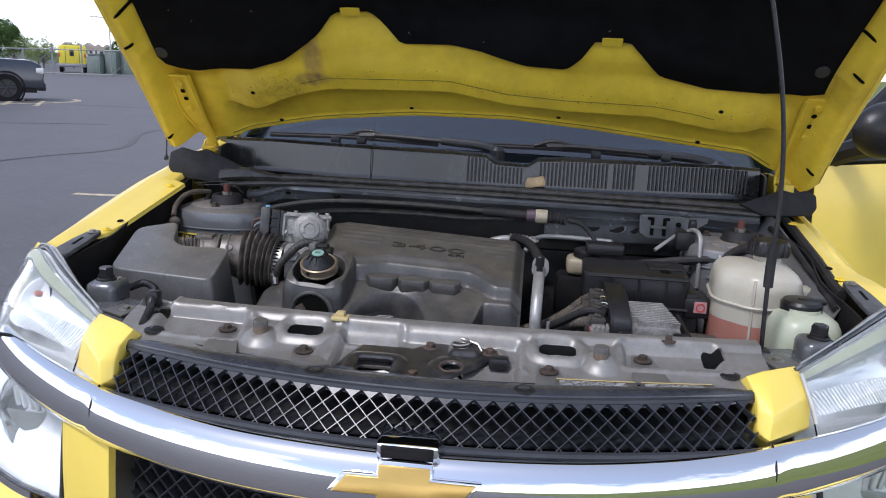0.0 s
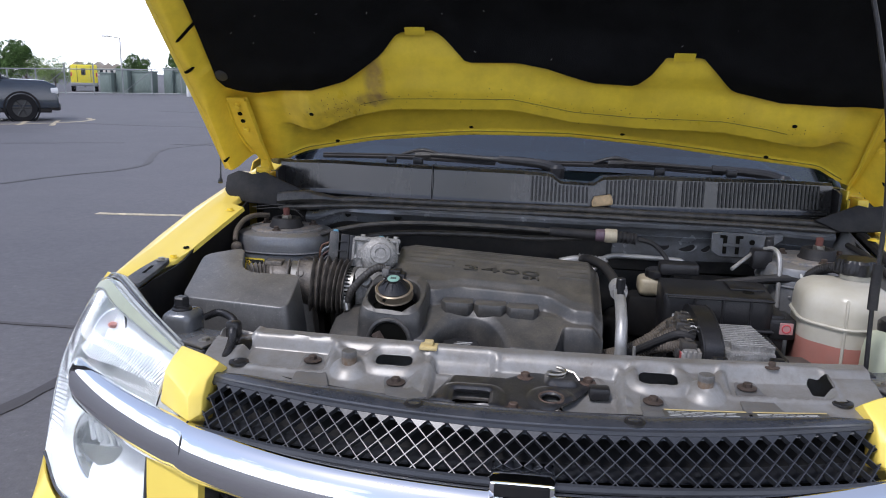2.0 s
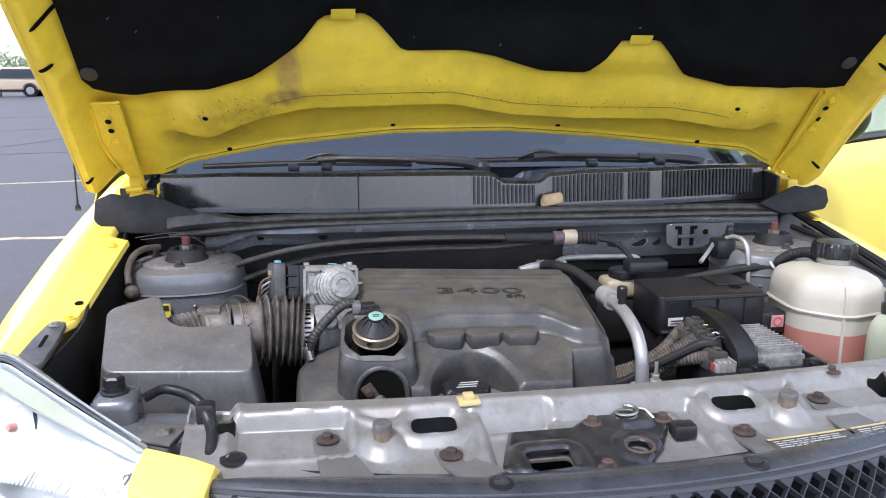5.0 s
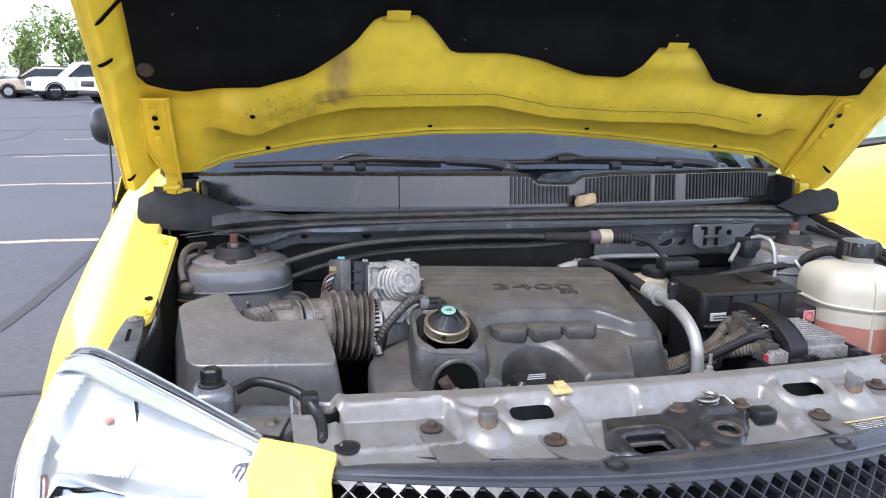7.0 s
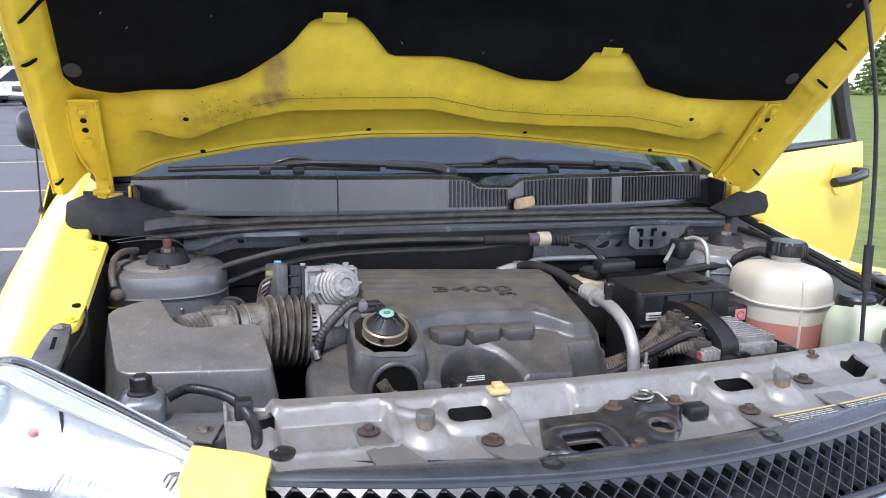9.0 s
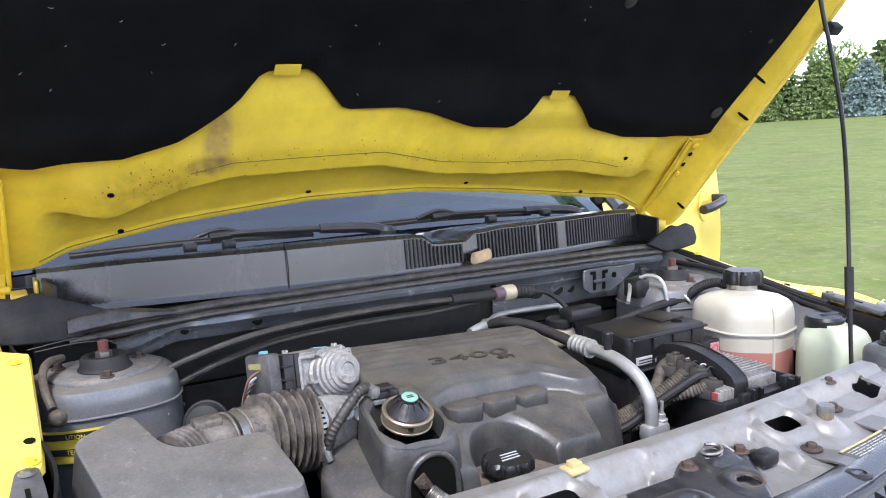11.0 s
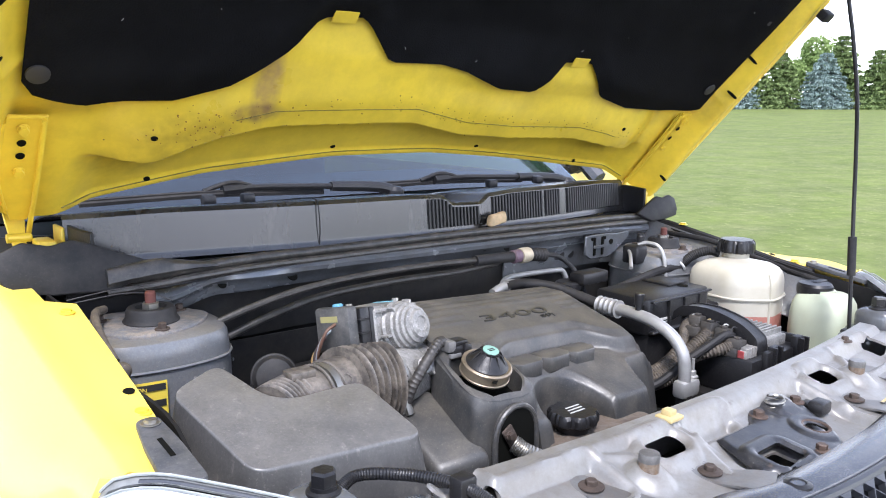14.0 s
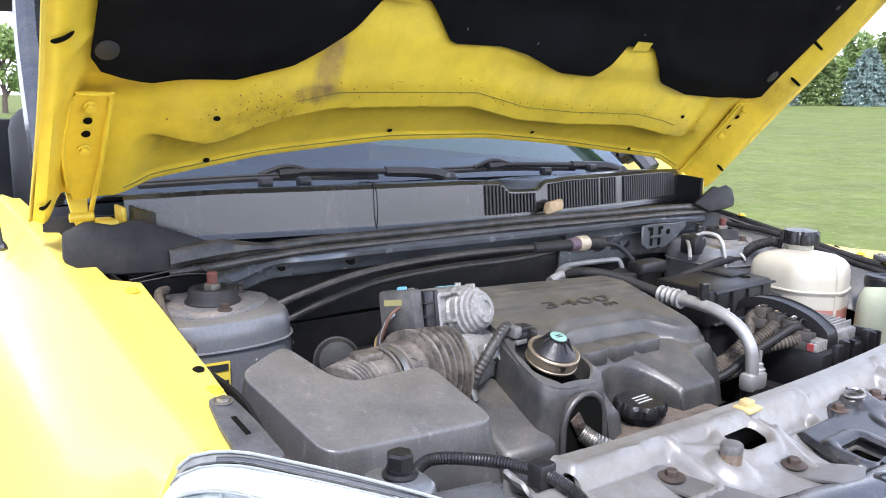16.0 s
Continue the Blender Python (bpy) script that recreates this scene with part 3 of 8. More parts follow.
for k in range(26):
    u, s = lint_rng.uniform(-0.68, 0.66), lint_rng.uniform(0.26, 0.62)
    s = max(s, interp(EDGE, u) + 0.03)
    d = lint_rng.uniform(0, 3.1)
    way = Vector((math.cos(d), math.sin(d))) * lint_rng.uniform(0.001, 0.003)
    h = hood_base(u, s) + 0.014
    lint.append(tube([hood_at(u - way.x, s - way.y, h), hood_at(u, s, h + 0.001), hood_at(u + way.x, s + way.y, h)], 0.0005, 4, 2))
tagged(part("lint", move(merge(*lint), REAR), mat("lint", (0.35, 0.34, 0.32), 0.9, bump=0.0), hood), kind="stuff")
SLOT = mat("slot_shadow", (0.004, 0.004, 0.003), 0.9, bump=0.0, spec=0.1)


def slot_bm(u, s, du, ds, h=0.0012, w=0.0045):
    """A pressed slot that follows the panel along its length."""
    a, b = Vector((u - du, s - ds)), Vector((u + du, s + ds))
    way = (b - a).normalized()
    across = Vector((-way.y, way.x)) * w
    rows = []
    for k in range(13):
        t = k / 12
        wide = math.sqrt(max(0.10, 1 - abs(2 * t - 1) ** (2 + 4 * min(1.0, abs(du) / 0.01))))
        rows.append([(a - way * w).lerp(b + way * w, t) + across * v * wide for v in (-1, -0.5, 0, 0.5, 1)])
    return move(thicken(loft([[hood_at(p.x, p.y, hood_relief(p.x, p.y) + h) for p in row] for row in rows]), 0.0008), REAR)


for u, s, du, ds in [(0.720, 0.3985, 0.0150, -0.0055), (0.736, 0.306, 0.0065, -0.002), (0.722, 0.043, 0.005, -0.0025), (-0.757, 0.405, 0.019, 0.012), (-0.778, 0.3145, 0.009, 0.0045), (-0.779, 0.040, 0.0045, 0.003)]:
    part("slot", slot_bm(u, s, du, ds, 0.0032, 0.0034), SLOT, hood)
for u, s in [(-0.19, 0.066), (0.163, 0.060), (-0.551, 0.151), (0.51, 0.161), (-0.525, 0.017), (0.49, 0.016)]:
    part("hole", slot_bm(u, s, 0.0012, 0.0, 0.0018, 0.0040), SLOT, hood)

SEALANT = mat("seam_sealant", (0.16, 0.135, 0.03), 0.7, var=0.3, scale=40, bump=0.1)
for name, table, off, r in (("lip_seam", lambda u: interp(LIP, u), 0.011, 0.0011), ("beam_seam", crease, -0.002, 0.0014), ("beam_groove", crease, 0.034, 0.0007)):
    line = [(u, table(u) + off) for u in np.linspace({"lip_seam": -0.655, "beam_seam": -0.58}.get(name, -0.43), {"lip_seam": 0.655, "beam_seam": 0.58}.get(name, 0.5), 90)]
    part(name, move(tube([hood_at(u, s, hood_relief(u, s) + 0.0008) for u, s in line], r, 5, 1), REAR), SEALANT, hood)
spot_rng = random.Random(7)
spots = []
for k in range(230):
    u = spot_rng.uniform(-0.62, 0.62)
    s = crease(u) + spot_rng.choice((-0.014, 0.034, 0.05)) + spot_rng.gauss(0, 0.006)
    if k % 4 == 0:
        u, s = spot_rng.gauss(-0.47, 0.05), spot_rng.gauss(0.165, 0.02)
    r = spot_rng.uniform(0.0005, 0.0015)
    at = hood_at(u, s, hood_relief(u, s))
    spots.append(move(lathe([(r, -0.001), (r, 0.0006), (r * 0.6, 0.0009)], at, HN, 6), REAR))
tagged(part("rust_specks", merge(*spots), mat("rust_specks", (0.22, 0.12, 0.03), 0.8, var=0.3), hood), kind="stuff")
# hinges
def hinge(side):
    # plate on the hood, drawn in to a tongue at the pivot
    top, low, h0 = (0.192, 0.093, -0.056) if side < 0 else (0.214, 0.108, -0.052)
    out = 0.028 if side < 0 else 0.0
    outline = [(0.668, top), (0.717, top), (0.721, top - 0.012), (0.724, low - 0.015), (0.71, 0.02), (0.70, -0.02), (0.676, -0.02), (0.671, 0.05)]
    lift = lambda q: h0 - 0.006 * smooth(0.06, -0.02, q)
    bm = bmesh.new()
    bm.faces.new([bm.verts.new(hood_at(side * (u + out), q, lift(q))) for u, q in outline])
    bm = bevelled(thicken(bm, 0.004), 0.0012, 1)
    edge = tube([hood_at(side * (0.673 + out), q, lift(q) + 0.004) for q in (top - 0.004, low, 0.05, 0.0, -0.03, -0.05)], 0.004, 8)
    edge2 = tube([hood_at(side * (u + out), q, lift(q) + 0.002) for u, q in ((0.721, top - 0.01), (0.724, low), (0.718, 0.05), (0.708, 0.01))], 0.003, 8)
    edge3 = tube([hood_at(side * (u + out), top, h0 + 0.002) for u in (0.674, 0.695, 0.718)], 0.003, 8)
    ob = part("hinge", move(merge(bm, edge, edge2, edge3), REAR), YELLOW_INNER, hood)
    for q in (top - 0.02, low):
        part("bolt", hexbolt(REAR @ hood_at(side * (0.698 + out), q, h0 + 0.003), 0.0072, 0.008, 1.15, REAR.to_3x3() @ HN), YELLOW_INNER, hood)
    for q in (top - 0.045, low + 0.03):
        part("hole", lathe([(0.006, 0), (0.0055, 0.0012)], REAR @ hood_at(side * (0.698 + out), q, h0 + 0.004), REAR.to_3x3() @ HN, 14), SLOT, hood)
    # arm from the plate down to the pivot
    arm = [(side * (0.690 + out), 0.823, 1.122), (side * (0.690 + out), 0.822, 1.10), (side * (0.690 + out), 0.808, 1.075), (side * (0.690 + out), 0.785, 1.055)]
    rows = [[Vector(p) + Vector((o, 0.0, 0.0)) for o in (-0.017 + 0.003 * k, 0.017 - 0.003 * k)] for k, p in enumerate(arm)]
    part("hinge_arm", move(bevelled(thicken(loft(rows), 0.006), 0.001, 1, 40), REAR), YELLOW_INNER, car)
    part("pivot", move(lathe([(0.007, -0.016), (0.007, 0.016), (0.005, 0.018)], (side * (0.69 + out), 0.797, 1.075), (1, 0, 0), 14), REAR), YELLOW_INNER, car)
    part("hinge_cheek", move(rbox(side * 0.664 - 0.003, side * 0.664 + 0.003, 0.765, 0.815, 1.03, 1.09, 0.002), REAR), YELLOW_INNER, car)
    # the fixed half on the body
    base = merge(rbox(side * 0.70 - 0.035, side * 0.70 + 0.035, 0.70, 0.80, 1.02, 1.035, 0.003), rbox(side * 0.69 - 0.012, side * 0.69 + 0.012, 0.74, 0.79, 1.03, 1.075, 0.003),
                 rbox(side * 0.665 - 0.003, side * 0.665 + 0.003, 0.755, 0.785, 1.03, 1.07, 0.002))
    part("hinge_base", move(base, REAR), YELLOW_INNER, car)
    part("bolt", hexbolt(REAR @ Vector((side * 0.735, 0.735, 1.035)), 0.009, 0.01, 1.5), STEEL, car)


both(hinge)
bmp = rbox(-0.016, 0.016, -0.011, 0.011, 0, 0.022, 0.004)
q = REAR @ Matrix.Translation(hood_at(0.775, 0.55, 0.0)) @ Vector((0, 0, 1)).rotation_difference(HN).to_matrix().to_4x4()
part("rubber_stop", move(bmp, q), RUBBER, hood)

def hinge_well(side):
    part("hinge_well", move(thicken(field(0, 1, 8, 0, 1, 6, lambda a, b: (side * (0.64 + 0.12 * a), 0.83 + 0.03 * a, 0.92 + 0.15 * b)), 0.006), REAR), BLACK, car)


both(hinge_well)


def cowl_end(side):
    x0 = 0.628 if side > 0 else 0.645
    part("cowl_end", move(bevelled(thicken(field(0, 1, 8, 0, 1, 6, lambda a, b: (side * (x0 + 0.012 * math.sin(3 * a)), 0.69 + 0.13 * a, 1.02 + b * (0.07 + 0.004 * a))), 0.006), 0.001, 1, 60), REAR), BLACK, car)


both(cowl_end)
# windscreen, cowl, wipers
WS0, WS1 = 1.092, 1.62


def windscreen_at(a, b):
    x = a * (0.72 - 0.10 * b)
    return Vector((x, 0.925 + 0.06 * a * a + b * 0.80, WS0 - 0.02 * a * a + (WS1 - WS0) * b + 0.02 * math.sin(b * 3.1)))


windscreen = part("windscreen", move(thicken(field(-1, 1, 24, 0, 1, 12, windscreen_at), 0.005), REAR), GLASS, car, "tinted curved windscreen reflecting the sky")
CABIN = mat("cabin_trim", (0.02, 0.021, 0.023), 0.7, var=0.2)
part("cabin_tub", move(loft([[(x, y, z) for x, z in ((-0.80, 1.06), (-0.80, 0.5), (0.80, 0.5), (0.80, 1.06))] for y in (1.08, 2.0, 3.0, 3.9)]), REAR), CABIN, car)
for sx in (-0.36, 0.36):
    part("seat", move(merge(rbox(sx - 0.25, sx + 0.25, 2.15, 2.35, 0.6, 1.22, 0.07, 3), rbox(sx - 0.13, sx + 0.13, 2.2, 2.3, 1.24, 1.42, 0.04, 3)), REAR), CABIN, car)
part("dashboard", move(rbox(-0.66, 0.66, 1.06, 1.55, 0.75, 1.085, 0.05, 3), REAR), CABIN, car)


def cowl_y(x):
    return 0.688 + 0.19 * x * x


def cowl_wave(x):
    """Upper edge of the cowl face."""
    return 1.112 - 0.006 * smooth(-0.1, 0.1, x) - 0.016 * smooth(0.0, 0.03, x) * smooth(0.125, 0.10, x) + 0.004 * smooth(0.13, 0.2, x) - 0.005 * smooth(0.5, 0.66, abs(x))


def cowl_pt(x, b):
    top, low = cowl_wave(x), 1.034
    y = cowl_y(x)
    if b <= 0.55:
        t = b / 0.55
        return Vector((x, y - 0.004 + 0.008 * t + 0.006 * smooth(0.90, 1.0, t) - 0.003 * smooth(0.10, 0.0, t), low + (top - low) * t))
    t = (b - 0.55) / 0.45
    return Vector((x, y + 0.008 + t * (0.245 - 0.13 * x * x), top + 0.004 * math.sin(t * 3.1) - 0.028 * t))


cowl = part("cowl_panel", move(thicken(field(-0.662, 0.63, 120, 0, 1, 40, cowl_pt), 0.003), REAR), COWL, car, "weathered black plastic cowl panel with water stains")
SLAT = mat("slat_plastic", (0.011, 0.0115, 0.0125), 0.34, var=0.3, bump=0.04, dust=0.2, dust_col=(0.08, 0.07, 0.055), speck=0.2, spec=0.4)
for x in np.arange(-0.035, 0.605, 0.0088):
    if 0.093 < x < 0.128 or 0.285 < x < 0.297 or 0.352 < x < 0.372:
        continue
    top = cowl_wave(x) - 0.008
    y = cowl_y(x)
    b = rbox(-0.0021, 0.0021, -0.006, 0.008, 0, top - 1.046, 0.0008, 1)
    part("slat", move(move(b, pose(x, y - 0.001, 1.046, -6)), REAR), SLAT, cowl)
part("seam", move(tube([(-0.268, cowl_y(-0.268) - 0.005, 1.036), (-0.268, cowl_y(-0.268) - 0.007, 1.075), (-0.268, cowl_y(-0.268) + 0.006, 1.113), (-0.268, cowl_y(-0.268) + 0.06, 1.112)], 0.0011, 6), REAR), BLACK, cowl)
for x in (-0.40, -0.33, 0.26, 0.43):
    part("clip", move(rbox(x - 0.012, x + 0.012, cowl_y(x) + 0.13, cowl_y(x) + 0.15, 1.098, 1.116, 0.004), REAR), BLACK, cowl)
# hood seal along the cowl's foot
SEAL = mat("dusty_seal_rubber", (0.024, 0.023, 0.0215), 0.36, var=0.4, scale=18, bump=0.12, dust=0.5, dust_col=(0.13, 0.115, 0.095), top_dust=0.35, speck=0.3)
seal_pts = [(-0.63, 0.682, 1.016), (-0.56, 0.669, 1.022), (-0.50, 0.666, 1.027), (-0.40, 0.668, 1.031), (-0.28, 0.671, 1.031), (-0.05, 0.668, 1.033), (0.07, 0.664, 1.034), (0.3, 0.666, 1.032), (0.45, 0.673, 1.030), (0.62, 0.688, 1.024)]
hood_seal = part("hood_seal", move(merge(tube(seal_pts, 0.0085, 12), tube([(x, y - 0.010, z - 0.0115) for x, y, z in seal_pts], 0.0062, 10)), REAR), SEAL, car, "dusty rubber hood seal")
part("seal_channel", move(thicken(loft([[Vector(q) + Vector((0, o, h)) for q in curve(seal_pts, 4)] for o, h in ((0.010, -0.002), (0.0, -0.009), (-0.012, -0.016), (-0.004, -0.021))]), 0.002), REAR), BLACK, hood_seal)
end_path = curve([(-0.632, 0.668, 1.0255), (-0.60, 0.660, 1.031), (-0.56, 0.657, 1.035), (-0.52, 0.659, 1.034), (-0.47, 0.664, 1.030)], 5)
end_rows = []
for k, q in enumerate(end_path):
    h = 0.0125 - 0.009 * smooth(0.45, 1.0, k / (len(end_path) - 1))
    end_rows.append([q + Vector((0, o, v * h)) for o, v in ((-0.006, -1), (-0.0095, -0.5), (-0.0075, 0.5), (-0.002, 1.0), (0.006, 1.1), (0.012, 0.6), (0.012, -0.8))])
part("seal_end", move(loft(end_rows, True, True), REAR), SEAL, car)
for k, (a, b, c) in enumerate([((-0.69, 0.655, 1.004), (-0.63, 0.650, 1.012), (-0.575, 0.652, 1.012)), ((-0.68, 0.652, 1.000), (-0.62, 0.645, 1.006), (-0.57, 0.640, 1.002)), ((-0.60, 0.66, 1.016), (-0.58, 0.642, 1.004), (-0.555, 0.622, 0.992))]):
    part("frayed_strand", move(tube([a, b, c], 0.0009, 5), REAR), HOSE, hood_seal)


def flap(side):
    """Rubber cover beside the hinge."""
    poly = [(0.55, 1.035), (0.60, 1.055), (0.67, 1.082), (0.70, 1.075), (0.735, 1.083), (0.765, 1.07), (0.768, 1.035), (0.755, 1.015), (0.70, 1.008), (0.62, 1.005)]
    bm = bmesh.new()
    bm.faces.new([bm.verts.new((side * (x if side < 0 else 0.57 + (x - 0.55) * 0.76), 0.672 + 0.03 * (x - 0.55) + 0.25 * (z - 1.01), z if side < 0 else 1.025 + (z - 1.025) * 0.75)) for x, z in poly])
    bm = bevelled(thicken(bm, 0.012), 0.004, 2)
    part("hinge_cover", move(bm, REAR), RUBBER, car)


both(flap)


def wiper(pivot, arm_end, blade_a, blade_b):
    """An arm that thickens towards its pivot, a bridge, and the blade under it."""
    up = Vector((0, 0, 0.012))
    p, e, a, b = Vector(pivot), Vector(arm_end), Vector(blade_a), Vector(blade_b)
    mid = p.lerp(e, 0.42) + up
    arm = part("wiper_arm", move(merge(tube([p, p.lerp(e, 0.12) + up * 0.9, mid], 0.0125, 10, 6, lambda t: 1.05 - 0.25 * t), lathe([(0.02, -0.02), (0.02, 0.004), (0.013, 0.012)], p)), REAR), BLACK, car, "black wiper arm")
    part("arm_rod", move(tube([mid, mid.lerp(e, 0.6) + up * 0.5, e + up * 0.6], 0.0062, 8), REAR), BLACK, arm)
    part("bridge", move(merge(tube([e + Vector((-0.055, 0.004, 0.004)), e + up * 1.5, e + Vector((0.06, -0.002, 0.004))], 0.005, 8), tube([e + Vector((-0.02, 0, 0.004)), e + Vector((0.02, 0, 0.006))], 0.011, 8, 2)), REAR), BLACK, arm)
    part("wiper_blade", move(merge(tube([a, a.lerp(b, 0.5) + up * 0.4, b], 0.0055, 6), tube([a + up * 0.5, a.lerp(b, 0.5) + up * 0.9, b + up * 0.3], 0.003, 6)), REAR), RUBBER, arm)


wiper((0.015, 0.875, 1.098), (-0.33, 0.915, 1.112), (-0.60, 0.925, 1.104), (-0.14, 0.905, 1.104))
wiper((0.555, 0.885, 1.094), (0.16, 0.900, 1.112), (-0.04, 0.905, 1.108), (0.42, 0.91, 1.102))

# body shell: sides, roof, pillars
def fender_section(y):
    zi = interp([(0.205, 0.943), (0.25, 0.952), (0.36, 0.967), (0.50, 0.992), (0.62, 1.013), (0.85, 1.042), (1.12, 1.072)], y)
    xi = interp([(0.205, 0.714), (0.27, 0.708), (0.30, 0.684), (0.36, 0.679), (0.62, 0.668), (0.63, 0.70), (1.12, 0.715)], y)
    lip = [(xi, zi - 0.010), (xi + 0.003, zi - 0.002), (max(xi + 0.006, 0.704), zi + 0.002), (max(0.731, xi + 0.012), zi + 0.0025)]
    k = 0.042 * smooth(0.42, 0.205, y)
    return lip + [(0.748, zi + 0.010), (0.757, zi + 0.006), (0.785 - k * 0.3, zi - 0.006), (0.808 - k * 0.6, zi - 0.026), (0.829 - k, zi - 0.054), (0.847 - k, zi - 0.10), (0.867 - k * 1.4, zi - 0.165), (0.886 - k * 1.8, zi - 0.25), (0.892 - k * 1.8, 0.42)]


FEND = [(y, fender_section(y)) for y in (0.205, 0.25, 0.27, 0.29, 0.305, 0.36, 0.43, 0.50, 0.56, 0.62, 0.635, 0.72, 0.85, 0.98, 1.12)]


BRACKET = mat("bracket_plastic", (0.06, 0.062, 0.066), 0.45, var=0.2, scale=20, bump=0.1, bscale=200, dust=0.25, speck=0.4)


def fender(side):
    rows = [[Vector((side * (x + (0.026 * smooth(0.30, 0.42, y) * smooth(0.75, 0.70, x) if side > 0 else 0.0)), y, z - (0.32 * max(0.0, min(x, 0.80) - 0.66) * smooth(0.25, 0.45, y) if side > 0 else 0.0))) for x, z in p] for y, p in FEND]
    edge = [(0.772, 0.208, 0.952), (0.789, 0.20, 0.925), (0.808, 0.192, 0.89), (0.825, 0.184, 0.85), (0.838, 0.172, 0.80), (0.845, 0.16, 0.74), (0.86, 0.17, 0.55)]
    fe = FEND[0][1]
    bm = merge(loft(rows), loft([[Vector((side * x, y, z)) for x, y, z in edge], [Vector((side * x, 0.205, z)) for x, z in (fe[5], fe[6], fe[7], fe[8], fe[9], fe[10], fe[12])]]))
    ob = part("fender", thicken(bm, 0.003), YELLOW, car, angle=50)
    part("hole", lathe([(0.0066, 0), (0.0062, 0.001)], (side * 0.693, 0.364, 0.9685), (0.05 * side, -0.2, 1), 18), SLOT, ob)
    for y, z in ((0.315, 0.96), (0.59, 1.008)):
        part("bolt", hexbolt((side * (0.697 if y < 0.4 else 0.692), y, z), 0.007, 0.005, 1.5), YELLOW_INNER, ob)
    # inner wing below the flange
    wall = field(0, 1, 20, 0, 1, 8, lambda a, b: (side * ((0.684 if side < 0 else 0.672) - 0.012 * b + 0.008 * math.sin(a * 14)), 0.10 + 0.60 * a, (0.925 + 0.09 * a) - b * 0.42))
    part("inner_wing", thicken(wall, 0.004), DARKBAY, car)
    if side > 0:
        part("wing_seal", tube([(0.686 + 0.006 * smooth(0.3, 0.42, y), y, interp([(0.25, 0.940), (0.36, 0.956), (0.50, 0.981), (0.64, 1.006)], y)) for y in np.linspace(0.27, 0.66, 14)], 0.010, 8, 1), RUBBER, car)
        part("wing_panel", thicken(field(0, 1, 14, 0, 1, 5, lambda a, b: (0.668 - 0.055 * b ** 1.3, 0.22 + 0.46 * a, 0.932 + 0.085 * a - 0.085 * b)), 0.004), BAYGREY, car, "grey inner wing panel")
    # plastic bracket from the lamp to the flange
    br = merge(prism(rounded_poly([(0.690, 0.290), (0.713, 0.290), (0.722, 0.24), (0.728, 0.17), (0.690, 0.165), (0.688, 0.235)], 0.009, 4), 0.957, 0.966, 0.003))
    br = warp(br, lambda x, y, z: (side * x, y, z - 0.15 * (0.30 - y)))
    part("lamp_bracket", br, BRACKET, car, "grey-black plastic lamp bracket with a long slot")
    part("slot", warp(rbox(0.7025, 0.7075, 0.212, 0.246, 0.9655, 0.9668, 0), lambda x, y, z: (side * x, y, z - 0.15 * (0.30 - y))), SLOT, car)
    part("bolt", hexbolt((side * 0.702, 0.277, 0.9625), 0.0065, 0.005, 1.5), STEEL, car)


both(fender)


def side_shell(side):
    rows = []
    for y, bulge in ((1.125, 0.0), (2.0, 0.006), (3.2, 0.0), (4.0, -0.05), (4.15, -0.10)):
        rows.append([(side * (x + bulge), y, z) for x, z in [(0.80, 1.085), (0.835, 1.06), (0.875, 0.92), (0.893, 0.78), (0.895, 0.42)]])
    part("side_panel", thicken(loft(rows), 0.003), YELLOW, car)
    pillar = tube([(side * 0.735, 0.93, 1.09), (side * 0.70, 1.25, 1.36), (side * 0.645, 1.6, 1.62), (side * 0.62, 2.2, 1.68), (side * 0.62, 3.4, 1.66), (side * 0.70, 4.0, 1.1)], 0.023, 8)
    part("roof_rail", move(pillar, REAR), GLOSSBLACK, car)


both(side_shell)
part("roof", thicken(field(-1, 1, 12, 0, 1, 12, lambda a, b: (a * 0.62, 1.55 + 2.2 * b, 1.65 + 0.05 * math.sin(b * 3.1) - 0.03 * a * a)), 0.003), YELLOW, car)
part("headliner", field(-1, 1, 8, 0, 1, 8, lambda a, b: (a * 0.60, 1.58 + 2.1 * b, 1.625 + 0.05 * math.sin(b * 3.1) - 0.03 * a * a)), CABIN, car)
part("tail_trim", rbox(-0.76, 0.76, 3.97, 4.03, 0.42, 1.14, 0.02), CABIN, car)
part("tail_panel", rbox(-0.80, 0.80, 4.05, 4.15, 0.42, 1.1, 0.04), YELLOW, car)
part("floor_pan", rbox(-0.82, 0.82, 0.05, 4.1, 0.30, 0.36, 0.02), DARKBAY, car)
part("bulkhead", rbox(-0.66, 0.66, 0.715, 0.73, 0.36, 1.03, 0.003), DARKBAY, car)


def wheel(x, y):
    side = 1 if x > 0 else -1
    tyre = part("wheel", lathe([(0.23, -0.11), (0.33, -0.11), (0.352, -0.08), (0.352, 0.08), (0.33, 0.11), (0.23, 0.11)], (x, y, 0.352), (side, 0, 0), 40), TYRE, car)
    spokes = [lathe([(0.235, 0.05), (0.235, 0.10), (0.215, 0.10), (0.20, 0.06)], (x, y, 0.352), (side, 0, 0), 32)]
    for k in range(5):
        a = 2 * math.pi * k / 5
        spokes.append(tube([(x + side * 0.09, y + 0.03 * math.cos(a), 0.352 + 0.03 * math.sin(a)), (x + side * 0.085, y + 0.22 * math.cos(a), 0.352 + 0.22 * math.sin(a))], 0.024, 8, 1))
    part("rim", merge(*spokes), STEEL, tyre)


for x in (-0.78, 0.78):
    for y in (0.62, 3.48):
        wheel(x, y)

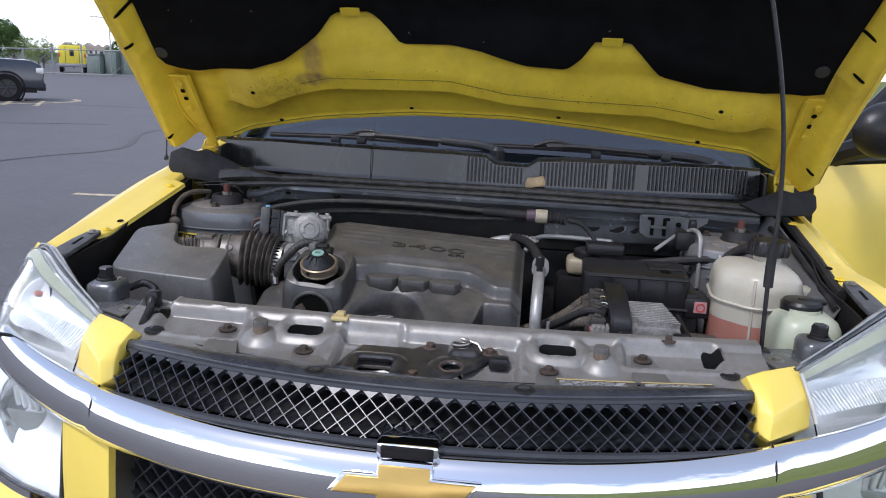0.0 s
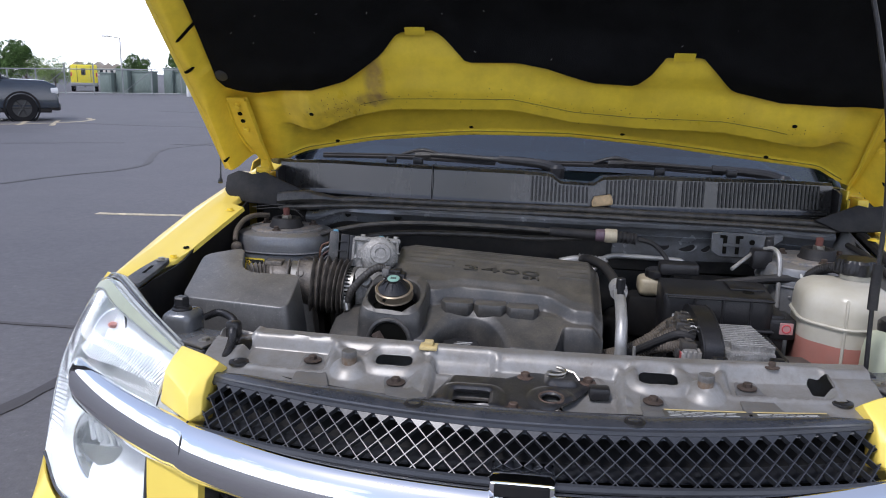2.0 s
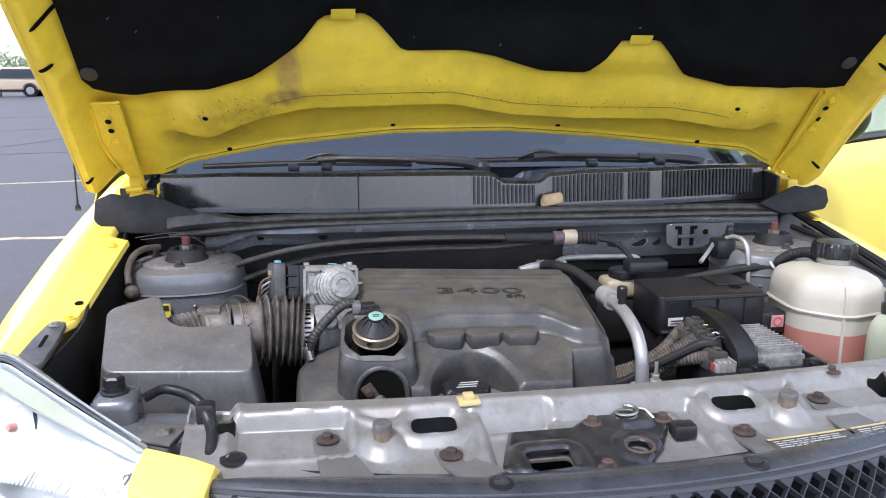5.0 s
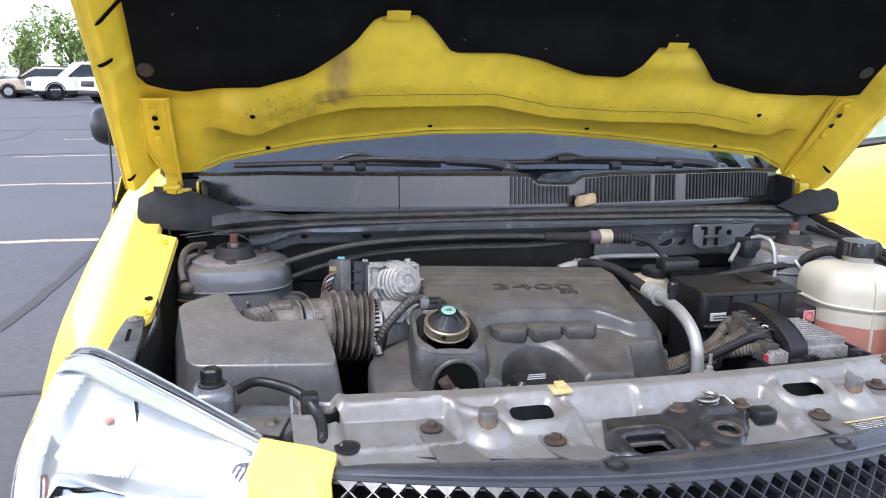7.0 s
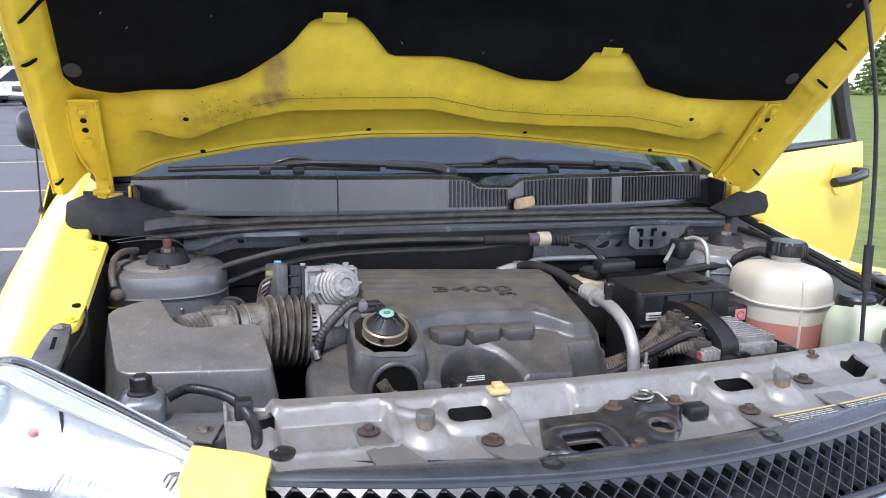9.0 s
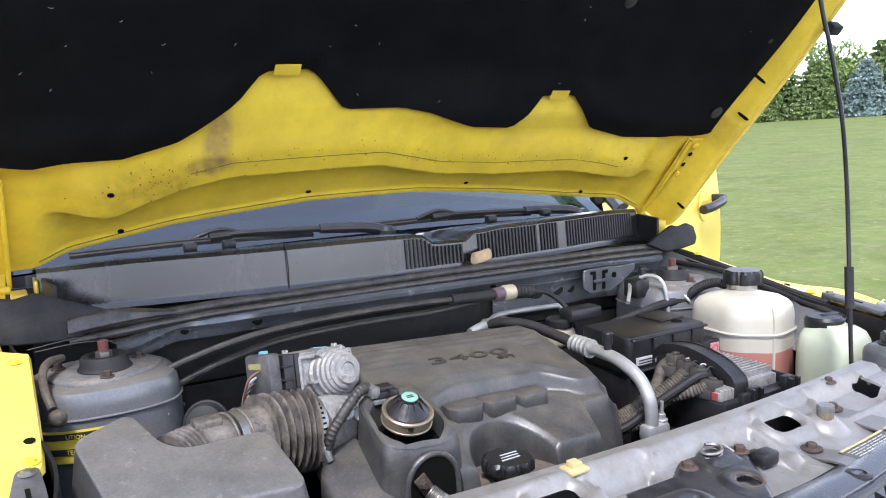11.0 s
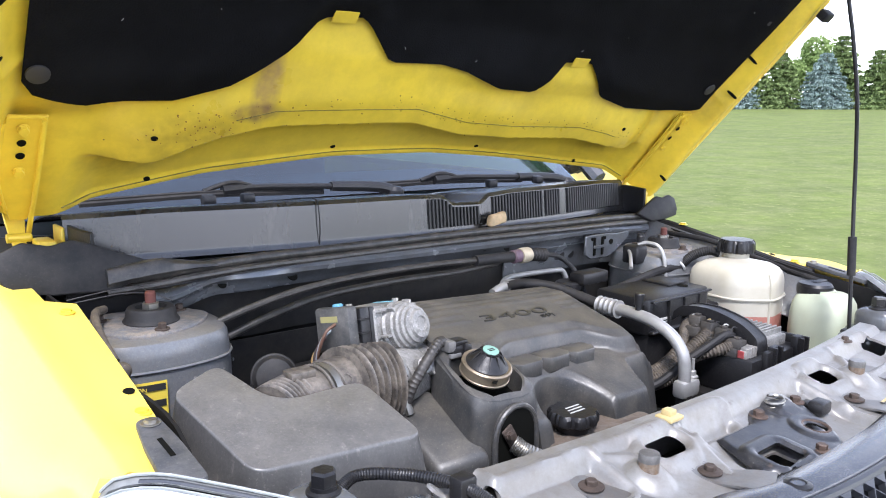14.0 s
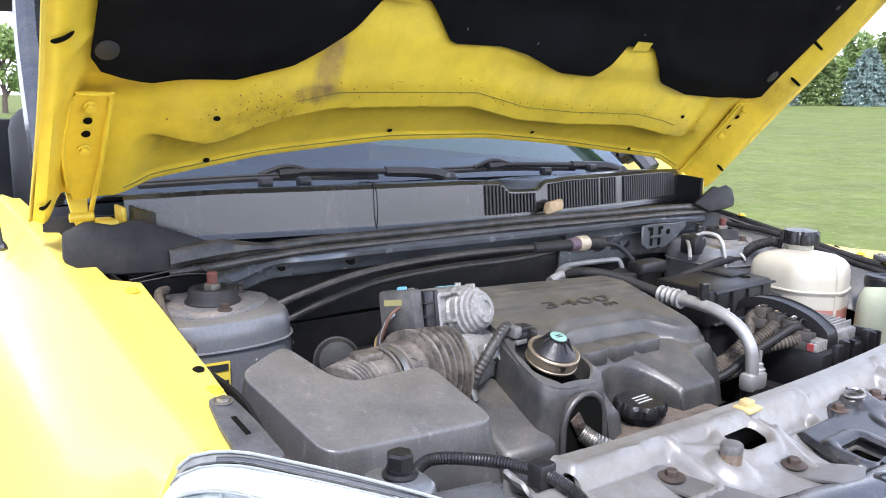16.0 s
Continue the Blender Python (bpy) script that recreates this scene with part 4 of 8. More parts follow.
# open front door, hinged at the fender's rear edge
def door():
    L = 1.13
    skin = field(0, 1, 12, 0, 1, 14, lambda a, b: (a * L * (1 - 0.05 * smooth(0.55, 0.0, b) ** 2) , 0.0 + 0.045 * math.sin(b * 2.6) - 0.05 * smooth(0.3, 0.22, b) * 0.4, 0.42 + b * (0.66 + 0.04 * a)))
    thicken(skin, 0.003)
    inner = rbox(0.02, L - 0.05, -0.10, -0.02, 0.44, 1.08, 0.03)
    m = Matrix.Translation((0.895, 1.15, 0)) @ Matrix.Rotation(radians(23), 4, "Z") @ Matrix.Diagonal((1, -1, 1, 1))
    d = part("door", move(skin, m), YELLOW, car, "open yellow front door with a dark handle")
    part("door_trim", move(inner, m), CABIN, d)
    frame_bm = merge(tube([(0.04, -0.02, 1.08), (0.30, -0.05, 1.30), (0.62, -0.10, 1.52), (0.85, -0.10, 1.56), (1.04, -0.08, 1.52)], 0.022, 8), tube([(1.04, -0.08, 1.53), (1.05, -0.05, 1.3), (1.085, -0.01, 1.10)], 0.034, 8), tube([(0.02, 0.0, 1.09), (0.5, 0.0, 1.105), (1.10, 0.0, 1.12)], 0.014, 8))
    part("window_frame", move(frame_bm, m), BLACK, d)
    pane = bmesh.new()
    pane.faces.new([pane.verts.new(p) for p in [(0.06, -0.03, 1.09), (1.05, -0.03, 1.11), (1.02, -0.08, 1.5), (0.62, -0.10, 1.5)]])
    part("pane", move(thicken(pane, 0.004), m), SIDEGLASS, d)
    handle = merge(tube([(0.80, 0.075, 0.985), (0.87, 0.088, 0.99), (0.99, 0.088, 1.0), (1.05, 0.07, 1.005)], 0.018, 10), rbox(1.03, 1.075, 0.02, 0.085, 0.985, 1.025, 0.008))
    part("door_handle", move(handle, m), BLACK, d, "dark grey door handle")
    part("handle_cup", move(lathe([(0.062, 0.0), (0.058, 0.004), (0.03, 0.004)], (0.91, 0.043, 0.99), (0, 1, 0), 28), m), YELLOW, d)
    mir = bmesh.new()
    bmesh.ops.create_uvsphere(mir, u_segments=24, v_segments=16, radius=1.0)
    warp(mir, lambda x, y, z: (0.10 + 0.115 * x, 0.15 + 0.055 * y * (1.2 if y > 0 else 0.8), 1.19 + 0.075 * z))
    part("mirror", merge(move(mir, m), move(tube([(0.06, 0.0, 1.10), (0.08, 0.06, 1.13), (0.1, 0.12, 1.15)], 0.03, 8), m)), BLACK, d, "dark grey rounded door mirror")


door()
mir = bmesh.new()
bmesh.ops.create_uvsphere(mir, u_segments=24, v_segments=16, radius=1.0)
box = lambda v: math.copysign(abs(v) ** 0.62, v)
warp(mir, lambda x, y, z: (-0.818 + 0.080 * box(x), 1.17 + 0.055 * y * (0.8 if y > 0 else 1.3), 1.180 + 0.050 * box(z)))
part("mirror", merge(mir, tube([(-0.76, 1.2, 1.09), (-0.79, 1.19, 1.12), (-0.82, 1.18, 1.15)], 0.025, 8)), BLACK, car, "dark grey rounded door mirror")
part("aerial", tube([(-0.80, 0.80, 1.04), (-0.802, 0.81, 1.07), (-0.805, 0.83, 1.25)], 0.006, 8, 4, lambda t: 1 - 0.7 * smooth(0.3, 0.4, t)), BLACK, car, "thin black aerial")

# ---- front end ----
def front_y(x, c=-0.235):
    a = (x / 0.476) ** 2
    return c + 0.095 * a + 0.0097 * a * a


# grey radiator support
def box_edge(x, y, cx, cy, w, d, r):
    """Distance to a rounded oblong."""
    qx, qy = abs(x - cx) - w + r, abs(y - cy) - d + r
    return math.hypot(max(qx, 0), max(qy, 0)) + min(max(qx, qy), 0) - r


POCKETS = [(-0.375, 0.012, 0.072, 0.034), (-0.10, 0.028, 0.05, 0.018), (0.36, 0.020, 0.075, 0.032), (-0.005, -0.030, 0.142, 0.064), (-0.47, 0.06, 0.03, 0.02)]
SLOTS = [(-0.204, 0.019, 0.031, 0.017, 0.014), (0.19, 0.018, 0.031, 0.017, 0.014), (-0.454, 0.050, 0.012, 0.018, 0.006), (0.424, 0.040, 0.015, 0.018, 0.004), (-0.079, -0.057, 0.031, 0.022, 0.008), (0.034, -0.046, 0.018, 0.018, 0.018)]


def support_z(x, y):
    z = 0.866 + 0.026 * smooth(-0.06, 0.055, y)
    z += 0.010 * smooth(0.052, 0.066, y + 0.02 - 0.10 * x * x)
    bow = 0.06 * x * x
    for cx, cy, w, d in POCKETS:
        e = box_edge(x, y - bow, cx, cy, w, d, 0.012)
        z -= 0.012 * smooth(0.004, -0.008, e)
        z += 0.003 * math.exp(-(e / 0.006) ** 2)
    for cx, cy, w, d, r in SLOTS[:2]:
        e = box_edge(x, y, cx, cy, w, d, r)
        z += 0.007 * smooth(0.020, 0.006, e) - 0.006 * smooth(0.005, -0.001, e)
    for px in (-0.269, 0.253):
        z += 0.010 * smooth(0.030, 0.012, math.hypot(x - px, y + 0.006))
    # slanting swages
    for x0, y0, dx, dy in ((-0.30, 0.045, 0.05, -0.03), (0.10, 0.02, 0.04, -0.06), (-0.155, 0.01, -0.02, -0.06), (0.285, 0.04, -0.03, -0.05)):
        t = max(0, min(1, ((x - x0) * dx + (y - y0) * dy) / (dx * dx + dy * dy)))
        z += 0.0045 * math.exp(-(math.hypot(x - x0 - t * dx, y - y0 - t * dy) / 0.006) ** 2)
    return z


def hole_edge(x, y):
    return min(box_edge(x, y, *s_) for s_ in SLOTS)


def support_pt(a, b):
    x = a * 0.50
    y = -0.088 + 0.22 * x * x + b * (0.152 - 0.10 * x * x)
    return (x, y, 0.0)


def support():
    bm = field(-1, 1, 380, 0, 1, 62, lambda a, b: support_pt(a, b), lambda a, b: hole_edge(*support_pt(a, b)[:2]) > 0)
    # draw the rims onto clean outlines
    for v in bm.verts:
        if v.is_boundary:
            e = hole_edge(v.co.x, v.co.y)
            if abs(e) < 0.005:
                gx = (hole_edge(v.co.x + 5e-4, v.co.y) - hole_edge(v.co.x - 5e-4, v.co.y)) / 1e-3
                gy = (hole_edge(v.co.x, v.co.y + 5e-4) - hole_edge(v.co.x, v.co.y - 5e-4)) / 1e-3
                v.co.x -= gx * e
                v.co.y -= gy * e
    warp(bm, lambda x, y, z: (x, y, support_z(x, y)))
    thicken(bm, -0.004)
    back = thicken(field(-1, 1, 60, 0, 1, 4, lambda a, b: (a * 0.50, 0.063 + 0.12 * a * a * 0.25 + 0.004 * b, support_z(a * 0.5, 0.07) - 0.004 - 0.09 * b)), 0.003)
    return part("radiator_support", merge(bm, back), GREY, car, "bare grey pressed-metal radiator support, dusty and stained", angle=50)


STRAP_DARK = mat("worn_rest_head", (0.085, 0.083, 0.08), 0.35, var=0.3, scale=60, dust=0.3, speck=0.3)
sup = support()
part("support_shroud", rbox(-0.48, 0.48, 0.0, 0.075, 0.36, 0.845, 0.01), DARKBAY, car)
for x, y, z, r in [(-0.333, 0.022, 0.882, 0.0075), (0.319, 0.027, 0.884, 0.0075), (-0.192, -0.032, 0.87, 0.0075), (0.177, -0.034, 0.87, 0.0075), (0.36, 0.06, 0.89, 0.006)]:
    part("bolt", hexbolt((x, y, support_z(x, y) + (0.0052 if r > 0.007 else 0.002)), r * 0.9, 0.0085, 2.1), RUST, sup)
for px in (-0.269, 0.253):
    part("hood_rest", lathe([(0.0118, 0.0), (0.0114, 0.012), (0.0112, 0.030), (0.0106, 0.0325), (0.004, 0.033)], (px, -0.004, 0.874), seg=28), mat("peg_rubber", (0.12, 0.080, 0.048), 0.5, var=0.45, scale=60, dust=0.5, dust_col=(0.22, 0.205, 0.185)), sup)
part("clip", move(merge(rbox(-0.169, -0.141, 0.036, 0.06, 0, 0.006, 0.002), rbox(-0.162, -0.148, 0.042, 0.056, 0.004, 0.013, 0.002)), Matrix.Translation((0, 0, support_z(-0.155, 0.05) + 0.0005))), OCHRE, sup, "ochre plastic clip")
for px in (-0.269, 0.253):
    part("rest_head", lathe([(0.0117, 0.0), (0.0117, 0.007), (0.0108, 0.0092), (0.003, 0.0095)], (px, -0.004, 0.9005), seg=28), STRAP_DARK, sup)
# straps from the grille top to the bolts
STRAP = mat("dull_strap", (0.15, 0.15, 0.148), 0.42, metal=0.3, var=0.2, scale=20, dust=0.5, dust_col=(0.16, 0.13, 0.10), speck=0.3)
for x0, y0, x1, y1 in [(-0.333, 0.022, -0.312, -0.075), (0.319, 0.027, 0.325, -0.055), (-0.192, -0.032, -0.165, -0.095), (0.177, -0.034, 0.185, -0.095)]:
    a, way = Vector((x0, y0, 0)), Vector((x1 - x0, y1 - y0, 0))
    s_ = Vector((-way.y, way.x, 0)).normalized() * 0.023
    n_ = way.normalized()
    z0, z1 = support_z(x0, y0) + 0.003, max(support_z(x1, y1), 0.874) + 0.004
    def on_top(u, v):
        p = a + way * v - n_ * 0.024 * math.sqrt(1 - u * u) * (1 - v) ** 4 + s_ * u * (0.78 + 0.45 * v)
        return Vector((p.x, p.y, max(z0 + (z1 - z0) * smooth(0.15, 0.8, v), support_z(p.x, p.y) + 0.0042)))
    part("strap", thicken(field(-1, 1, 18, 0, 1, 26, on_top), 0.003), STRAP, sup)

for k in range(6):
    part("print_bar", rbox(-0.108 + 0.009 * k, -0.102 + 0.009 * k, 0.0475, 0.0545, support_z(-0.08, 0.051) + 0.0006, support_z(-0.08, 0.051) + 0.0011, 0), mat("faint_print", (0.36, 0.355, 0.34), 0.5, bump=0.0), sup)

# hood latch
LATCHBOLT = mat("rusted_latch_bolt", (0.085, 0.056, 0.042), 0.65, metal=0.3, var=0.4, scale=60, bump=0.3, dust=0.3, dust_col=(0.16, 0.12, 0.09))
LATCHBLACK = mat("latch_black", (0.012, 0.0125, 0.015), 0.30, var=0.3, scale=20, bump=0.06, dust=0.12, speck=0.35, spec=0.7)
scuff(LATCHBLACK, (0.10, 0.075, 0.055), 0.6, 70, 0.60, 0.70)
LATCH = [(-0.110, 0.010), (-0.136, -0.064), (-0.112, -0.080), (0.008, -0.086), (0.040, -0.078), (0.062, -0.044), (0.108, 0.008), (0.098, 0.022), (0.062, 0.026), (0.0, 0.028), (-0.032, 0.004)]


def latch_edge(x, y):
    """Signed room inside the plate's outline and outside its openings."""
    d = min(((y1 - y0) * (x - x0) - (x1 - x0) * (y - y0)) / math.hypot(x1 - x0, y1 - y0) * -1 for (x0, y0), (x1, y1) in zip(LATCH[:9], LATCH[1:10]))
    low = 0.006 - y if x < -0.032 else 0.006 + (x + 0.032) * 0.7 - y
    return min(d, low if x < 0.0 else 0.05, box_edge(x, y, -0.079, -0.057, 0.029, 0.020, 0.008), math.hypot(x - 0.034, y + 0.046) - 0.016)


def latch_z(x, y):
    swell = 0.003 * smooth(0.036, 0.026, math.hypot(x - 0.034, y + 0.046)) + 0.004 * smooth(0.02, 0.008, box_edge(x, y, -0.079, -0.057, 0.029, 0.020, 0.008))
    hump = 0.006 * smooth(0.026, 0.014, abs(x - 0.05)) * smooth(-0.012, 0.002, y)
    return 0.872 + 0.13 * (y + 0.02) + swell + hump - 0.003 * smooth(0.004, 0.0, latch_edge(x, y))


latch = part("latch_plate", thicken(field(-0.14, 0.112, 126, -0.09, 0.030, 60, lambda x, y: (x, y, latch_z(x, y)), lambda x, y: latch_edge(x, y) > 0), -0.005), LATCHBLACK, sup, "black steel hood latch plate")
part("latch_ring", ring((0.034, -0.046, 0.8745), (0, -0.1, 1), 0.0175, 0.0024), LATCHBOLT, latch)
for x, y in ((-0.004, 0.012), (0.088, 0.008), (-0.018, -0.078)):
    part("bolt", hexbolt((x, y, latch_z(x, y) + 0.003), 0.0070, 0.009, 1.75), LATCHBOLT, latch)
spring = [(0.042 + 0.013 * math.cos(a), 0.014 + 0.011 * math.sin(a), 0.879 + 0.0022 * a / 2) for a in np.linspace(0, 4.5 * math.pi, 44)] + [(0.068, 0.018, 0.890), (0.076, 0.008, 0.882)]
part("spring", tube(spring, 0.0022, 6, 1), STEEL, latch)
part("release_lever", merge(rbox(0.088, 0.118, -0.030, -0.008, 0.868, 0.886, 0.004), rbox(0.094, 0.112, -0.010, 0.004, 0.872, 0.880, 0.002)), BLACK, latch)
part("latch_hook", tube([(0.021, -0.048, 0.852), (0.034, -0.040, 0.857), (0.048, -0.046, 0.852)], 0.004, 8), STEEL, latch)
part("cable_seen_in_slot", tube([(0.14, 0.03, 0.852), (0.19, 0.018, 0.858), (0.24, 0.02, 0.853)], 0.004, 8), HOSE, sup)

# black panel over the grille
def gtop(a, b):
    x = a * 0.475
    back = -0.092 + 0.20 * x * x + 0.012 * smooth(0.16, 0.24, abs(x))
    fr = -0.146 + 0.095 * (x / 0.476) ** 2 * 1.02
    y = back + (fr - back) * b
    return (x, y, 0.872 + 0.006 * math.sin(b * 3.1) - 0.010 * smooth(0.86, 1.0, b) - 0.028 * smooth(0.85, 1.0, abs(a)) * (1 - b) * 0.3)


gtp = part("grille_top_panel", thicken(field(-1, 1, 80, 0, 1, 14, gtop), -0.003), GLOSSBLACK, car, "scuffed black plastic panel above the grille")
for x, y, z in [(-0.152, -0.113, 0.8795), (0.142, -0.118, 0.8795), (-0.44, -0.01, 0.882), (0.44, -0.005, 0.882)]:
    part("push_clip", lathe([(0.0155, 0), (0.015, 0.003), (0.009, 0.0045), (0.0085, 0.003), (0.004, 0.003)], (x, y, z - 0.002), seg=22), BLACK, gtp)
# pale warning stickers with unreadable print
def sticker(x0, x1, ink):
    f = lambda x, b: (x, -0.072 + 0.20 * x * x - 0.030 * b, 0.8775 + 0.0015 * b)
    ob = part("sticker", thicken(field(x0, x1, 14, 0, 1, 2, f), 0.0006), DARKLABEL, gtp, "dark sticker with small white print and a yellow edge")
    part("yellow_edge", thicken(field(x0 + 0.002, x1 - 0.002, 12, 0.02, 0.16, 1, lambda x, b: Vector(f(x, b)) + Vector((0, 0, 0.0012))), 0.0003), OCHRE, ob)
    rng = random.Random(ink)
    for k in range(4):
        b0, x = 0.30 + 0.17 * k, x0 + 0.006
        while x < x1 - 0.022:
            w = rng.uniform(0.006, 0.02)
            part("print_bar", thicken(field(x, x + w, 4, b0, b0 + 0.055, 1, lambda px, b: Vector(f(px, b)) + Vector((0, 0, 0.0012))), 0.0003), PALE, ob)
            x += w + 0.003


DARKLABEL = mat("dark_label", (0.06, 0.06, 0.055), 0.45, var=0.15, bump=0.0, dust=0.2)
sticker(0.185, 0.30, 1)
sticker(0.305, 0.41, 2)


# mesh grilles
def mesh_bars(pt, length, pitch, rows, w=0.0022, depth=0.011):
    """Crossed bars on a curved face; pt(a, b) with a in metres along it and b from 0 to 1."""
    out = []
    run = pitch * rows
    k0, k1 = int(-length / 2 / pitch) - int(rows) - 2, int(length / 2 / pitch) + int(rows) + 2
    for k in range(k0, k1):
        for sgn in (1, -1):
            line = []
            for j in range(13):
                b = j / 12
                a = k * pitch + sgn * run * b
                if abs(a) <= length / 2:
                    line.append((a, b))
            if len(line) < 2:
                continue
            rows_ = []
            for i, (a, b) in enumerate(line):
                p = Vector(pt(a, b))
                q = Vector(pt(*line[min(i + 1, len(line) - 1)])) - Vector(pt(*line[max(i - 1, 0)]))
                du = Vector(pt(a + 0.005, b)) - Vector(pt(a - 0.005, b))
                dv = Vector(pt(a, min(1, b + 0.05))) - Vector(pt(a, max(0, b - 0.05)))
                nrm = du.cross(dv).normalized()
                if nrm.y > 0:
                    nrm = -nrm
                side = q.normalized().cross(nrm) * w
                rows_.append([p + side * 0.34 + nrm * 0.002, p + side * 0.6 - nrm * depth, p - side * 0.6 - nrm * depth, p - side * 0.34 + nrm * 0.002])
            out.append(loft(rows_, True, True))
    return merge(*out)


def upper_face(a, b):
    x = a
    y = -0.150 - 0.048 * b + (0.098 - 0.012 * b) * (x / 0.465) ** 2
    return Vector((x, y, 0.872 - 0.050 * b - 0.004 * (x / 0.465) ** 2))


GRILLE = mat("grille_plastic", (0.026, 0.028, 0.033), 0.33, var=0.25, bump=0.05, bscale=150, dust=0.08, dust_col=(0.09, 0.085, 0.08), speck=0.3, spec=0.5)
grille = part("grille", mesh_bars(upper_face, 0.93, 0.0255, 2.75, 0.0020, 0.007), GRILLE, car, "black diamond-mesh upper grille")
rim_top = tube([upper_face(a, 0.0) + Vector((0, 0.002, 0.0)) for a in np.linspace(-0.465, 0.465, 25)], 0.006, 8, 1)
rim_low = tube([upper_face(a, 1.0) + Vector((0, -0.002, -0.002)) for a in np.linspace(-0.465, 0.465, 25)], 0.006, 8, 1)
shelf = thicken(field(-0.465, 0.465, 40, 0, 1, 2, lambda x, b: upper_face(x, 0.93) + Vector((0, 0.02 + 0.05 * b, -0.006))), 0.003)
teeth = []
for k in range(-19, 19):
    x0 = 0.0255 * (k + 0.5)
    if abs(x0) < 0.455:
        row = [[upper_face(x0 + o * 0.0126, b) + Vector((0, -0.003 + d, 0)) for o, b in ((-1, -0.02), (0, 0.165), (1, -0.02))] for d in (0.0, 0.012)]
        teeth.append(loft(row, True, True))
tagged(part("tooth_edge", merge(*teeth), GRILLE, grille), kind="stuff")
part("grille_rim", merge(rim_top, rim_low, shelf), GRILLE, grille)
part("grille_backing", thicken(field(-0.47, 0.47, 40, 0, 1, 3, lambda x, b: upper_face(x, b) + Vector((0, 0.055, 0.004 - 0.02 * b))), 0.003), DARKBAY, grille)


def corner_block(side):
    rows = [[(0.537, 0.004, 0.897), (0.482, -0.030, 0.897), (0.455, -0.046, 0.893)], [(0.546, -0.010, 0.883), (0.485, -0.064, 0.880), (0.465, -0.072, 0.874)], [(0.555, -0.022, 0.863), (0.483, -0.098, 0.860), (0.465, -0.086, 0.855)], [(0.552, -0.046, 0.823), (0.478, -0.112, 0.825), (0.463, -0.098, 0.832)]]
    rows = [[Vector((x, y + (0.012 if side > 0 else 0), z)) for x, y, z in r] for r in rows]
    back = [[p + Vector((-0.004 * (k - 1), 0.030, -0.022)) for k, p in enumerate(r)] for r in rows]
    ring = [rows[0] + back[0][::-1]] + [r + b_[::-1] for r, b_ in zip(rows[1:], back[1:])]
    bm = loft(ring, True, True)
    warp(bm, lambda x, y, z: (side * x, y, z))
    bmesh.ops.recalc_face_normals(bm, faces=bm.faces)
    part("corner_trim", bevelled(bm, 0.0028, 2, 25), YELLOW, car, "bright yellow plastic trim beside the grille")


both(corner_block)


# chrome bar
def chrome():
    prof = [(-0.004, 0.812), (0.004, 0.817), (0.014, 0.816), (0.024, 0.806), (0.032, 0.790), (0.035, 0.774), (0.033, 0.757), (0.026, 0.742), (0.014, 0.731), (0.0, 0.727)]
    rows = []
    for x in np.linspace(-0.785, 0.785, 120):
        lift = 0.012 * smooth(0.2, 0.8, abs(x))
        taper = 1 - 0.25 * smooth(0.478, 0.486, abs(x)) * 0.5
        base = front_y(x, -0.205)
        slope = (front_y(x + 0.01) - front_y(x - 0.01)) / 0.02
        d = Vector((slope, -1, 0)).normalized()
        end = smooth(0.758, 0.785, abs(x)) ** 2
        rows.append([Vector((x, base, 0.775 + (z - 0.775) * (1 - 0.28 * end) + lift)) + d * o * taper * (1 - 0.75 * end) for o, z in prof])
    return loft(rows)


part("chrome_bar", thicken(chrome(), 0.003), CHROME, car, "wide polished chrome bar across the front", angle=60)
for s in (-1, 1):
    part("seam", tube([(s * 0.481, front_y(0.481, -0.205) - 0.004, 0.825), (s * 0.482, front_y(0.482, -0.205) - 0.030, 0.805), (s * 0.482, front_y(0.482, -0.205) - 0.036, 0.782), (s * 0.481, front_y(0.481, -0.205) - 0.03, 0.755)], 0.0016, 6), BLACK, car)


def bowtie(scale, y0, y1, z, x0=0.0):
    pts = [(-0.035, 0.030), (0.035, 0.030), (0.035, 0.012), (0.098, 0.012), (0.078, -0.014), (0.035, -0.014), (0.035, -0.030), (-0.035, -0.030), (-0.035, -0.014), (-0.098, -0.014), (-0.078, 0.012), (-0.035, 0.012)]
    bm = prism([(x * scale[0], v * scale[1]) for x, v in pts], 0, abs(y1 - y0), 0.0022, 2)
    return move(bm, Matrix.Translation((x0, y0, z)) @ Matrix.Rotation(radians(72), 4, "X"))


badge = part("badge", bowtie((1, 1), -0.240, -0.256, 0.789, 0.0), CHROME, car, "gold badge with a chrome edge")
part("badge_face", bowtie((0.93, 0.86), -0.2525, -0.258, 0.792, 0.0), GOLD, badge)
part("badge_bridge", merge(rbox(-0.041, 0.041, -0.230, -0.17, 0.812, 0.838, 0.006)), CHROME, badge)
part("badge_window", rbox(-0.034, 0.034, -0.2325, -0.18, 0.8180, 0.8345, 0.002), DARKBAY, badge)

# lower grille, bumper and lower lamps
def lower_face(a, b):
    x = a
    return Vector((x, -0.165 - 0.02 * b + 0.085 * (x / 0.465) ** 2, 0.715 - 0.20 * b))


low_grille = part("lower_grille", mesh_bars(lower_face, 0.90, 0.0300, 6.6, 0.0034), GRILLE, car, "black diamond-mesh lower grille")
part("grille_backing", thicken(field(-0.47, 0.47, 30, 0, 1, 3, lambda x, b: lower_face(x, b) + Vector((0, 0.05, 0))), 0.003), DARKBAY, low_grille)


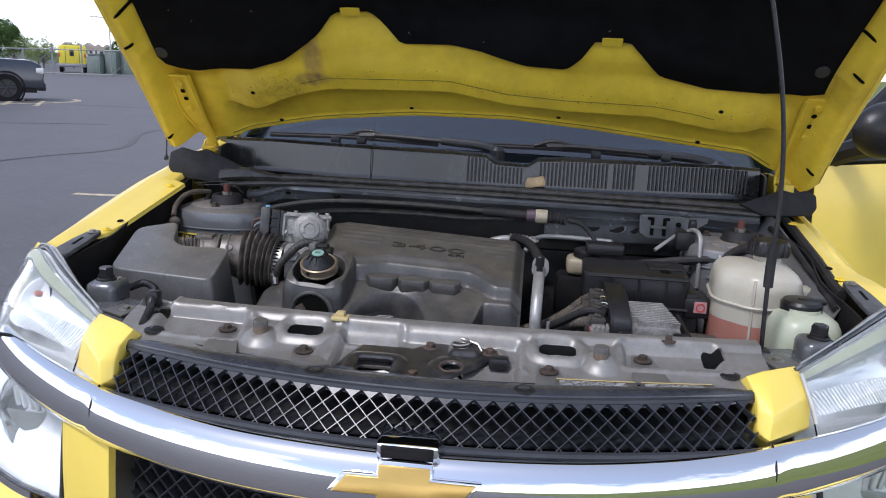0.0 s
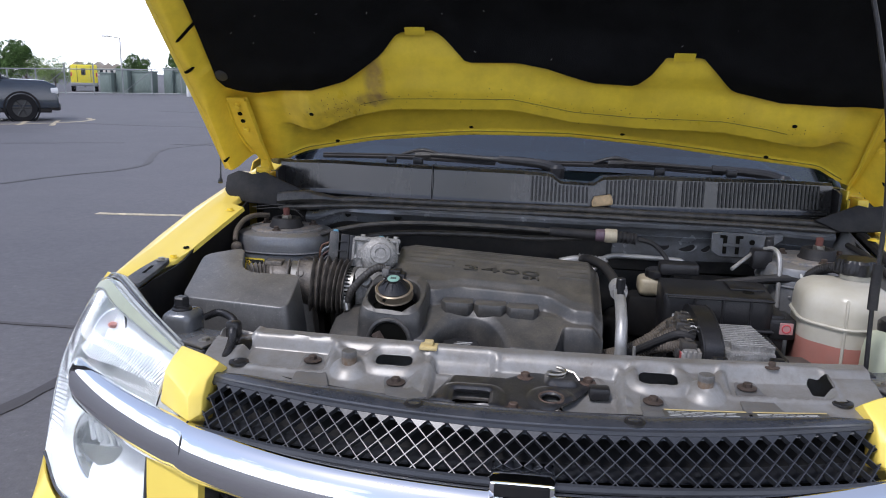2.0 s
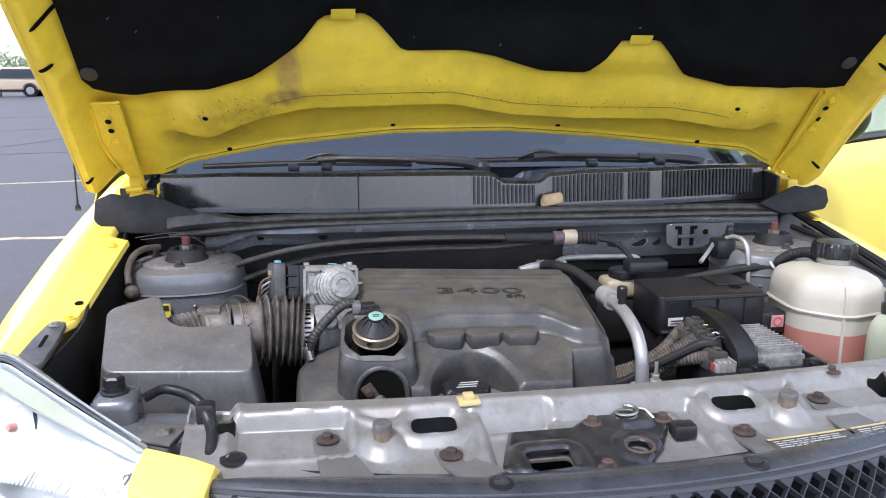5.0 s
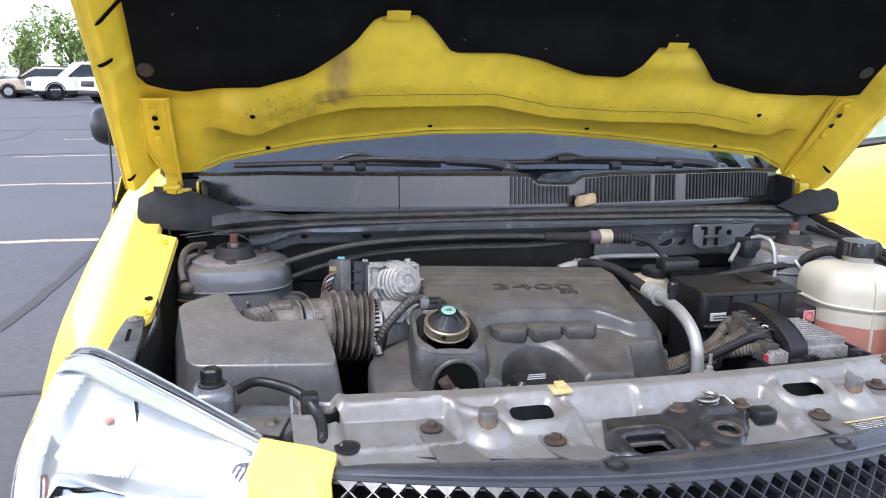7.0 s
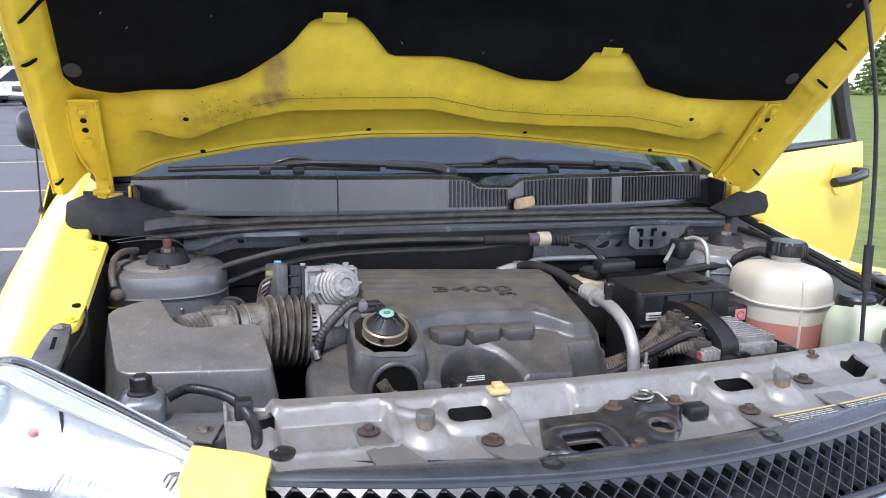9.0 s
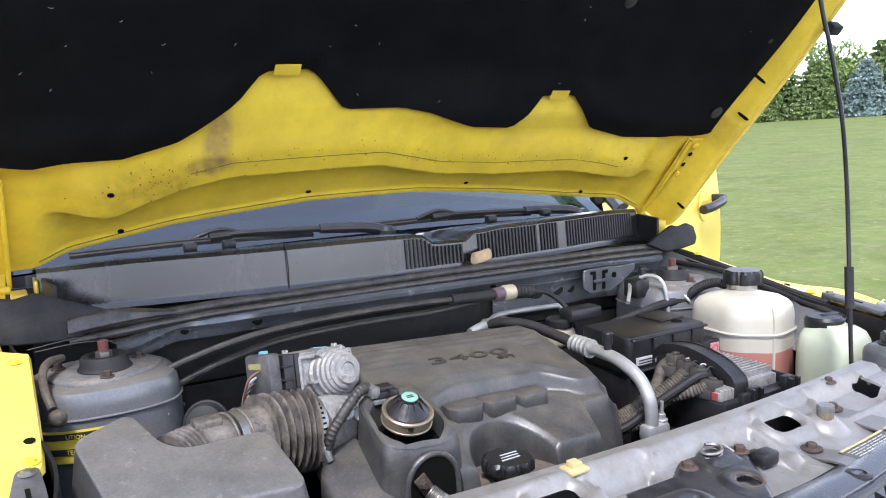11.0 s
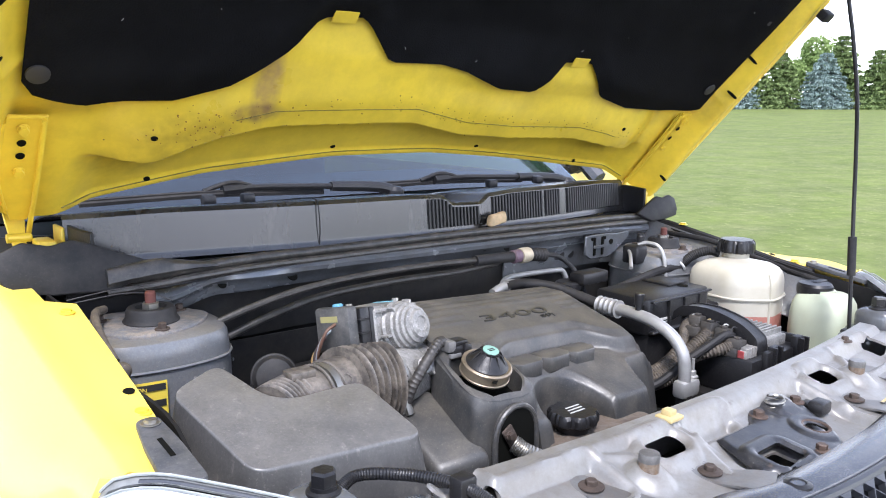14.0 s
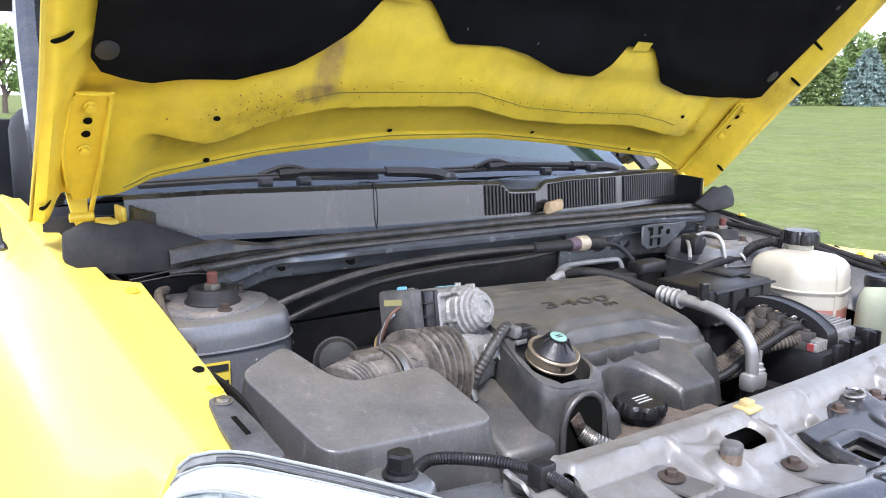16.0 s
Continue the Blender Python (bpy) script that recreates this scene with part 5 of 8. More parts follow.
def lower_side(side):
    f = lambda a, b: (side * (0.455 + 0.105 * a), front_y(0.455 + 0.105 * a, -0.205) - 0.004 - 0.01 * math.sin(b * 3.1), 0.735 + 0.010 * a - 0.25 * b)
    part("bumper_upright", thicken(field(0, 1, 6, 0, 1, 6, f), 0.012 * side), YELLOW, car)
    # bumper corner under the lamp
    r0 = [(0.585, -0.072, 0.588), (0.70, -0.014, 0.574), (0.80, 0.048, 0.582), (0.855, 0.10, 0.632), (0.858, 0.17, 0.66)]
    r1 = [(0.585, -0.105, 0.545), (0.72, -0.055, 0.53), (0.835, 0.01, 0.54), (0.868, 0.08, 0.56), (0.872, 0.17, 0.58)]
    r2 = [(x, y + 0.01, 0.30) for x, y, z in r1]
    part("bumper_corner", thicken(loft([[Vector((side * p.x, p.y, p.z)) for p in curve(r, 6)] for r in (r0, r1, r2)]), 0.004), YELLOW, car)


both(lower_side)
part("bumper_beam", thicken(field(-0.59, 0.59, 40, 0, 1, 6, lambda x, b: (x, front_y(x, -0.225) - 0.03 * math.sin(b * 3.1), 0.42 - 0.16 * b)), 0.004), YELLOW, car)
REFLECT = mat("lamp_reflector", (0.75, 0.78, 0.79), 0.20, metal=0.38, var=0.06, scale=20, bump=0.6, bscale=60)
FACET = mat("faceted_reflector", (0.85, 0.87, 0.89), 0.10, metal=0.85, var=0.05, scale=20, bump=1.0, bscale=38)
LAMPDARK = mat("lamp_inner_grey", (0.34, 0.36, 0.35), 0.3, metal=0.3, var=0.15, scale=25, bump=0.1)
AMBER = mat("amber_bulb", (0.34, 0.13, 0.09), 0.35, var=0.1, bump=0.0)


# one lens that wraps round the end of the chrome bar, from the wing down to the bumper
LAMP_ROWS = [
    [(0.540, 0.000, 0.891), (0.655, 0.085, 0.932), (0.772, 0.205, 0.955)],
    [(0.558, -0.036, 0.830), (0.672, 0.022, 0.838), (0.775, 0.090, 0.832), (0.830, 0.176, 0.842)],
    [(0.576, -0.050, 0.740), (0.668, 0.000, 0.747), (0.782, 0.082, 0.758), (0.847, 0.145, 0.762)],
    [(0.585, -0.062, 0.600), (0.700, -0.002, 0.586), (0.800, 0.058, 0.594), (0.853, 0.104, 0.645)],
]


def lamp_face(side):
    grid = []
    for r in LAMP_ROWS:
        c = curve(r, 24)
        grid.append(lambda a, c=c: c[int(a * (len(c) - 1))].lerp(c[min(len(c) - 1, int(a * (len(c) - 1)) + 1)], a * (len(c) - 1) % 1.0))
    def f(a, b):
        # a: from the grille outwards, b: downwards; the upper outer corner is rounded off
        t = max(0.0, (a - 0.80) / 0.20)
        b0 = 0.085 * (1 - math.sqrt(max(0.0, 1 - t * t)))
        b = b0 + (1 - b0) * b
        col = curve([g(a) for g in grid], 8)
        k = b * (len(col) - 1)
        p = col[int(k)].lerp(col[min(len(col) - 1, int(k) + 1)], k % 1.0)
        p = p + Vector((0.012, -0.014, 0.008)) * math.sin(math.pi * min(1, b * 3)) * math.sin(math.pi * a) * (b < 1 / 3)
        return Vector((side * p.x, p.y, p.z))
    return f


def headlamp(side):
    f = lamp_face(side)
    inward = lambda a, b, d: f(a, b) + Vector((-side * 0.42, 0.85, -0.3 * (b < 0.34))).normalized() * d
    shell = part("headlamp", thicken(field(0, 1, 30, 0, 1, 30, lambda a, b: inward(a, b, (0.05 - 0.03 * smooth(0.8, 1.0, a)) * (0.2 + 0.8 * smooth(0.0, 0.16, b)) * (1 - 0.72 * smooth(0.55, 0.8, b) * smooth(0.55, 0.8, a)) * (1 - 0.9 * smooth(0.84, 0.99, b)))), 0.004), REFLECT, car, "large clear wrap-round headlamp with fluted reflector")
    fl = []
    # short steps down the outer end
    for k in range(44):
        b = 0.04 + 0.93 * k / 43
        fl.append(tube([inward(0.85 - 0.02 * (b > 0.36), b, 0.016), inward(0.975, b, 0.006)], 0.0042, 6, 1))
    # fan along the foot of the upper lamp
    for k in range(44):
        a = 0.05 + 0.72 * k / 43
        fl.append(tube([inward(a - 0.02, 0.18 + 0.05 * a, 0.036), inward(a, 0.315, 0.022)], 0.0015, 5, 1))
    tagged(part("flutes", merge(*fl), REFLECT, shell), kind="stuff")
    part("bowl", lathe([(0.004, -0.03), (0.026, -0.026), (0.040, -0.01), (0.044, 0.0), (0.047, 0.0)], inward(0.56, 0.19, 0.045), (side * 0.3, -0.8, 0.45), 28, False), REFLECT, shell)
    part("bulb", lathe([(0.005, 0), (0.006, 0.010), (0.003, 0.016)], inward(0.62, 0.155, 0.05), (side * 0.2, -0.9, 0.3), 14), AMBER, shell)
    # main lamp below the bar
    mid = inward(0.42, 0.81, 0.045)
    part("main_bowl", lathe([(0.010, -0.040), (0.034, -0.037), (0.058, -0.022), (0.074, 0.0), (0.077, 0.012), (0.080, 0.012)], mid, (side * 0.25, -1, 0.05), 36, False), FACET, shell)
    part("bowl_ring", lathe([(0.078, 0.010), (0.0805, 0.013), (0.083, 0.010)], mid, (side * 0.25, -1, 0.05), 36, False), FACET, shell)
    rib = [tube([mid + Vector((side * (0.012 * k + 0.004), -0.012 + 0.004 * abs(k), 0.048)), mid + Vector((side * (0.012 * k + 0.004), 0.004, 0.004 + 0.003 * k))], 0.0048, 6, 1) for k in range(-3, 4)]
    tagged(part("bowl_flutes", merge(*rib), REFLECT, shell), kind="stuff")
    part("lower_shade", thicken(field(-1, 1, 12, 0, 1, 6, lambda a, b: mid + Vector((side * a * 0.062 * math.sqrt(max(0.02, 1 - b * b)), -0.002 + 0.006 * a * a + 0.012 * b, 0.004 - 0.06 * b))), 0.002), LAMPDARK, shell)
    part("side_marker", tube([inward(0.86, 0.50, 0.03), inward(0.855, 0.62, 0.03)], 0.006, 8, 3), AMBER, shell)
    part("marker_bowl", thicken(field(0.83, 0.97, 6, 0.5, 0.86, 12, lambda a, b: inward(a, b, 0.024 + 0.012 * math.sin(math.pi * (a - 0.83) / 0.14))), 0.002), REFLECT, shell)
    part("lens", thicken(field(0, 1, 44, 0, 1, 44, f), 0.003), LENS, shell).visible_shadow = False
    part("lamp_gasket", merge(tube([f(a, 0.0) + Vector((-side * 0.006, 0.008, 0.002)) for a in np.linspace(0, 0.9, 18)], 0.0026, 8, 1)), GLOSSBLACK, shell)
    back = lambda a: 0.005 + 0.016 * smooth(0.0, 0.75, a) 
    rim = lambda a, b: f(a, 0.0) + Vector((-side * (0.004 + 0.25 * back(a) * b), 0.006 + back(a) * b, 0.002 + 0.004 * math.sin(b * 3.1)))
    part("lamp_housing", thicken(field(0, 1, 30, 0, 1, 4, rim), 0.003), RIMCLEAR, shell, "smoky clear edge of the lens")
    part("housing_rim", tube([rim(a, 0.30) + Vector((0, 0, 0.0025)) for a in np.linspace(0.03, 1, 22)], 0.0016, 6, 1), mat("clear_rim", (0.30, 0.32, 0.31), 0.2, var=0.2, scale=60, bump=0.0), shell)
    out = lambda a, b, d: f(a, b) + Vector((side * 0.3, -0.6, 0.75)).normalized() * d
    part("lamp_band", thicken(field(0.0, 0.985, 24, 0.010, 0.048, 4, lambda a, b: out(a, b, 0.0032)), 0.0012), BAND, shell, "grey-green band along the top of the lens")
    for name, b in (("band_edge", 0.0), ("band_edge", 0.052)):
        part(name, tube([out(a, b, 0.0035) for a in np.linspace(0, 0.98, 22)], 0.0013, 6, 1), EDGEGREY, shell)
    part("lens_edge", tube([f(0.004, b) + Vector((0, -0.002, 0)) for b in np.linspace(0, 0.33, 8)], 0.0032, 6, 1), PALE, shell)
    part("lower_frame", tube([f(0.0, b) + Vector((-side * 0.004, -0.001, 0)) for b in np.linspace(0.66, 1, 8)], 0.0045, 6, 1), GLOSSBLACK, shell)
    part("lower_trim", tube([f(a, 1.0) + Vector((0, -0.002, -0.003)) for a in np.linspace(0, 1, 20)], 0.0030, 6, 1), GLOSSBLACK, shell)


RIMCLEAR = mat("smoky_lens_edge", (0.16, 0.165, 0.16), 0.15, var=0.3, scale=40, bump=0.05, dust=0.3, dust_col=(0.3, 0.3, 0.28))
EDGEGREY = mat("lens_edge_grey", (0.26, 0.28, 0.27), 0.3, bump=0.0)
BAND = mat("lamp_band", (0.34, 0.37, 0.275), 0.4, var=0.12, bump=0.0, dust=0.2)
both(headlamp)


def lamp_mount(side):
    yo = 0.13 if side < 0 else 0.10
    ob = part("lamp_mount", merge(rbox(side * 0.595 - 0.028, side * 0.595 + 0.028, yo - 0.03, yo + 0.035, 0.84, 0.915, 0.014, 3), prism([(side * 0.48, 0.07), (side * 0.48, 0.125), (side * 0.57, 0.145), (side * 0.61, 0.10), (side * 0.575, 0.05), (side * 0.52, 0.03)], 0.845, 0.882, 0.008),
                   prism([(side * 0.49, 0.12), (side * 0.65, 0.20), (side * 0.67, 0.13), (side * 0.56, 0.02), (side * 0.49, 0.02)], 0.55, 0.852, 0.01)), RAILGREY, car)
    part("adjuster", merge(lathe([(0.017, 0.0), (0.017, 0.004), (0.0135, 0.006), (0.0135, 0.010)], (side * 0.595, yo, 0.913)), lathe([(0.0132, 0.008), (0.0132, 0.022), (0.0105, 0.0245)], (side * 0.595, yo, 0.913), seg=6)), BLACK, ob, "large black hex adjuster")
    part("strap", prism([(side * 0.50, 0.078), (side * 0.545, 0.09), (side * 0.56, 0.05), (side * 0.515, 0.028)], 0.882, 0.887, 0.002), STRAP, ob)
    part("bolt", hexbolt((side * 0.524, 0.062, 0.886), 0.007, 0.0055, 1.8), STEEL, ob)


both(lamp_mount)

# ---- engine bay ----
BAY = 0.36  # floor of the bay


def square(t):
    """Draws a round plan out towards a square."""
    return 1 + 0.53 * (1 / (abs(math.cos(t)) ** 4 + abs(math.sin(t)) ** 4) ** 0.25 - 1)


TOWERTOP = mat("caked_tower_paint", (0.11, 0.115, 0.125), 0.5, var=0.25, scale=22, bump=0.3, dust=0.9, dust_col=(0.25, 0.21, 0.165), top_dust=0.0, speck=0.8)


def strut_tower(side):
    x, y = side * 0.575, 0.632 if side < 0 else 0.57
    def f(a, b):
        t = 2 * math.pi * a
        prof = interp([(0, 0.0), (0.12, 0.088), (0.2, 0.1), (0.3, 0.106), (1, 0.116)], b)
        z = interp([(0, 0.967), (0.12, 0.966), (0.2, 0.962), (0.3, 0.951), (0.5, 0.91), (1, 0.50)], b)
        q = prof * (square(t) if b > 0.1 else 1)
        return (x + q * math.cos(t), y + q * math.sin(t) * 0.9, z)
    bm = field(0, 1, 40, 0, 1, 14, f)
    bmesh.ops.remove_doubles(bm, verts=bm.verts, dist=0.0005)
    ob = part("strut_tower", bm, BAYGREY, car, "dusty grey strut tower")
    part("tower_shoulder", rbox(min(side * 0.60, side * 0.672), max(side * 0.60, side * 0.672), y - 0.02, y + 0.09, 0.60, 0.952, 0.012), BAYGREY, ob)
    part("tower_bead", tube([(x + 0.109 * square(t) * math.cos(t), y + 0.0985 * square(t) * math.sin(t), 0.925) for t in np.linspace(0, 2 * math.pi, 72)], 0.0020, 6, 1), BAYGREY, ob)
    part("strut_mount", lathe([(0.038, 0), (0.039, 0.005), (0.035, 0.010), (0.034, 0.020), (0.031, 0.024), (0.022, 0.024), (0.020, 0.018), (0.004, 0.018)], (x + 0.004, y - 0.004, 0.967), seg=32), RUBBER, ob)
    part("strut_nut", merge(lathe([(0.012, 0), (0.012, 0.012), (0.010, 0.013)], (x + 0.004, y - 0.004, 0.984), seg=6)), STEEL, ob)
    part("strut_stud", lathe([(0.0075, 0), (0.0075, 0.017), (0.006, 0.019)], (x + 0.004, y - 0.004, 0.994), seg=14), mat("red_primer", (0.11, 0.035, 0.026), 0.7, scale=60), ob)
    plate = prism(rounded_poly([(x + 0.086 * math.cos(a) * (1.0 + 0.08 * math.cos(3 * a)), y + 0.076 * math.sin(a) * (1.0 + 0.10 * math.cos(3 * a))) for a in (2 * math.pi * k / 9 for k in range(9))], 0.02, 3), 0.962, 0.9705, 0.003)
    part("tower_plate", plate, TOWERTOP, ob, "dirt-caked top of the strut tower")
    for k in range(3):
        a = 0.5 + 2 * math.pi * k / 3
        part("bolt", hexbolt((x + 0.066 * math.cos(a), y + 0.06 * math.sin(a), 0.970), 0.0060, 0.010, 1.7), RUST, ob)
    for k in range(6):
        a = -2.6 + 0.42 * k
        part("dimple", lathe([(0.0035, 0), (0.002, 0.0015)], (x + 0.111 * square(a) * math.cos(a), y + 0.100 * square(a) * math.sin(a), 0.905), (math.cos(a), math.sin(a), 0), 10), BAYGREY, ob)
    return ob


tower_l = strut_tower(-1)
strut_tower(1)


# upper bulkhead rail in bay grey
def rail_pt(x, b):
    y = 0.652 + 0.06 * x * x
    z = interp([(0, 1.022), (0.12, 1.020), (0.22, 1.016), (0.30, 1.010), (0.36, 1.003), (0.44, 0.996), (0.5, 0.990), (0.56, 0.984), (0.66, 0.970), (1, 0.90)], b)
    off = interp([(0, 0.03), (0.12, 0.010), (0.22, 0.0), (0.30, -0.005), (0.36, -0.004), (0.44, 0.004), (0.5, 0.009), (0.56, 0.012), (0.66, 0.020), (1, 0.026)], b)
    wave = 0.004 * math.sin(x * 17) * smooth(0.4, 0.6, b)
    fall = 0.024 * smooth(-0.46, -0.555, x) + 0.010 * smooth(0.40, 0.60, x)
    bulge = -0.006 * math.exp(-((x + 0.40) / 0.05) ** 2) * smooth(0.28, 0.4, b)
    return (x, y + off + wave + bulge, z - fall)


rail = part("bulkhead_rail", move(thicken(field(-0.565, 0.62, 110, 0, 0.60, 20, rail_pt), 0.003), REAR), RAILGREY, car, "grey painted bulkhead rail")
part("rail_web", move(thicken(field(0.15, 0.62, 60, 0.56, 0.86, 10, rail_pt), 0.003), REAR), RAILGREY, rail)
# flat dark ovals stand for the shade inside pressed recesses of the web
for c_, w_ in ((0.258, 0.018), (0.310, 0.021), (0.352, 0.012)):
    q = Vector(rail_pt(c_, 0.70))
    bm = lathe([(0.0095, 0.0), (0.0085, 0.0014)], (0, 0, 0), (0, -1, 0.1), 24)
    part("recess_shade", move(move(bm, Matrix.Translation(q + Vector((0, -0.0015, 0))) @ Matrix.Diagonal((w_ / 0.0095, 1, 1.25, 1))), REAR), DARKBAY, rail)
    part("recess_edge", move(move(ring((0, 0, 0), (0, -1, 0.1), 0.0098, 0.0012, 28, 6), Matrix.Translation(q + Vector((0, -0.0015, 0))) @ Matrix.Diagonal((w_ / 0.0095, 1, 1.25, 1))), REAR), RAILGREY, rail)
part("rail_skirt", move(thicken(field(-0.62, 0.62, 40, 0.56, 1, 6, lambda x, b: Vector(rail_pt(x, b)) + Vector((0, 0.008, 0))), 0.003), REAR), FIREWALL, rail)
for hx, hr in ((-0.46, 0.007), (-0.34, 0.009), (0.14, 0.007), (0.47, 0.008)):
    part("rail_hole", move(lathe([(hr, 0), (hr * 0.9, 0.0015)], (hx, rail_pt(hx, 0.45)[1] - 0.001, rail_pt(hx, 0.45)[2]), (0, -0.7, 0.7), 16), REAR), SLOT, rail)
hb = Matrix.Translation((0.0, 0.004, 0.0))
part("h_plate", move(bevelled(thicken(loft([[(x, 0.640, z) for z in zz] for x, zz in ((0.358, (0.962, 1.002)), (0.376, (0.950, 1.004)), (0.435, (0.950, 1.004)), (0.462, (0.962, 1.002)), (0.505, (0.992, 1.004)))]), 0.006), 0.002, 1, 30), REAR @ hb), RAILGREY, rail)
for x in (0.386, 0.412):
    part("h_slot", move(merge(rbox(x - 0.004, x + 0.004, 0.631, 0.634, 0.958, 0.998, 0.001, 1), rbox(x - 0.011 * (x < 0.4), x + 0.011 * (x > 0.4), 0.631, 0.634, 0.992, 0.999, 0.001, 1)), REAR @ hb), SLOT, rail)
part("h_bar", move(rbox(0.382, 0.416, 0.629, 0.6335, 0.974, 0.981, 0.001, 1), REAR @ hb), RAILGREY, rail)
part("plate_hole", move(lathe([(0.006, 0), (0.0055, 0.002)], (0.442, 0.634, 0.985), (0, -1, 0), 16), REAR @ hb), SLOT, rail)
part("stiffener", move(thicken(field(-0.5, 0.5, 40, 0, 1, 6, lambda x, b: (x, 0.672, 0.90 - 0.3 * b)), 0.003), REAR), FIREWALL, rail)

# engine
engine = thing("engine", (-0.05, 0.35, BAY), "dusty black engine with a plastic cover lettered 3400", "engine")
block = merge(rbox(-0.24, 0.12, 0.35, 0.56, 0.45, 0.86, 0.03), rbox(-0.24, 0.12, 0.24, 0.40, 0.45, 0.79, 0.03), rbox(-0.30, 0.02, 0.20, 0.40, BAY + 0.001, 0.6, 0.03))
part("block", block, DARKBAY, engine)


def cover_front(x):
    return 0.205 + 0.058 * smooth(0.040, 0.062, x)


def hollow(x, y):
    """Below 1 inside the arched opening round the filler cap."""
    return math.hypot((x + 0.110) / 0.068, (y - 0.200) / 0.092)


def cover_z(x, y):
    top = 0.969 - 0.02 * (x + 0.27) / 0.4 - 0.27 * max(0.0, 0.455 - y) - 0.02 * smooth(0.505, 0.528, y)
    brow = 0.342 - 0.044 * smooth(0.02, 0.085, x) - 0.02 * smooth(-0.13, -0.19, x)
    low = 0.894 - 0.007 * smooth(-0.15, 0.1, x) - 0.42 * max(0.0, 0.306 - y) + 0.012 * smooth(0.30, 0.25, y) * smooth(0.045, 0.07, x)
    z = low + (top - low) * (0.82 * smooth(brow - 0.010, brow + 0.003, y) + 0.18 * smooth(brow + 0.003, brow + 0.024, y))
    z -= 0.007 * smooth(1.17, 1.0, hollow(x, y))
    f = cover_front(x)
    z -= 0.105 * smooth(f + 0.014, f - 0.018, y)
    z -= 0.02 * smooth(0.108, 0.13, x)
    for k in range(6):
        yy = 0.405 + 0.018 * k
        z += 0.0014 * smooth(0.005, 0.003, abs(y - yy)) * smooth(0.115, 0.10, x) * smooth(-0.26, -0.23, x) * (1 if not (-0.16 < x < 0.05 and yy < 0.43) else 0)
    return z


cover_bm = field(-0.272, 0.13, 176, 0.180, 0.528, 150, lambda x, y: (x, y, cover_z(x, y)), lambda x, y: (y > 0.345 - 0.05 * smooth(-0.235, -0.2, x) or x > -0.205) and y > cover_front(x) - 0.022 and hollow(x, y) > 1 and y < 0.528 - 0.05 * smooth(-0.23, -0.272, x))
for v in cover_bm.verts:
    h = hollow(v.co.x, v.co.y)
    if v.is_boundary and abs(h - 1) < 0.07 and v.co.y > 0.19:
        v.co.x, v.co.y = -0.110 + (v.co.x + 0.110) / h, 0.200 + (v.co.y - 0.200) / h
        v.co.z = cover_z(v.co.x, v.co.y) - 0.003
rim_edges = [e for e in cover_bm.edges if len(e.link_faces) == 1]
for drop in (0.025, 0.05, 0.09):
    rim_edges = bmesh.ops.extrude_edge_only(cover_bm, edges=rim_edges)["geom"]
    for v in rim_edges:
        if isinstance(v, bmesh.types.BMVert):
            v.co.z = max(0.79, v.co.z - drop) if drop < 0.08 else 0.785
    rim_edges = [e for e in rim_edges if isinstance(e, bmesh.types.BMEdge)]
cover = part("cover", cover_bm, COVER, engine, "dusty black plastic engine cover", angle=40)
for x in (-0.138, -0.077, -0.017):
    zt = cover_z(x, 0.312) + 0.014
    part("pad", prism([(x - 0.0305, 0.304), (x - 0.021, 0.292), (x + 0.021, 0.292), (x + 0.0305, 0.304), (x + 0.028, 0.330), (x - 0.028, 0.330)], zt - 0.024, zt, 0.0022), COVER, cover)


def lettering(text, size, m, material, parent, name="lettering", depth=0.0012):
    cu = bpy.data.curves.new(name, "FONT")
    cu.body, cu.size, cu.extrude = text, size, depth
    tmp = bpy.data.objects.new(name, cu)
    scene.collection.objects.link(tmp)
    bpy.context.view_layer.update()
    me = bpy.data.meshes.new_from_object(tmp.evaluated_get(bpy.context.evaluated_depsgraph_get()))
    bpy.data.objects.remove(tmp)
    me.transform(m)
    me.materials.append(material)
    ob = new(name, me)
    ob.parent = parent
    return ob


EMBOSS = mat("raised_letter_plastic", (0.027, 0.027, 0.026), 0.35, var=0.3, scale=60, dust=0.3, dust_col=(0.09, 0.08, 0.065), spec=0.6)
for text, size, x, y, wide in (("3400", 0.042, -0.142, 0.396, 1.85), ("SFI", 0.020, -0.022, 0.383, 1.5)):
    lettering(text, size, Matrix.Translation((x, y, cover_z(x, y) + 0.001)) @ Matrix.Rotation(radians(2.9), 4, "Y") @ Matrix.Rotation(radians(15), 4, "X") @ Matrix.Diagonal((wide, 0.62, 1, 1)), EMBOSS, cover)

# square housing with a round well for the cap, and the arch below it
hx0, hx1, hy0, hy1 = -0.312, -0.198, 0.220, 0.338
cx, cy, cz = -0.252, 0.278, 0.912
tilt = Vector((0.0, -0.34, 1.0)).normalized()
WELL = (-0.252, 0.270, 0.049)


def housing_z(x, y):
    return 0.923 + 0.34 * (y - 0.266) - 0.010 * smooth(hy0 + 0.016, hy0 - 0.004, y) - 0.006 * smooth(hx0 + 0.014, hx0, x) - 0.006 * smooth(hx1 - 0.014, hx1, x)


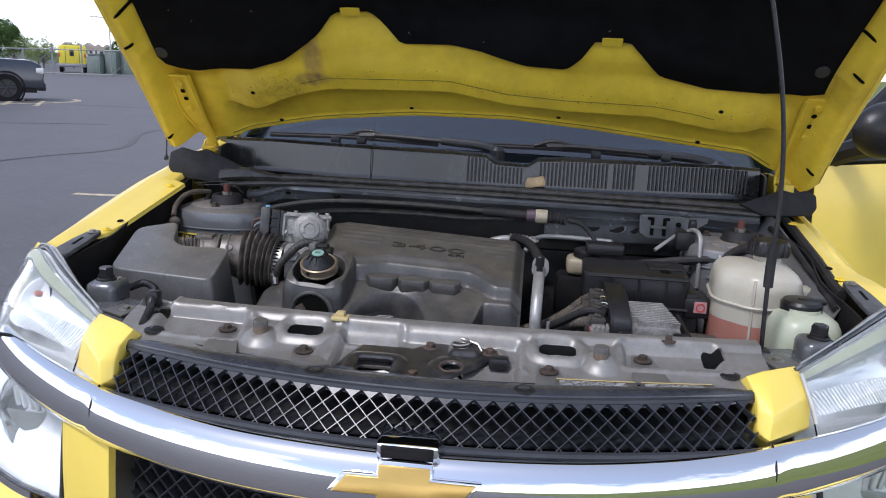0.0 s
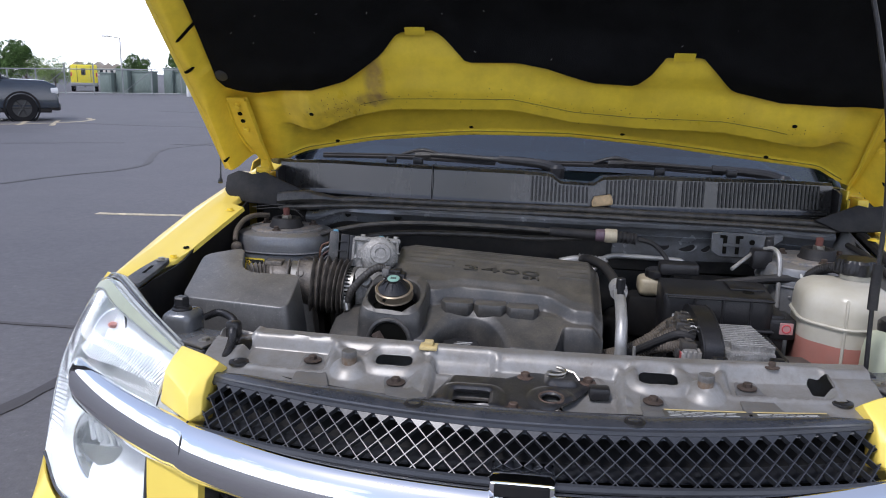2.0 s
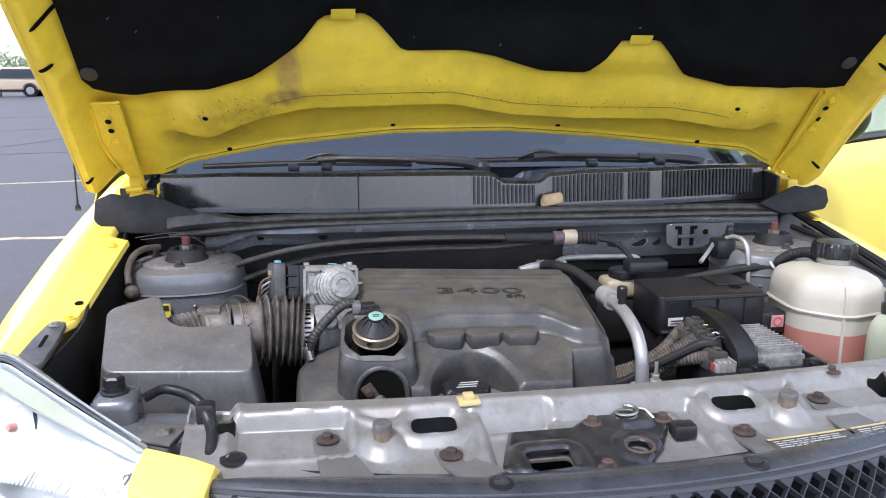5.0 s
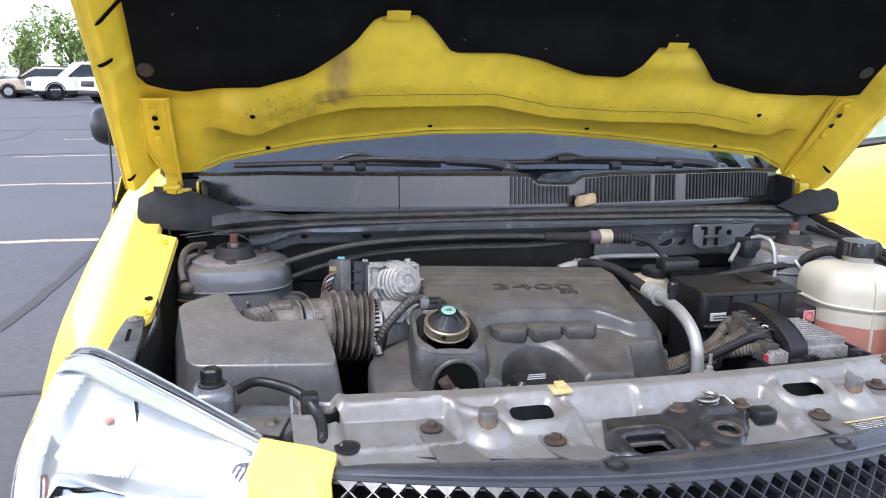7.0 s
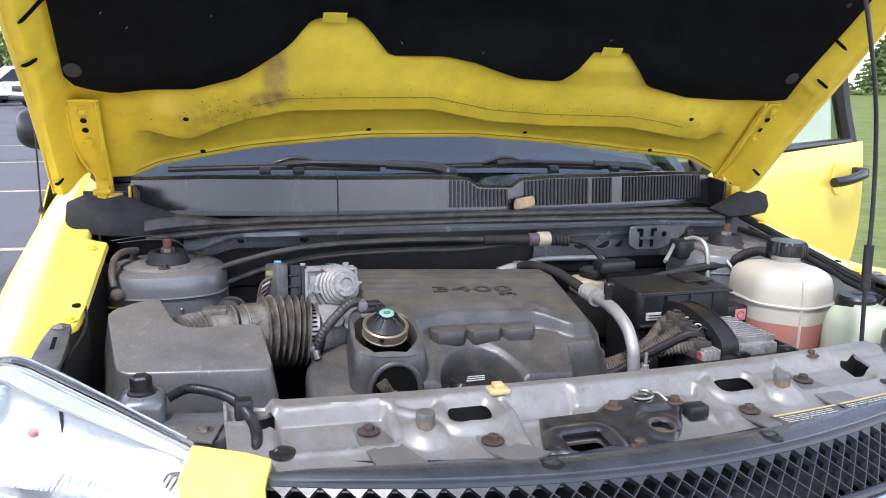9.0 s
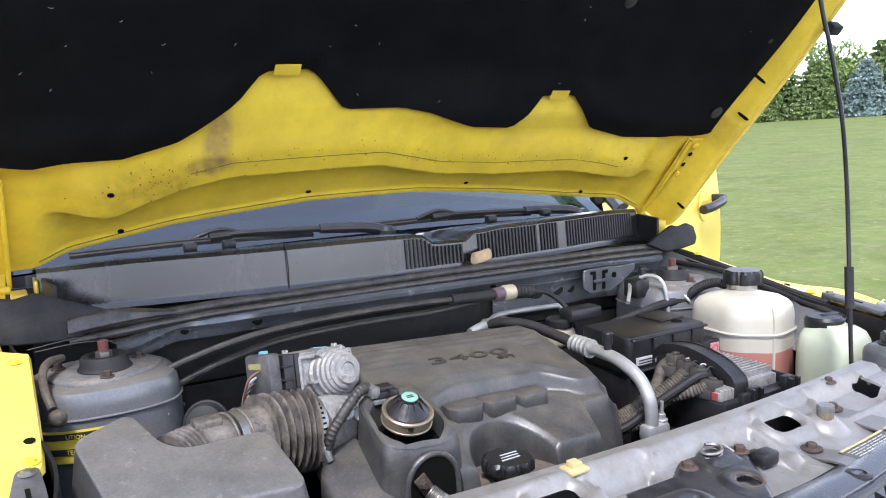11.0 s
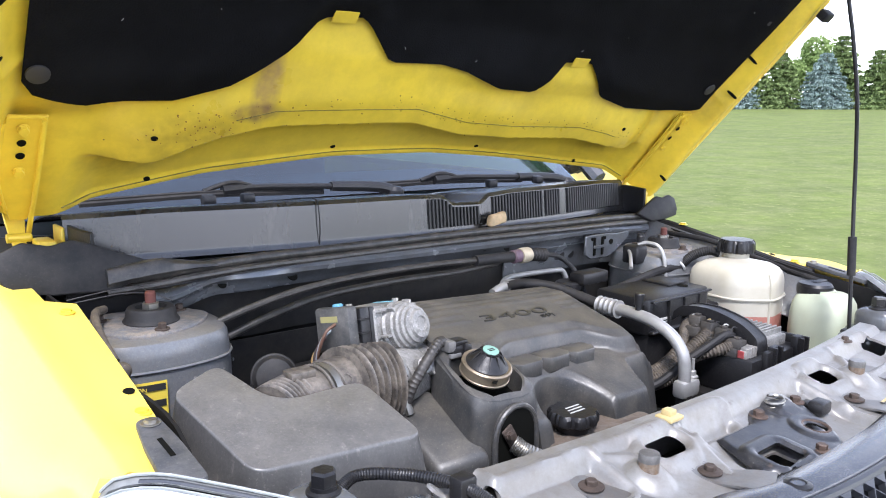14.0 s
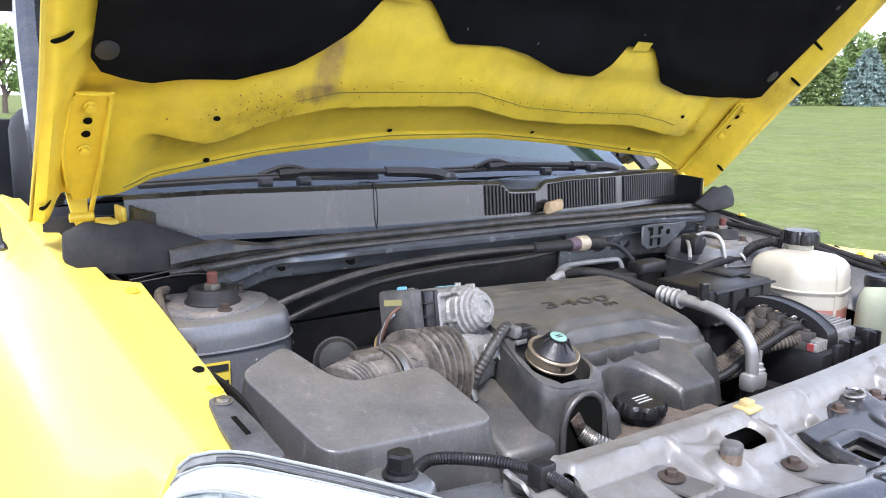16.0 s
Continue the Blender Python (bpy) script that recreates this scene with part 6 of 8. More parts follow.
def cap_housing():
    """Rings from the well's wall over the top and down the four sides."""
    side = 72
    plan = rounded_poly([(hx0, hy0 + 0.004), (hx1, hy0 - 0.002), (hx1 + 0.006, hy1), (hx0 + 0.014, hy1)], 0.020, 6)
    rows = [[] for _ in range(9)]
    for k in range(side):
        a = 2 * math.pi * k / side
        d = Vector((math.cos(a), math.sin(a)))
        far = 1e9
        for (x0, y0), (x1, y1) in zip(plan, plan[1:] + plan[:1]):
            e = Vector((x1 - x0, y1 - y0))
            det = d.x * -e.y + d.y * e.x
            if abs(det) > 1e-9:
                r0 = Vector((x0 - WELL[0], y0 - WELL[1]))
                t, u = (r0.x * -e.y + r0.y * e.x) / det, (d.x * r0.y - d.y * r0.x) / det
                if t > 0 and -1e-6 <= u <= 1 + 1e-6:
                    far = min(far, t)
        w = min(WELL[2] * (1 + 0.10 * max(0.0, math.sin(a))), far - 0.004)
        for n, (r, drop) in enumerate([(w - 0.006, 0.040), (w - 0.002, 0.010), (w - 0.001, 0.002), (w + 0.002, 0.0), (far * 0.72 + w * 0.28, 0.0), (far - 0.007, 0.0), (far - 0.001, 0.006), (far + 0.001, 0.02)]):
            q = Vector((WELL[0], WELL[1])) + d * r
            rows[n].append((q.x, q.y, housing_z(q.x, q.y) - drop))
        q = Vector((WELL[0], WELL[1])) + d * (far + 0.010)
        rows[8].append((q.x, q.y, 0.775))
    return loft(rows, True)


hs = part("cap_housing", cap_housing(), COVER, engine, "square plastic housing with a round well", angle=30)
part("well_floor", lathe([(0.050, 0.0), (0.049, 0.002)], (cx, cy - 0.006, 0.889), tilt, 36), SLOT, hs)
part("cap_ring", lathe([(0.030, 0.006), (0.0345, 0.0065), (0.0352, 0.009), (0.0342, 0.010), (0.0342, 0.020), (0.0352, 0.021), (0.0352, 0.0235), (0.033, 0.025), (0.028, 0.023)], Vector((cx, cy, cz)) + tilt * 0.001, tilt, 40), BRONZE, hs, "bronze-coloured ring")
part("ring_notch", lathe([(0.0042, 0), (0.0042, 0.002)], (cx - 0.012, cy - 0.036, cz + 0.008), (-0.35, -1, 0.2), 4), SLOT, hs)
cap = part("cap_cone", lathe([(0.0305, 0.018), (0.0295, 0.026), (0.0130, 0.042), (0.0125, 0.045), (0.008, 0.046)], (cx, cy, cz), tilt, 28), BLACK, hs)
for k in range(10):
    part("fin", move(warp(rbox(-0.0011, 0.0011, 0.009, 0.0315, 0.021, 0.0435, 0.0004, 1), lambda x, y, z: (x, y - 0.80 * max(0.0, z - 0.024) * (y > 0.02), z)), Matrix.Translation((cx, cy, cz)) @ Vector((0, 0, 1)).rotation_difference(tilt).to_matrix().to_4x4() @ Matrix.Rotation(2 * math.pi * k / 10, 4, "Z")), BLACK, cap)
disc = part("cap_disc", lathe([(0.0112, 0.0445), (0.0112, 0.0462), (0.0095, 0.0467)], (cx, cy, cz), tilt, 28), GREEN_DISC, hs, "pale green disc with dark print")
for k in range(2):
    part("print_bar", move(rbox(-0.005, 0.005, -0.0028 + 0.0034 * k, -0.0010 + 0.0034 * k, 0.0465, 0.0471, 0), Matrix.Translation((cx, cy, cz)) @ Vector((0, 0, 1)).rotation_difference(tilt).to_matrix().to_4x4()), INK, disc)
part("plug", merge(rbox(-0.278, -0.240, 0.312, 0.338, 0.930, 0.952, 0.004), rbox(-0.270, -0.248, 0.314, 0.334, 0.950, 0.958, 0.002), rbox(-0.258, -0.252, 0.308, 0.316, 0.934, 0.955, 0.001)), BLACK, hs)
part("plug_clip", merge(rbox(-0.284, -0.270, 0.312, 0.338, 0.944, 0.960, 0.003), rbox(-0.281, -0.262, 0.310, 0.318, 0.936, 0.942, 0.001)), mat("pale_plug", (0.12, 0.12, 0.118), 0.5, var=0.3, scale=60, dust=0.4), hs)
# arch: proud rim and dark mouth
arch = []
for j in range(13):
    t = math.pi * j / 12
    arch.append((-0.250 + 0.038 * math.cos(t), hy0 - 0.006, 0.850 + 0.042 * math.sin(t)))
rim = [(-0.212, hy0 - 0.008, 0.775)] + arch + [(-0.288, hy0 - 0.008, 0.775)]
part("arch_rim", merge(tube(rim, 0.0042, 10, 1), thicken(loft([[Vector(q) + Vector((0, -0.002, 0)) for q in rim], [Vector(q) + Vector((0, 0.02, 0)) for q in rim]]), 0.003)), COVER, hs)
mouth = bmesh.new()
mouth.faces.new([mouth.verts.new((x, y + 0.003, z)) for x, y, z in rim])
part("arch_mouth", thicken(mouth, 0.004), SLOT, hs)
part("arch_bracket", move(merge(rbox(-0.009, 0.009, -0.002, 0.002, -0.024, 0.022, 0.003), hexbolt((-0.001, -0.002, 0.010), 0.0055, 0.006, 1.3, (0, -1, 0))), Matrix.Translation((-0.262, 0.209, 0.850)) @ Matrix.Rotation(radians(-32), 4, "Y")), RUST, hs)
part("pipe_in_arch", ribbed([(-0.256, 0.212, 0.842), (-0.246, 0.195, 0.832), (-0.222, 0.165, 0.820), (-0.19, 0.14, 0.812)], 0.0115, 22, 0.12, 14, 5), STEEL, hs)
# skirt beside the housing
part("cover_skirt", prism([(-0.375, 0.225), (-0.30, 0.205), (-0.295, 0.34), (-0.335, 0.35), (-0.372, 0.30)], 0.72, 0.0, 0.012, 3, lambda x, y: 0.832 + 0.05 * smooth(0.22, 0.34, y) + 0.012 * smooth(-0.37, -0.30, x)), COVER, engine)
# oil filler cap
oil = part("oil_cap", merge(lathe([(0.024, -0.03), (0.024, -0.004), (0.029, -0.002), (0.029, 0.004), (0.026, 0.006)], (-0.122, 0.226, 0.832)), knurled(lathe([(0.031, 0.005), (0.033, 0.007), (0.033, 0.017), (0.030, 0.022), (0.006, 0.0225)], (-0.122, 0.226, 0.830), seg=72), -0.122, 0.226, 9, 0.14)), BLACK, engine, "black oil filler cap with worn print")
for k in range(3):
    part("print_bar", rbox(-0.138 + 0.004 * k, -0.108 + 0.003 * k, 0.216 + 0.008 * k, 0.2185 + 0.008 * k, 0.8523, 0.8530, 0), PALE, oil)
RUSTY = mat("brown_casting", (0.085, 0.062, 0.044), 0.8, var=0.4, scale=25, bump=0.4, dust=0.4)
part("rocker_cover", rbox(-0.205, 0.03, 0.165, 0.295, 0.70, 0.822, 0.02, 3), RUSTY, engine)

# air filter housing
air = thing("air_filter_housing", (-0.54, 0.27, BAY), "dusty black air filter box with a ribbed intake duct", "air filter")
poly = rounded_poly([(-0.630, 0.203), (-0.652, 0.356), (-0.580, 0.392), (-0.558, 0.316), (-0.532, 0.298), (-0.436, 0.300), (-0.428, 0.184)], 0.020, 4)


def air_top(x, y):
    return 0.911 + 0.285 * (y - 0.185)


def air_draft(x, y, z):
    """The walls lean out towards the foot."""
    k = 0.17 * max(0.0, air_top(x, y) - 0.012 - z) / 0.11
    return (x + (x + 0.54) * k, y + (y - 0.30) * k * 0.9, z)


air_body = part("filter_lid", warp(prism(poly, 0.80, 0, 0.015, 4, air_top), air_draft), AIRBOX, air, angle=40)
part("filter_base", prism([air_draft(x, y, 0.80)[:2] for x, y in poly], 0.58, 0.80, 0.006, 1), BLACK, air)
part("box_foot", rbox(-0.60, -0.47, 0.22, 0.32, BAY + 0.001, 0.60, 0.01), DARKBAY, air)
part("lid_seam", tube([air_draft(x, y, 0.802) for x, y in ((-0.648, 0.34), (-0.641, 0.214), (-0.426, 0.183), (-0.43, 0.28))], 0.004, 6, 2), BLACK, air)
DZ = -0.021  # the duct's drop below the lid's edge


def duct(*pts):
    return [(x, y, z + DZ) for x, y, z in pts]


part("duct_neck", ribbed(duct((-0.548, 0.322, 0.936), (-0.527, 0.333, 0.937), (-0.505, 0.341, 0.938)), 0.036, 6, 0.16, 28, 8), CORR, air)
part("flow_sensor", tube(duct((-0.508, 0.340, 0.938), (-0.488, 0.344, 0.940), (-0.472, 0.346, 0.939)), 0.0365, 28, 4), CORR, air)
part("sensor_block", move(rbox(-0.017, 0.017, -0.012, 0.012, 0, 0.010, 0.002), Matrix.Translation((-0.500, 0.338, 0.950))), CORR, air)
part("hose_clamp", tube(duct((-0.471, 0.346, 0.939), (-0.458, 0.349, 0.938)), 0.0395, 32, 1), STEEL, air)
part("clamp_lip", merge(ring(duct((-0.474, 0.3455, 0.939))[0], (1, 0.2, 0), 0.039, 0.0022), ring(duct((-0.455, 0.3495, 0.938))[0], (1, 0.2, 0), 0.0405, 0.0022)), CORR, air)
part("duct_collar", tube(duct((-0.458, 0.349, 0.938), (-0.443, 0.352, 0.937), (-0.428, 0.354, 0.934)), 0.042, 28, 4, lambda t: 0.97 + 0.09 * t), CORR, air)
part("collar_mark", merge(ring(duct((-0.445, 0.318, 0.962))[0], (-0.1, -0.8, 0.6), 0.007, 0.0012, 20, 6), ring(duct((-0.440, 0.332, 0.973))[0], (-0.1, -0.6, 0.8), 0.0045, 0.0010, 16, 6)), CORR, air)
part("bellows", ribbed(duct((-0.430, 0.354, 0.934), (-0.405, 0.358, 0.932), (-0.38, 0.360, 0.929), (-0.360, 0.360, 0.927)), 0.050, 6, 0.26, 36, 12), CORR, air, "ribbed dusty rubber bellows")
part("hose_clamp", tube(duct((-0.361, 0.360, 0.927), (-0.345, 0.360, 0.926)), 0.043, 32, 1), STEEL, air)
for k in range(14):
    a = -2.6 + 0.17 * k
    part("clamp_slot", move(rbox(-0.005, 0.005, -0.0014, 0.0014, 0, 0.0012, 0), Matrix.Translation((-0.353, 0.360 + 0.0432 * math.cos(a - 0.6), 0.905 - 0.0432 * math.sin(a - 0.6))) @ Matrix.Rotation(-(a - 0.6) - math.pi / 2, 4, "X")), SLOT, air)
part("clamp_screw", merge(tube([(-0.356, 0.322, 0.900), (-0.350, 0.312, 0.874)], 0.0065, 10, 1), rbox(-0.363, -0.345, 0.312, 0.326, 0.875, 0.896, 0.003)), STEEL, air)

# throttle body
tb = thing("throttle_body", (-0.32, 0.42, 0.80), "cast aluminium throttle body with a grey motor housing", "throttle body")
part("throttle_casting", merge(tube([(-0.347, 0.360, 0.905), (-0.31, 0.372, 0.905), (-0.262, 0.40, 0.90)], 0.040, 24, 4), rbox(-0.33, -0.25, 0.36, 0.43, 0.80, 0.925, 0.015), lathe([(0.012, 0), (0.012, 0.016), (0.010, 0.018)], (-0.318, 0.335, 0.926), (0, -1, 0.5), 16), lathe([(0.010, 0), (0.010, 0.014)], (-0.296, 0.336, 0.920), (0, -1, 0.4), 16)), ALU, tb)
body_m = pose(-0.326, 0.425, 0.976, -12, 4, 12)
boss = [(0.038, -0.012), (0.038, 0.004), (0.0345, 0.007), (0.0345, 0.016), (0.032, 0.018), (0.032, 0.024), (0.029, 0.026), (0.029, 0.031), (0.0255, 0.033), (0.0255, 0.037), (0.021, 0.039), (0.019, 0.043), (0.011, 0.0445), (0.010, 0.042), (0.004, 0.042)]
ribs_tb = [rbox(-0.040 + 0.0, 0.048, -0.034, -0.029, -0.050 + 0.0, -0.046, 0.001, 1), rbox(-0.040, -0.034, -0.036, -0.028, -0.048, 0.016, 0.002, 1), rbox(0.046, 0.052, -0.036, -0.028, -0.048, 0.016, 0.002, 1), rbox(-0.038, 0.05, -0.036, -0.028, 0.010, 0.017, 0.002, 1)]
part("motor_housing", move(merge(rbox(-0.040, 0.052, -0.030, 0.042, -0.052, 0.017, 0.007, 3), rbox(-0.043, 0.055, -0.018, 0.044, 0.008, 0.020, 0.004, 2), lathe(boss, (0.014, -0.028, -0.016), (0.04, -1, 0.12), 36), *ribs_tb), body_m), ALU, tb, "speckled cast housing")
for k in range(6):
    a = radians(60 * k + 20)
    part("boss_rib", move(move(rbox(-0.0018, 0.0018, -0.016, 0.0, 0.030, 0.0415, 0.0008, 1), Matrix.Rotation(a, 4, "Y")), body_m @ Matrix.Translation((0.014, -0.030, -0.016))), ALU, tb)
for bx, by, bz in ((-0.034, -0.028, -0.022), (-0.006, -0.030, -0.028), (0.046, 0.0, 0.018), (-0.02, 0.03, 0.018)):
    part("bolt", move(hexbolt((bx, by, bz), 0.005, 0.007, 1.4, (0, -1, 0.2) if bz < 0 else (0, 0, 1)), body_m), STEEL, tb)
part("mount_edge", move(rbox(-0.046, -0.036, -0.034, 0.046, -0.036, 0.021, 0.002), body_m), BLACK, tb)
part("connector", move(merge(rbox(-0.064, -0.046, -0.034, 0.034, -0.038, 0.022, 0.003), *[rbox(-0.068, -0.05, -0.037, 0.037, -0.032 + 0.018 * k, -0.029 + 0.018 * k, 0.001, 1) for k in range(3)]), body_m), BLACK, tb)
part("connector_shell", move(rbox(-0.086, -0.066, -0.032, 0.032, -0.036, 0.026, 0.005), body_m), mat("grey_connector", (0.032, 0.033, 0.034), 0.5, dust=0.4, speck=0.3), tb)
part("yellow_strip", move(rbox(-0.0865, -0.0855, -0.012, 0.020, 0.006, 0.014, 0), body_m), mat("faded_yellow", (0.24, 0.22, 0.09), 0.6), tb)
part("connector_lock", move(rbox(-0.080, -0.070, -0.010, 0.002, 0.022, 0.030, 0.002), body_m), mat("blue_clip", (0.10, 0.27, 0.38), 0.5), tb)
for k in range(5):
    part("wire", tube([(-0.404, 0.402 + 0.009 * k, 0.988 - 0.009 * k), (-0.424, 0.40 + 0.008 * k, 0.978 - 0.010 * k), (-0.430, 0.41 + 0.003 * k, 0.945 - 0.005 * k), (-0.42, 0.425, 0.918), (-0.41, 0.435, 0.89)], 0.0022, 6, 5), mat("wire", [(0.1, 0.05, 0.03), (0.25, 0.28, 0.3), (0.06, 0.03, 0.03), (0.03, 0.03, 0.03), (0.2, 0.13, 0.05)][k], 0.6, bump=0.0), tb)
part("motor_mark", move(rbox(0.012, 0.02, -0.02, 0.012, 0.0222, 0.0228, 0), body_m), mat("cyan_mark", (0.2, 0.5, 0.6), 0.6, bump=0.0), tb)
part("stand_pipe", merge(tube([(-0.30, 0.39, 0.82), (-0.29, 0.39, 0.7), (-0.24, 0.39, 0.62)], 0.03, 12)), DARKBAY, tb)

# air-conditioning pipe
ac = thing("pipe", (0.158, 0.235, 0.80), "silver aluminium refrigerant pipe joined to a black hose", "pipe")
part("pipe_run", tube([(0.162, 0.370, 0.926), (0.161, 0.340, 0.926), (0.159, 0.295, 0.921), (0.158, 0.255, 0.905), (0.157, 0.232, 0.88), (0.157, 0.225, 0.85), (0.157, 0.224, 0.80)], 0.0105, 16), PIPE, ac)
part("crimp", ribbed([(0.163, 0.412, 0.926), (0.163, 0.39, 0.926), (0.162, 0.368, 0.926)], 0.0155, 4, 0.16, 16, 5), PIPE, ac)
part("flange", merge(rbox(0.140, 0.188, 0.212, 0.238, 0.806, 0.836, 0.007), hexbolt((0.180, 0.225, 0.836), 0.006, 0.012), lathe([(0.003, 0), (0.003, 0.028)], (0.180, 0.225, 0.84), seg=8)), PIPE, ac)
part("port", merge(lathe([(0.006, 0), (0.006, 0.012)], (0.160, 0.325, 0.934)), lathe([(0.0085, 0.01), (0.0085, 0.028), (0.007, 0.03)], (0.160, 0.325, 0.934))), BLACK, ac)
part("hose", tube([(0.163, 0.412, 0.926), (0.155, 0.46, 0.935), (0.138, 0.51, 0.945), (0.11, 0.56, 0.945), (0.10, 0.60, 0.93)], 0.0100, 12), RUBBER, ac)
part("lower_run", tube([(0.157, 0.224, 0.81), (0.16, 0.22, 0.6), (0.16, 0.23, BAY + 0.01)], 0.013, 12, 4), DARKBAY, ac)
part("upper_pipe", tube([(0.130, 0.640, 0.900), (0.148, 0.650, 0.922), (0.165, 0.653, 0.932), (0.20, 0.652, 0.935), (0.30, 0.645, 0.934), (0.322, 0.642, 0.931), (0.331, 0.638, 0.915)], 0.0058, 12), PIPE, ac)
part("upper_crimp", merge(tube([(0.055, 0.580, 0.930), (0.085, 0.586, 0.936), (0.110, 0.590, 0.934)], 0.009, 12), ribbed([(0.095, 0.588, 0.936), (0.118, 0.592, 0.934), (0.138, 0.597, 0.930)], 0.0125, 5, 0.2, 16), hexbolt((0.148, 0.600, 0.932), 0.009, 0.01, 1.3)), PIPE, ac)

# battery with its cover
battery = thing("battery", (0.37, 0.43, BAY), "black covered battery with a small red and white mark", "battery")
part("battery_case", rbox(0.252, 0.470, 0.366, 0.488, 0.70, 0.90, 0.008), BLACK, battery)
part("battery_cover", prism([(0.245, 0.37), (0.255, 0.362), (0.43, 0.357), (0.445, 0.365), (0.455, 0.485), (0.25, 0.490)], 0.86, 0.931, 0.006, 2), BLACK, battery)
part("cover_ledge", merge(rbox(0.248, 0.446, 0.3515, 0.363, 0.8655, 0.8715, 0.002, 1), rbox(0.25, 0.444, 0.3545, 0.363, 0.9235, 0.9275, 0.0015, 1), *[rbox(0.30 + 0.05 * k, 0.304 + 0.05 * k, 0.3545, 0.363, 0.871, 0.924, 0.001, 1) for k in range(3)]), BLACK, battery)
part("cover_recess", lathe([(0.011, 0), (0.010, 0.0012)], (0.405, 0.398, 0.9312), seg=20), SLOT, battery)
part("battery_tray", rbox(0.24, 0.50, 0.35, 0.50, BAY + 0.001, 0.71, 0.01), DARKBAY, battery)
part("cover_flap", rbox(0.375, 0.44, 0.41, 0.475, 0.930, 0.935, 0.002), BLACK, battery)
part("battery_label", merge(rbox(0.262, 0.310, 0.359, 0.3620, 0.878, 0.892, 0)), PALE, battery)
for k in range(2):
    part("print_bar", rbox(0.266, 0.304, 0.3582, 0.3592, 0.881 + 0.005 * k, 0.883 + 0.005 * k, 0), INK, battery)
part("terminal_block", rbox(0.440, 0.488, 0.362, 0.43, 0.852, 0.892, 0.005), BLACK, battery)
part("terminal_tag", rbox(0.458, 0.482, 0.3605, 0.3622, 0.864, 0.886, 0.0005, 1), mat("pink_tag", (0.42, 0.22, 0.21), 0.5, bump=0.0, dust=0.2), battery)
part("terminal_mark", ring((0.470, 0.3603, 0.875), (0, -1, 0), 0.0075, 0.0011, 20, 6), RED, battery, "small red round mark")

# fuse box with wiring
fuse = thing("fuse_box", (0.35, 0.22, BAY), "open black fuse box with dusty wiring and grey module", "fuse box")
part("fuse_base", merge(rbox(0.245, 0.415, 0.155, 0.29, 0.80, 0.866, 0.004), rbox(0.276, 0.308, 0.146, 0.158, 0.83, 0.878, 0.003), rbox(0.385, 0.408, 0.148, 0.162, 0.84, 0.886, 0.003), rbox(0.410, 0.417, 0.16, 0.285, 0.86, 0.882, 0.002)), BLACK, fuse)
for x in (0.306, 0.400):
    part("prong", merge(rbox(x - 0.012, x + 0.012, 0.147, 0.157, 0.82, 0.884, 0.002), rbox(x - 0.012, x - 0.006, 0.140, 0.150, 0.84, 0.884, 0.001, 1), rbox(x + 0.006, x + 0.012, 0.140, 0.150, 0.84, 0.884, 0.001, 1)), BLACK, fuse)
part("fuse_stand", rbox(0.22, 0.47, 0.16, 0.34, BAY + 0.001, 0.80, 0.012), DARKBAY, fuse)
cover_arc = [(0.278, 0.330, 0.912), (0.279, 0.308, 0.926), (0.281, 0.26, 0.929), (0.284, 0.21, 0.917), (0.286, 0.180, 0.900), (0.287, 0.170, 0.884), (0.287, 0.167, 0.846)]
part("fuse_cover", bevelled(thicken(loft([[p, p + Vector((0.031, 0, 0))] for p in curve(cover_arc, 5)]), 0.006), 0.001, 1, 50), BLACK, fuse)
part("cover_skirt", bevelled(thicken(loft([[p + Vector((0.031, 0, 0.002)), p + Vector((0.031, 0.004, -0.022))] for p in curve(cover_arc, 5)]), 0.003), 0.0006, 1, 50), BLACK, fuse)
part("inner_skirt", thicken(loft([[p + Vector((0.0, 0, 0.002)), p + Vector((0.0, 0.004, -0.018))] for p in curve(cover_arc, 5)]), 0.003), BLACK, fuse)
module = part("module", rbox(0.318, 0.402, 0.178, 0.285, 0.855, 0.884, 0.003), ALU, fuse, "dusty finned aluminium control module")
for k in range(12):
    y = 0.188 + 0.0083 * k
    part("fin", rbox(0.320 + 0.012 * (k < 2), 0.402 - 0.0015 * k, y, y + 0.0032, 0.882, 0.8945 + 0.0006 * k, 0.0007, 1), ALU, module)
CONN = mat("dusty_connector", (0.03, 0.028, 0.026), 0.55, var=0.3, dust=0.35, dust_col=(0.13, 0.11, 0.085), speck=0.4)
for k, (x, y, z, sx, sy, sz) in enumerate([(0.262, 0.195, 0.885, 0.013, 0.012, 0.009), (0.264, 0.222, 0.897, 0.014, 0.011, 0.010), (0.262, 0.248, 0.903, 0.013, 0.012, 0.009), (0.266, 0.275, 0.908, 0.014, 0.011, 0.010), (0.252, 0.205, 0.872, 0.010, 0.02, 0.008), (0.248, 0.24, 0.884, 0.011, 0.016, 0.008), (0.25, 0.27, 0.893, 0.012, 0.013, 0.009)]):
    part("connector", move(rbox(-sx, sx, -sy, sy, -sz, sz, 0.0025), pose(x, y, z, 0, 8, 6 - 4 * (k % 3))), CONN, fuse)
    part("latch_tab", move(rbox(-sx * 0.5, sx * 0.4, -sy * 0.4, sy * 0.4, sz, sz + 0.004, 0.001, 1), pose(x, y, z, 0, 8, 6 - 4 * (k % 3))), CONN, fuse)
part("pale_connector", rbox(0.252, 0.276, 0.172, 0.186, 0.862, 0.884, 0.003), mat("grey_white_connector", (0.15, 0.145, 0.135), 0.6, dust=0.4), fuse)
